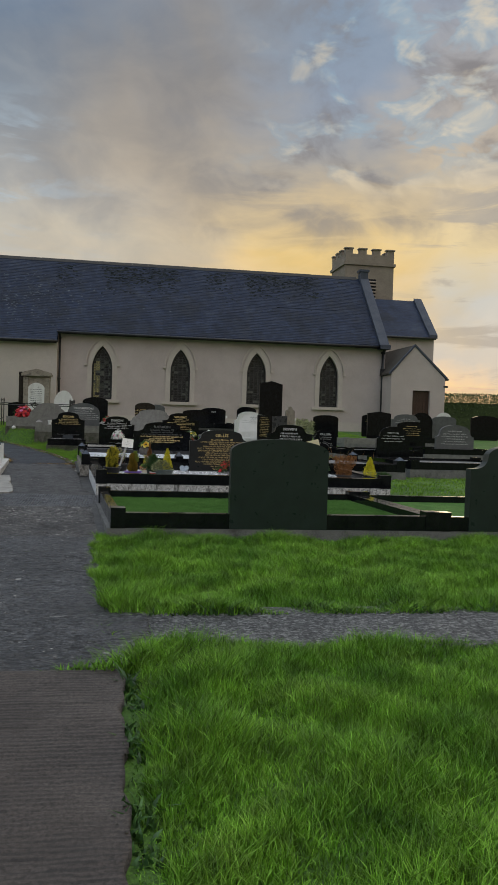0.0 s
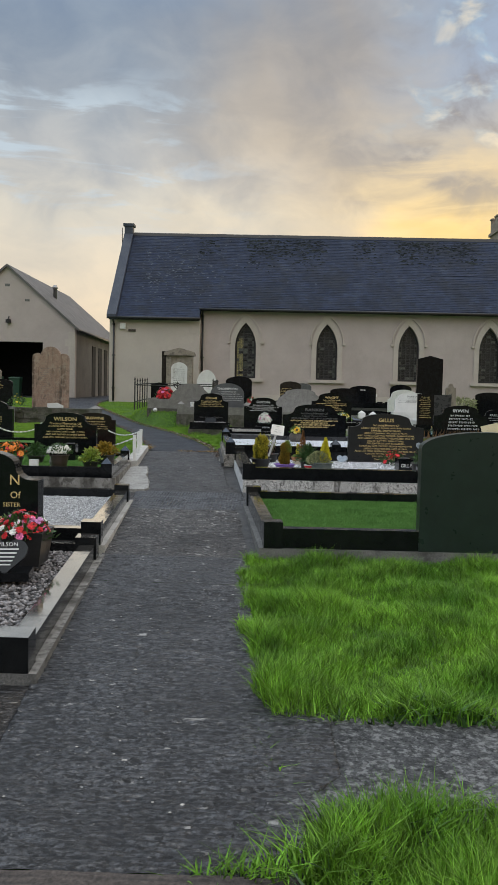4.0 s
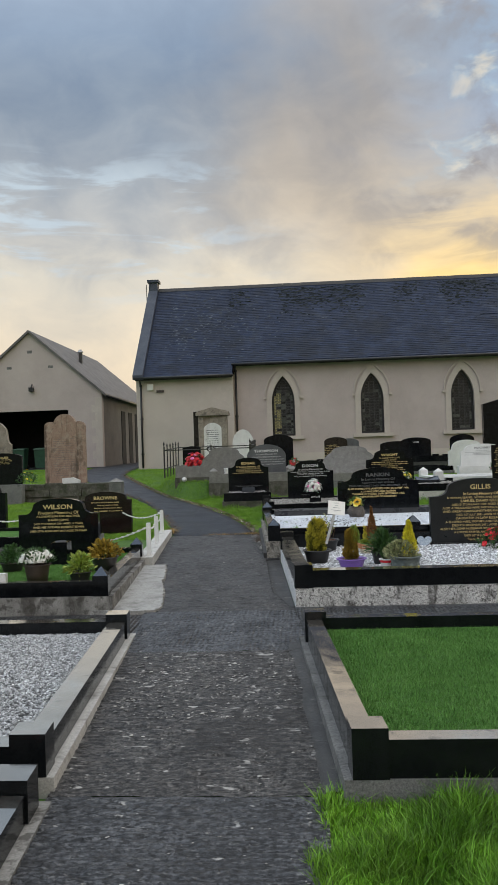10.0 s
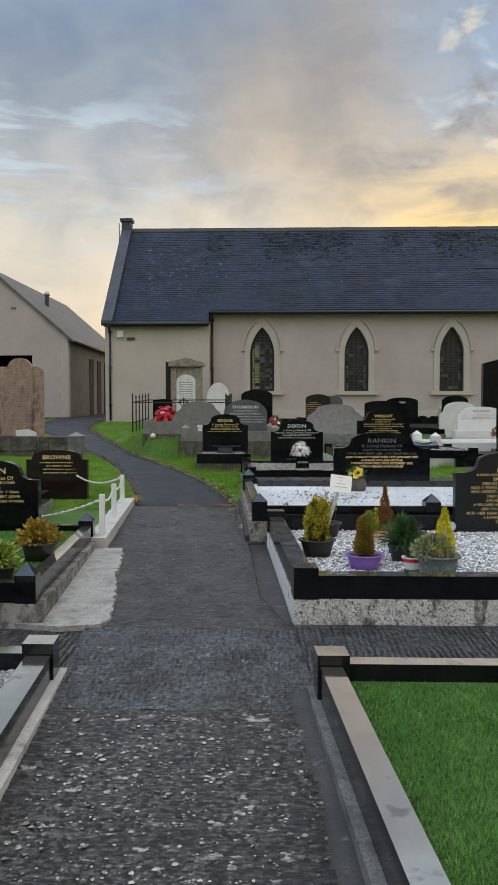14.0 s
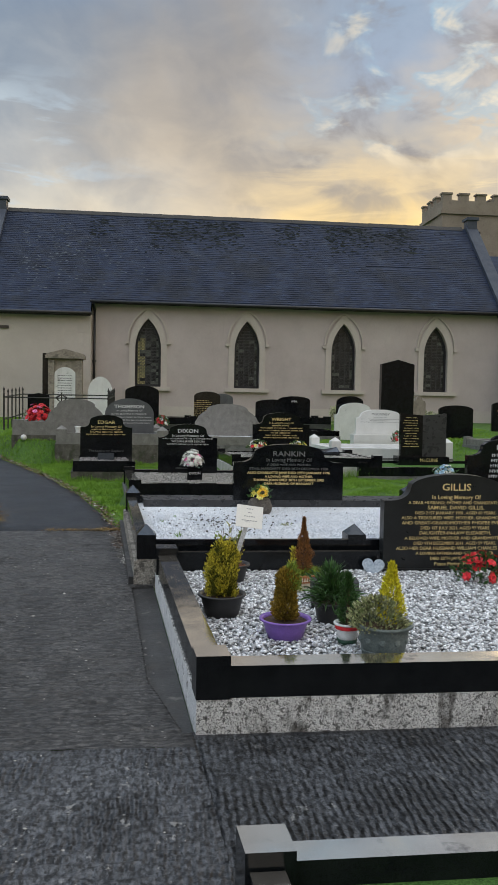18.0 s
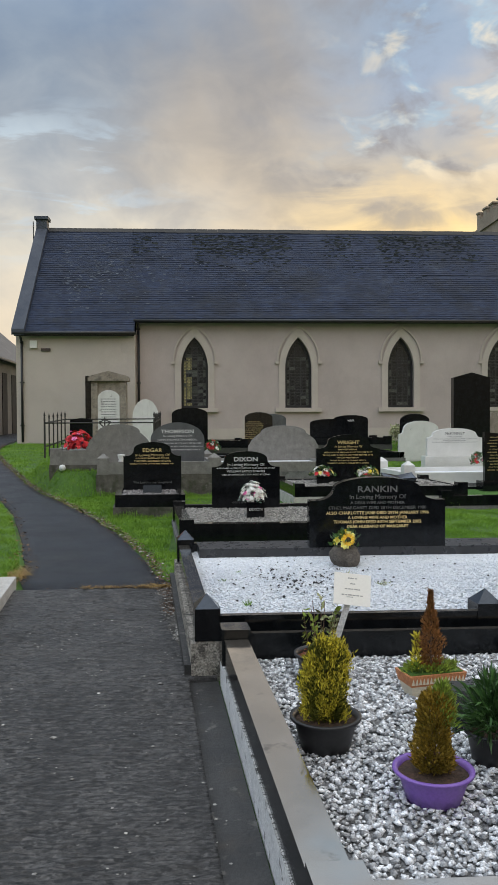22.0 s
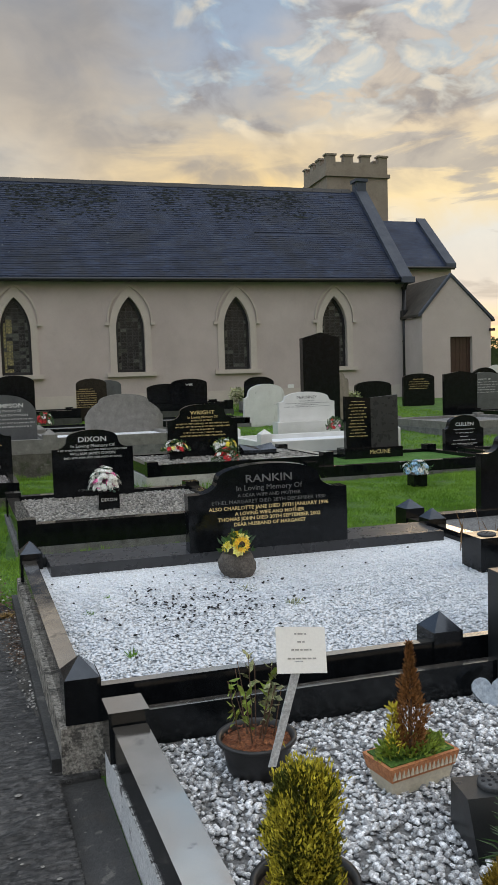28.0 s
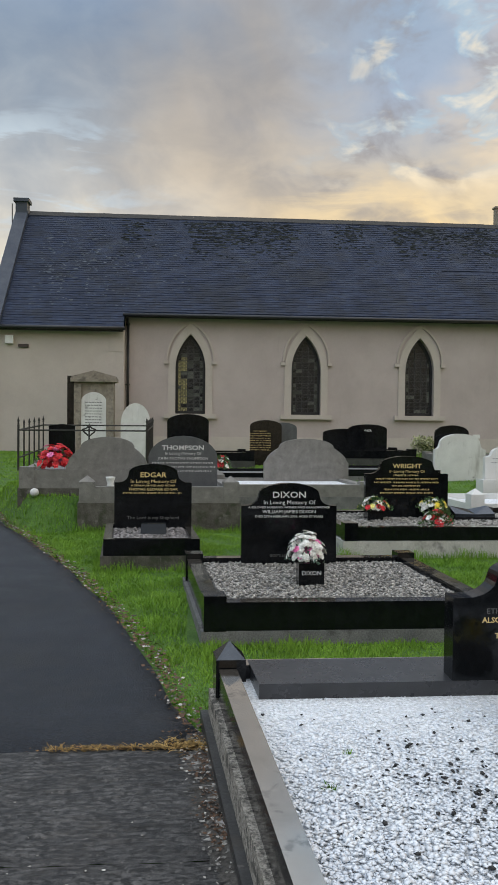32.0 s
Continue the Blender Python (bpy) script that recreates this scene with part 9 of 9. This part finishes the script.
def lawn_right(x, y):
    return (x > np.maximum(tar_r(y) + 0.03, -9)) & ~((x > xr(13) - 0.077 * (y - 13) - 0.03) & (y < 18.55) & (x < 3.4)) & ~((x > -0.42) & (x < 2.0) & (y > 20.1) & (y < 22.3)) & ~((x > -1.4) & (x < -0.25) & (y > 22.7) & (y < 24.2)) & ~((x > 1.25) & (x < 4.25) & (y > 23.3) & (y < 25.2))


grass("lawn_grass", "short mown grass between the graves", [(-3.0, 6.6, 18.5, 26.5, lawn_right), (-7.5, -1.5, 18.2, 27.0, lawn_left)], 4200, 0.046, 0.0065, 12, 1.1, M_LAWN)
grass("far_lawn_grass", "mown grass beyond the graves", [(-7.0, 12.0, 26.5, 41.0, lawn_right), (-14, -3, 27.0, 44.0, lawn_left), (6.6, 16, 18, 26.5, None), (5.5, 14, 12.9, 18.0, None)], 420, 0.05, 0.016, 13, 0.9, M_LAWN)
grass("edge_weeds", "grass and weeds creeping over the path joints", [(0.28, 0.95, 4.60, 4.84, lambda x, y: y < 4.66 + 0.22 * (x - 0.28) + 0.03 * np.sin(x * 19)), (0.28, 0.95, 4.60, 4.81, lambda x, y: y < 4.66 + 0.22 * (x - 0.28)), (0.85, 6.0, 5.02, 5.08, None), (0.8, 6.0, 5.80, 5.95, None)], 2800, 0.125, 0.009, 14, 1.3)
grass("crack_weeds", "low weeds in the crack beside the path", [(0.42, 0.95, 4.85, 5.9, lambda x, y: np.abs(x - 0.60 - 0.04 * np.sin(y * 11)) < 0.02)], 2200, 0.05, 0.009, 19, 1.5)
grass("broad_weeds", "dark broad-leaved weeds along the edge of the stony side path", [(0.9, 6.5, 5.79, 6.00, None), (0.8, 1.3, 4.7, 5.02, None), (2.0, 3.4, 5.82, 6.16, lambda x, y: np.sin(x * 7) + np.sin(x * 3 + 1) > 0.3), (0.70, 0.95, 1.0, 4.7, lambda x, y: np.sin(y * 9) + np.sin(y * 23 + x * 9) > -0.3)], 1300, 0.095, 0.024, 17, 1.3, M_LEAF)
grass("yellow_weed_flowers", "tiny yellow weed flowers beside the side path", [(2.5, 4.6, 5.80, 5.90, None)], 320, 0.07, 0.010, 18, 0.5, M_YELLOW)
grass("path_edge_grass", "ragged grass along the slab edge", [(0.75, 0.86, -1.0, 4.6, None)], 3000, 0.055, 0.007, 15, 1.3)


def litter(name, label, rows, n, size, mat, seed):
    """Fallen leaves and grit along a line of (y, x, half width)."""
    rng = np.random.default_rng(seed)
    ys = np.array([r[0] for r in rows])
    y = rng.uniform(ys[0], ys[-1], n)
    x = np.interp(y, ys, [r[1] for r in rows]) + rng.normal(0, 1, n) * np.interp(y, ys, [r[2] for r in rows])
    z = np.interp(y, GY, GZ) + 0.012
    a = rng.uniform(0, 6.28, n)
    s = size * rng.uniform(0.4, 1.3, n)
    c, d = np.cos(a) * s, np.sin(a) * s
    v = np.empty((n, 4, 3))
    for k, (p, q, h) in enumerate(((1, 0, 0.3), (0, 0.5, 0), (-1, 0, 0.2), (0, -0.5, 0.5))):
        v[:, k] = np.stack([x + c * p - d * q, y + d * p + c * q, z + h * s], 1)
    f = (np.array([(0, 1, 2), (0, 2, 3)])[None] + 4 * np.arange(n)[:, None, None]).reshape(-1, 3)
    tagged(new(name, numpy_mesh(name, v.reshape(-1, 3), f, mat)), label, "leaf litter", kind="stuff")


litter("fallen_leaves", "dry orange leaves caught along the tarmac joint", [(18.25, -0.66, 0.24), (18.31, -0.66, 0.24)], 240, 0.010, M_STRAW, 16)
litter("leaf_litter", "dry leaves and grit along the tarmac edge", [(r[0], r[2] + 0.02, 0.05) for r in TAR[:36]], 1500, 0.013, M_STRAW, 17)
litter("leaf_litter", "dry leaves at the foot of the kerb", [(17.3, -0.27, 0.03), (17.9, -0.32, 0.04), (18.5, -0.38, 0.07)], 600, 0.010, M_TWIG, 18)
litter("leaf_litter", "pale grit and dry leaves at the foot of the kerb", [(16.6, -0.19, 0.03), (17.2, -0.25, 0.05), (18.5, -0.36, 0.06)], 420, 0.011, M_PEAGRAVEL, 22)
litter("leaf_litter", "dry leaves along the left tarmac edge", [(r[0], r[1] + 0.02, 0.06) for r in TAR[:24]], 500, 0.02, M_STRAW, 19)


def grit(name, label, spots, count, size, mat, seed):
    """Small flat pale stones pressed into the concrete."""
    rng = np.random.default_rng(seed)
    base = np.array([(1, 0, 0.0), (0.3, 0.95, 0), (-0.8, 0.6, 0), (-0.85, -0.5, 0), (0.25, -0.95, 0), (0.1, 0.1, 0.35)])
    tri = np.array([(0, 1, 5), (1, 2, 5), (2, 3, 5), (3, 4, 5), (4, 0, 5)])
    y = rng.uniform(spots[0], spots[1], count)
    x = np.minimum(xr(13) - 0.077 * (y - 13), np.where(y < 9.1, 0.50, 9.0)) - rng.uniform(0.10, 1.30, count)
    s = size * rng.lognormal(0, 0.38, count)[:, None, None]
    p = base[None] * (1 + rng.uniform(-0.35, 0.35, (count, 6, 3))) * s
    p[:, :, 0] += x[:, None]
    p[:, :, 1] += y[:, None]
    p[:, :, 2] += (np.interp(y, GY, GZ) + 0.001)[:, None]
    f = (tri[None] + 6 * np.arange(count)[:, None, None]).reshape(-1, 3)
    tagged(new(name, numpy_mesh(name, p.reshape(-1, 3), f, mat)), label, "gravel", kind="stuff")


grit("path_grit", "pale stones showing in the worn concrete path", (4.9, 18.1), 1000, 0.0055, M_PEAGRAVEL, 20)
grit("path_grit", "pale stones showing in the worn concrete path", (10.1, 11.5), 700, 0.0065, M_PEAGRAVEL, 21)


litter("edge_grit", "pale stones and soil along the tarmac edge", [(r[0], r[2] + 0.05, 0.045) for r in TAR[:30]], 1500, 0.016, M_EDGESTONE, 84)
litter("edge_soil", "brown leaf mould along the tarmac edge", [(r[0], r[2] + 0.05, 0.05) for r in TAR[:30]], 2600, 0.018, M_TWIG, 85)


def roof_growth(name, label, spots, size, flat, mat, seed):
    """Small irregular pads growing on the slates, at (x, distance below the ridge along y)."""
    rng = np.random.default_rng(seed)
    x, d = spots
    n = len(x)
    a = np.sort(rng.uniform(0, 6.28, (n, 6)), 1)
    r = size * rng.lognormal(0, 0.4, (n, 1)) * rng.uniform(0.6, 1.2, (n, 6))
    X = x[:, None] + r * np.cos(a) * flat
    Y = RIDGE_Y - d[:, None] + r * np.sin(a) * 0.5
    Z = EAVE_Z + SLOPE * (Y - 41.30) + 0.030
    v = np.stack([X, Y, Z], 2)
    top = np.stack([x, RIDGE_Y - d, EAVE_Z + SLOPE * (RIDGE_Y - d - 41.30) + 0.042], 1)[:, None]
    v = np.concatenate([v, top], 1)
    f = np.array([(k, (k + 1) % 6, 6) for k in range(6)])
    f = (f[None] + 7 * np.arange(n)[:, None, None]).reshape(-1, 3)
    ob = tagged(new(name, numpy_mesh(name, v.reshape(-1, 3), f, mat)), label, kind="stuff")
    ob.parent = roof


rng = np.random.default_rng(71)
n = 520
roof_growth("lichen", "pale lichen flecks on the slates", (CH_L + 1.2 + np.abs(rng.normal(1.6, 2.2, n)), np.clip(rng.normal(2.2, 0.9, n), 0.4, 4.0)), 0.042, 1.3, M_LICHEN, 72)
n = 2600
mx = rng.uniform(CH_L + 4.0, CH_R - 1.5, n)
md = np.abs(rng.normal(0, 0.75, n)) + 0.22
ok = (np.sin(mx * 0.9) + np.sin(mx * 2.3 + 1) + rng.normal(0, 0.6, n) > -0.2) & (md < 2.6)
roof_growth("moss", "dark moss gathered below the ridge", (mx[ok], md[ok]), 0.05, 1.8, M_ROOFMOSS, 73)

slate_courses()


def fibres(name, label, spots, length, mat, seed):
    """Dry grass stems lying tangled near the ground, at arrays of x and y."""
    rng = np.random.default_rng(seed)
    x, y = spots
    n = len(x)
    z = np.interp(y, GY, GZ) + rng.uniform(0.006, 0.03, n)
    a, ln, el = rng.uniform(0, 6.28, n), length * rng.uniform(0.4, 1.2, n), rng.normal(0.1, 0.3, n)
    dx, dy, dz = np.cos(a) * ln, np.sin(a) * ln * 0.6, el * ln
    v = np.empty((n, 4, 3))
    w = 0.0022
    for k, (q, sgn) in enumerate(((-0.5, -1), (0.5, -1), (0.5, 1), (-0.5, 1))):
        v[:, k] = np.stack([x + q * dx - sgn * w * np.sin(a), y + q * dy + sgn * w * np.cos(a), np.maximum(z + q * dz, np.interp(y, GY, GZ) + 0.004)], 1)
    f = (np.array([(0, 1, 2), (0, 2, 3)])[None] + 4 * np.arange(n)[:, None, None]).reshape(-1, 3)
    tagged(new(name, numpy_mesh(name, v.reshape(-1, 3), f, mat)), label, "dry grass", kind="stuff")


rng = np.random.default_rng(85)
fibres("dry_grass", "straw-coloured dry grass lying along the tarmac joint", (np.concatenate([rng.uniform(-1.15, -0.28, 420), rng.normal(-0.42, 0.09, 260)]), np.concatenate([18.27 + rng.normal(0, 0.012, 420), 18.29 + rng.normal(0, 0.04, 260)])), 0.05, M_DRYGRASS, 86)
fibres("dry_grass", "straw-coloured dry grass at the end of the edging block", (rng.normal(-1.86, 0.06, 500), rng.normal(18.8, 0.25, 500)), 0.09, M_DRYGRASS, 87)
# tufts that hide the foot of the kerbs on the lawn
grass("kerb_foot_grass", "longer grass growing against the foot of the kerbs", [(-1.42, -0.22, 22.60, 22.74, None), (-1.44, -1.33, 22.7, 24.1, None), (1.3, 4.2, 23.2, 23.3, None), (-2.0, 0.3, 25.08, 25.22, None)], 3000, 0.15, 0.007, 88, 0.6, M_LAWN)
grass("kerb_foot_grass", "grass growing against the foot of a kerb", [(-0.30, 2.0, 19.6, 20.11, None)], 2600, 0.075, 0.007, 91, 0.7, M_LAWN)
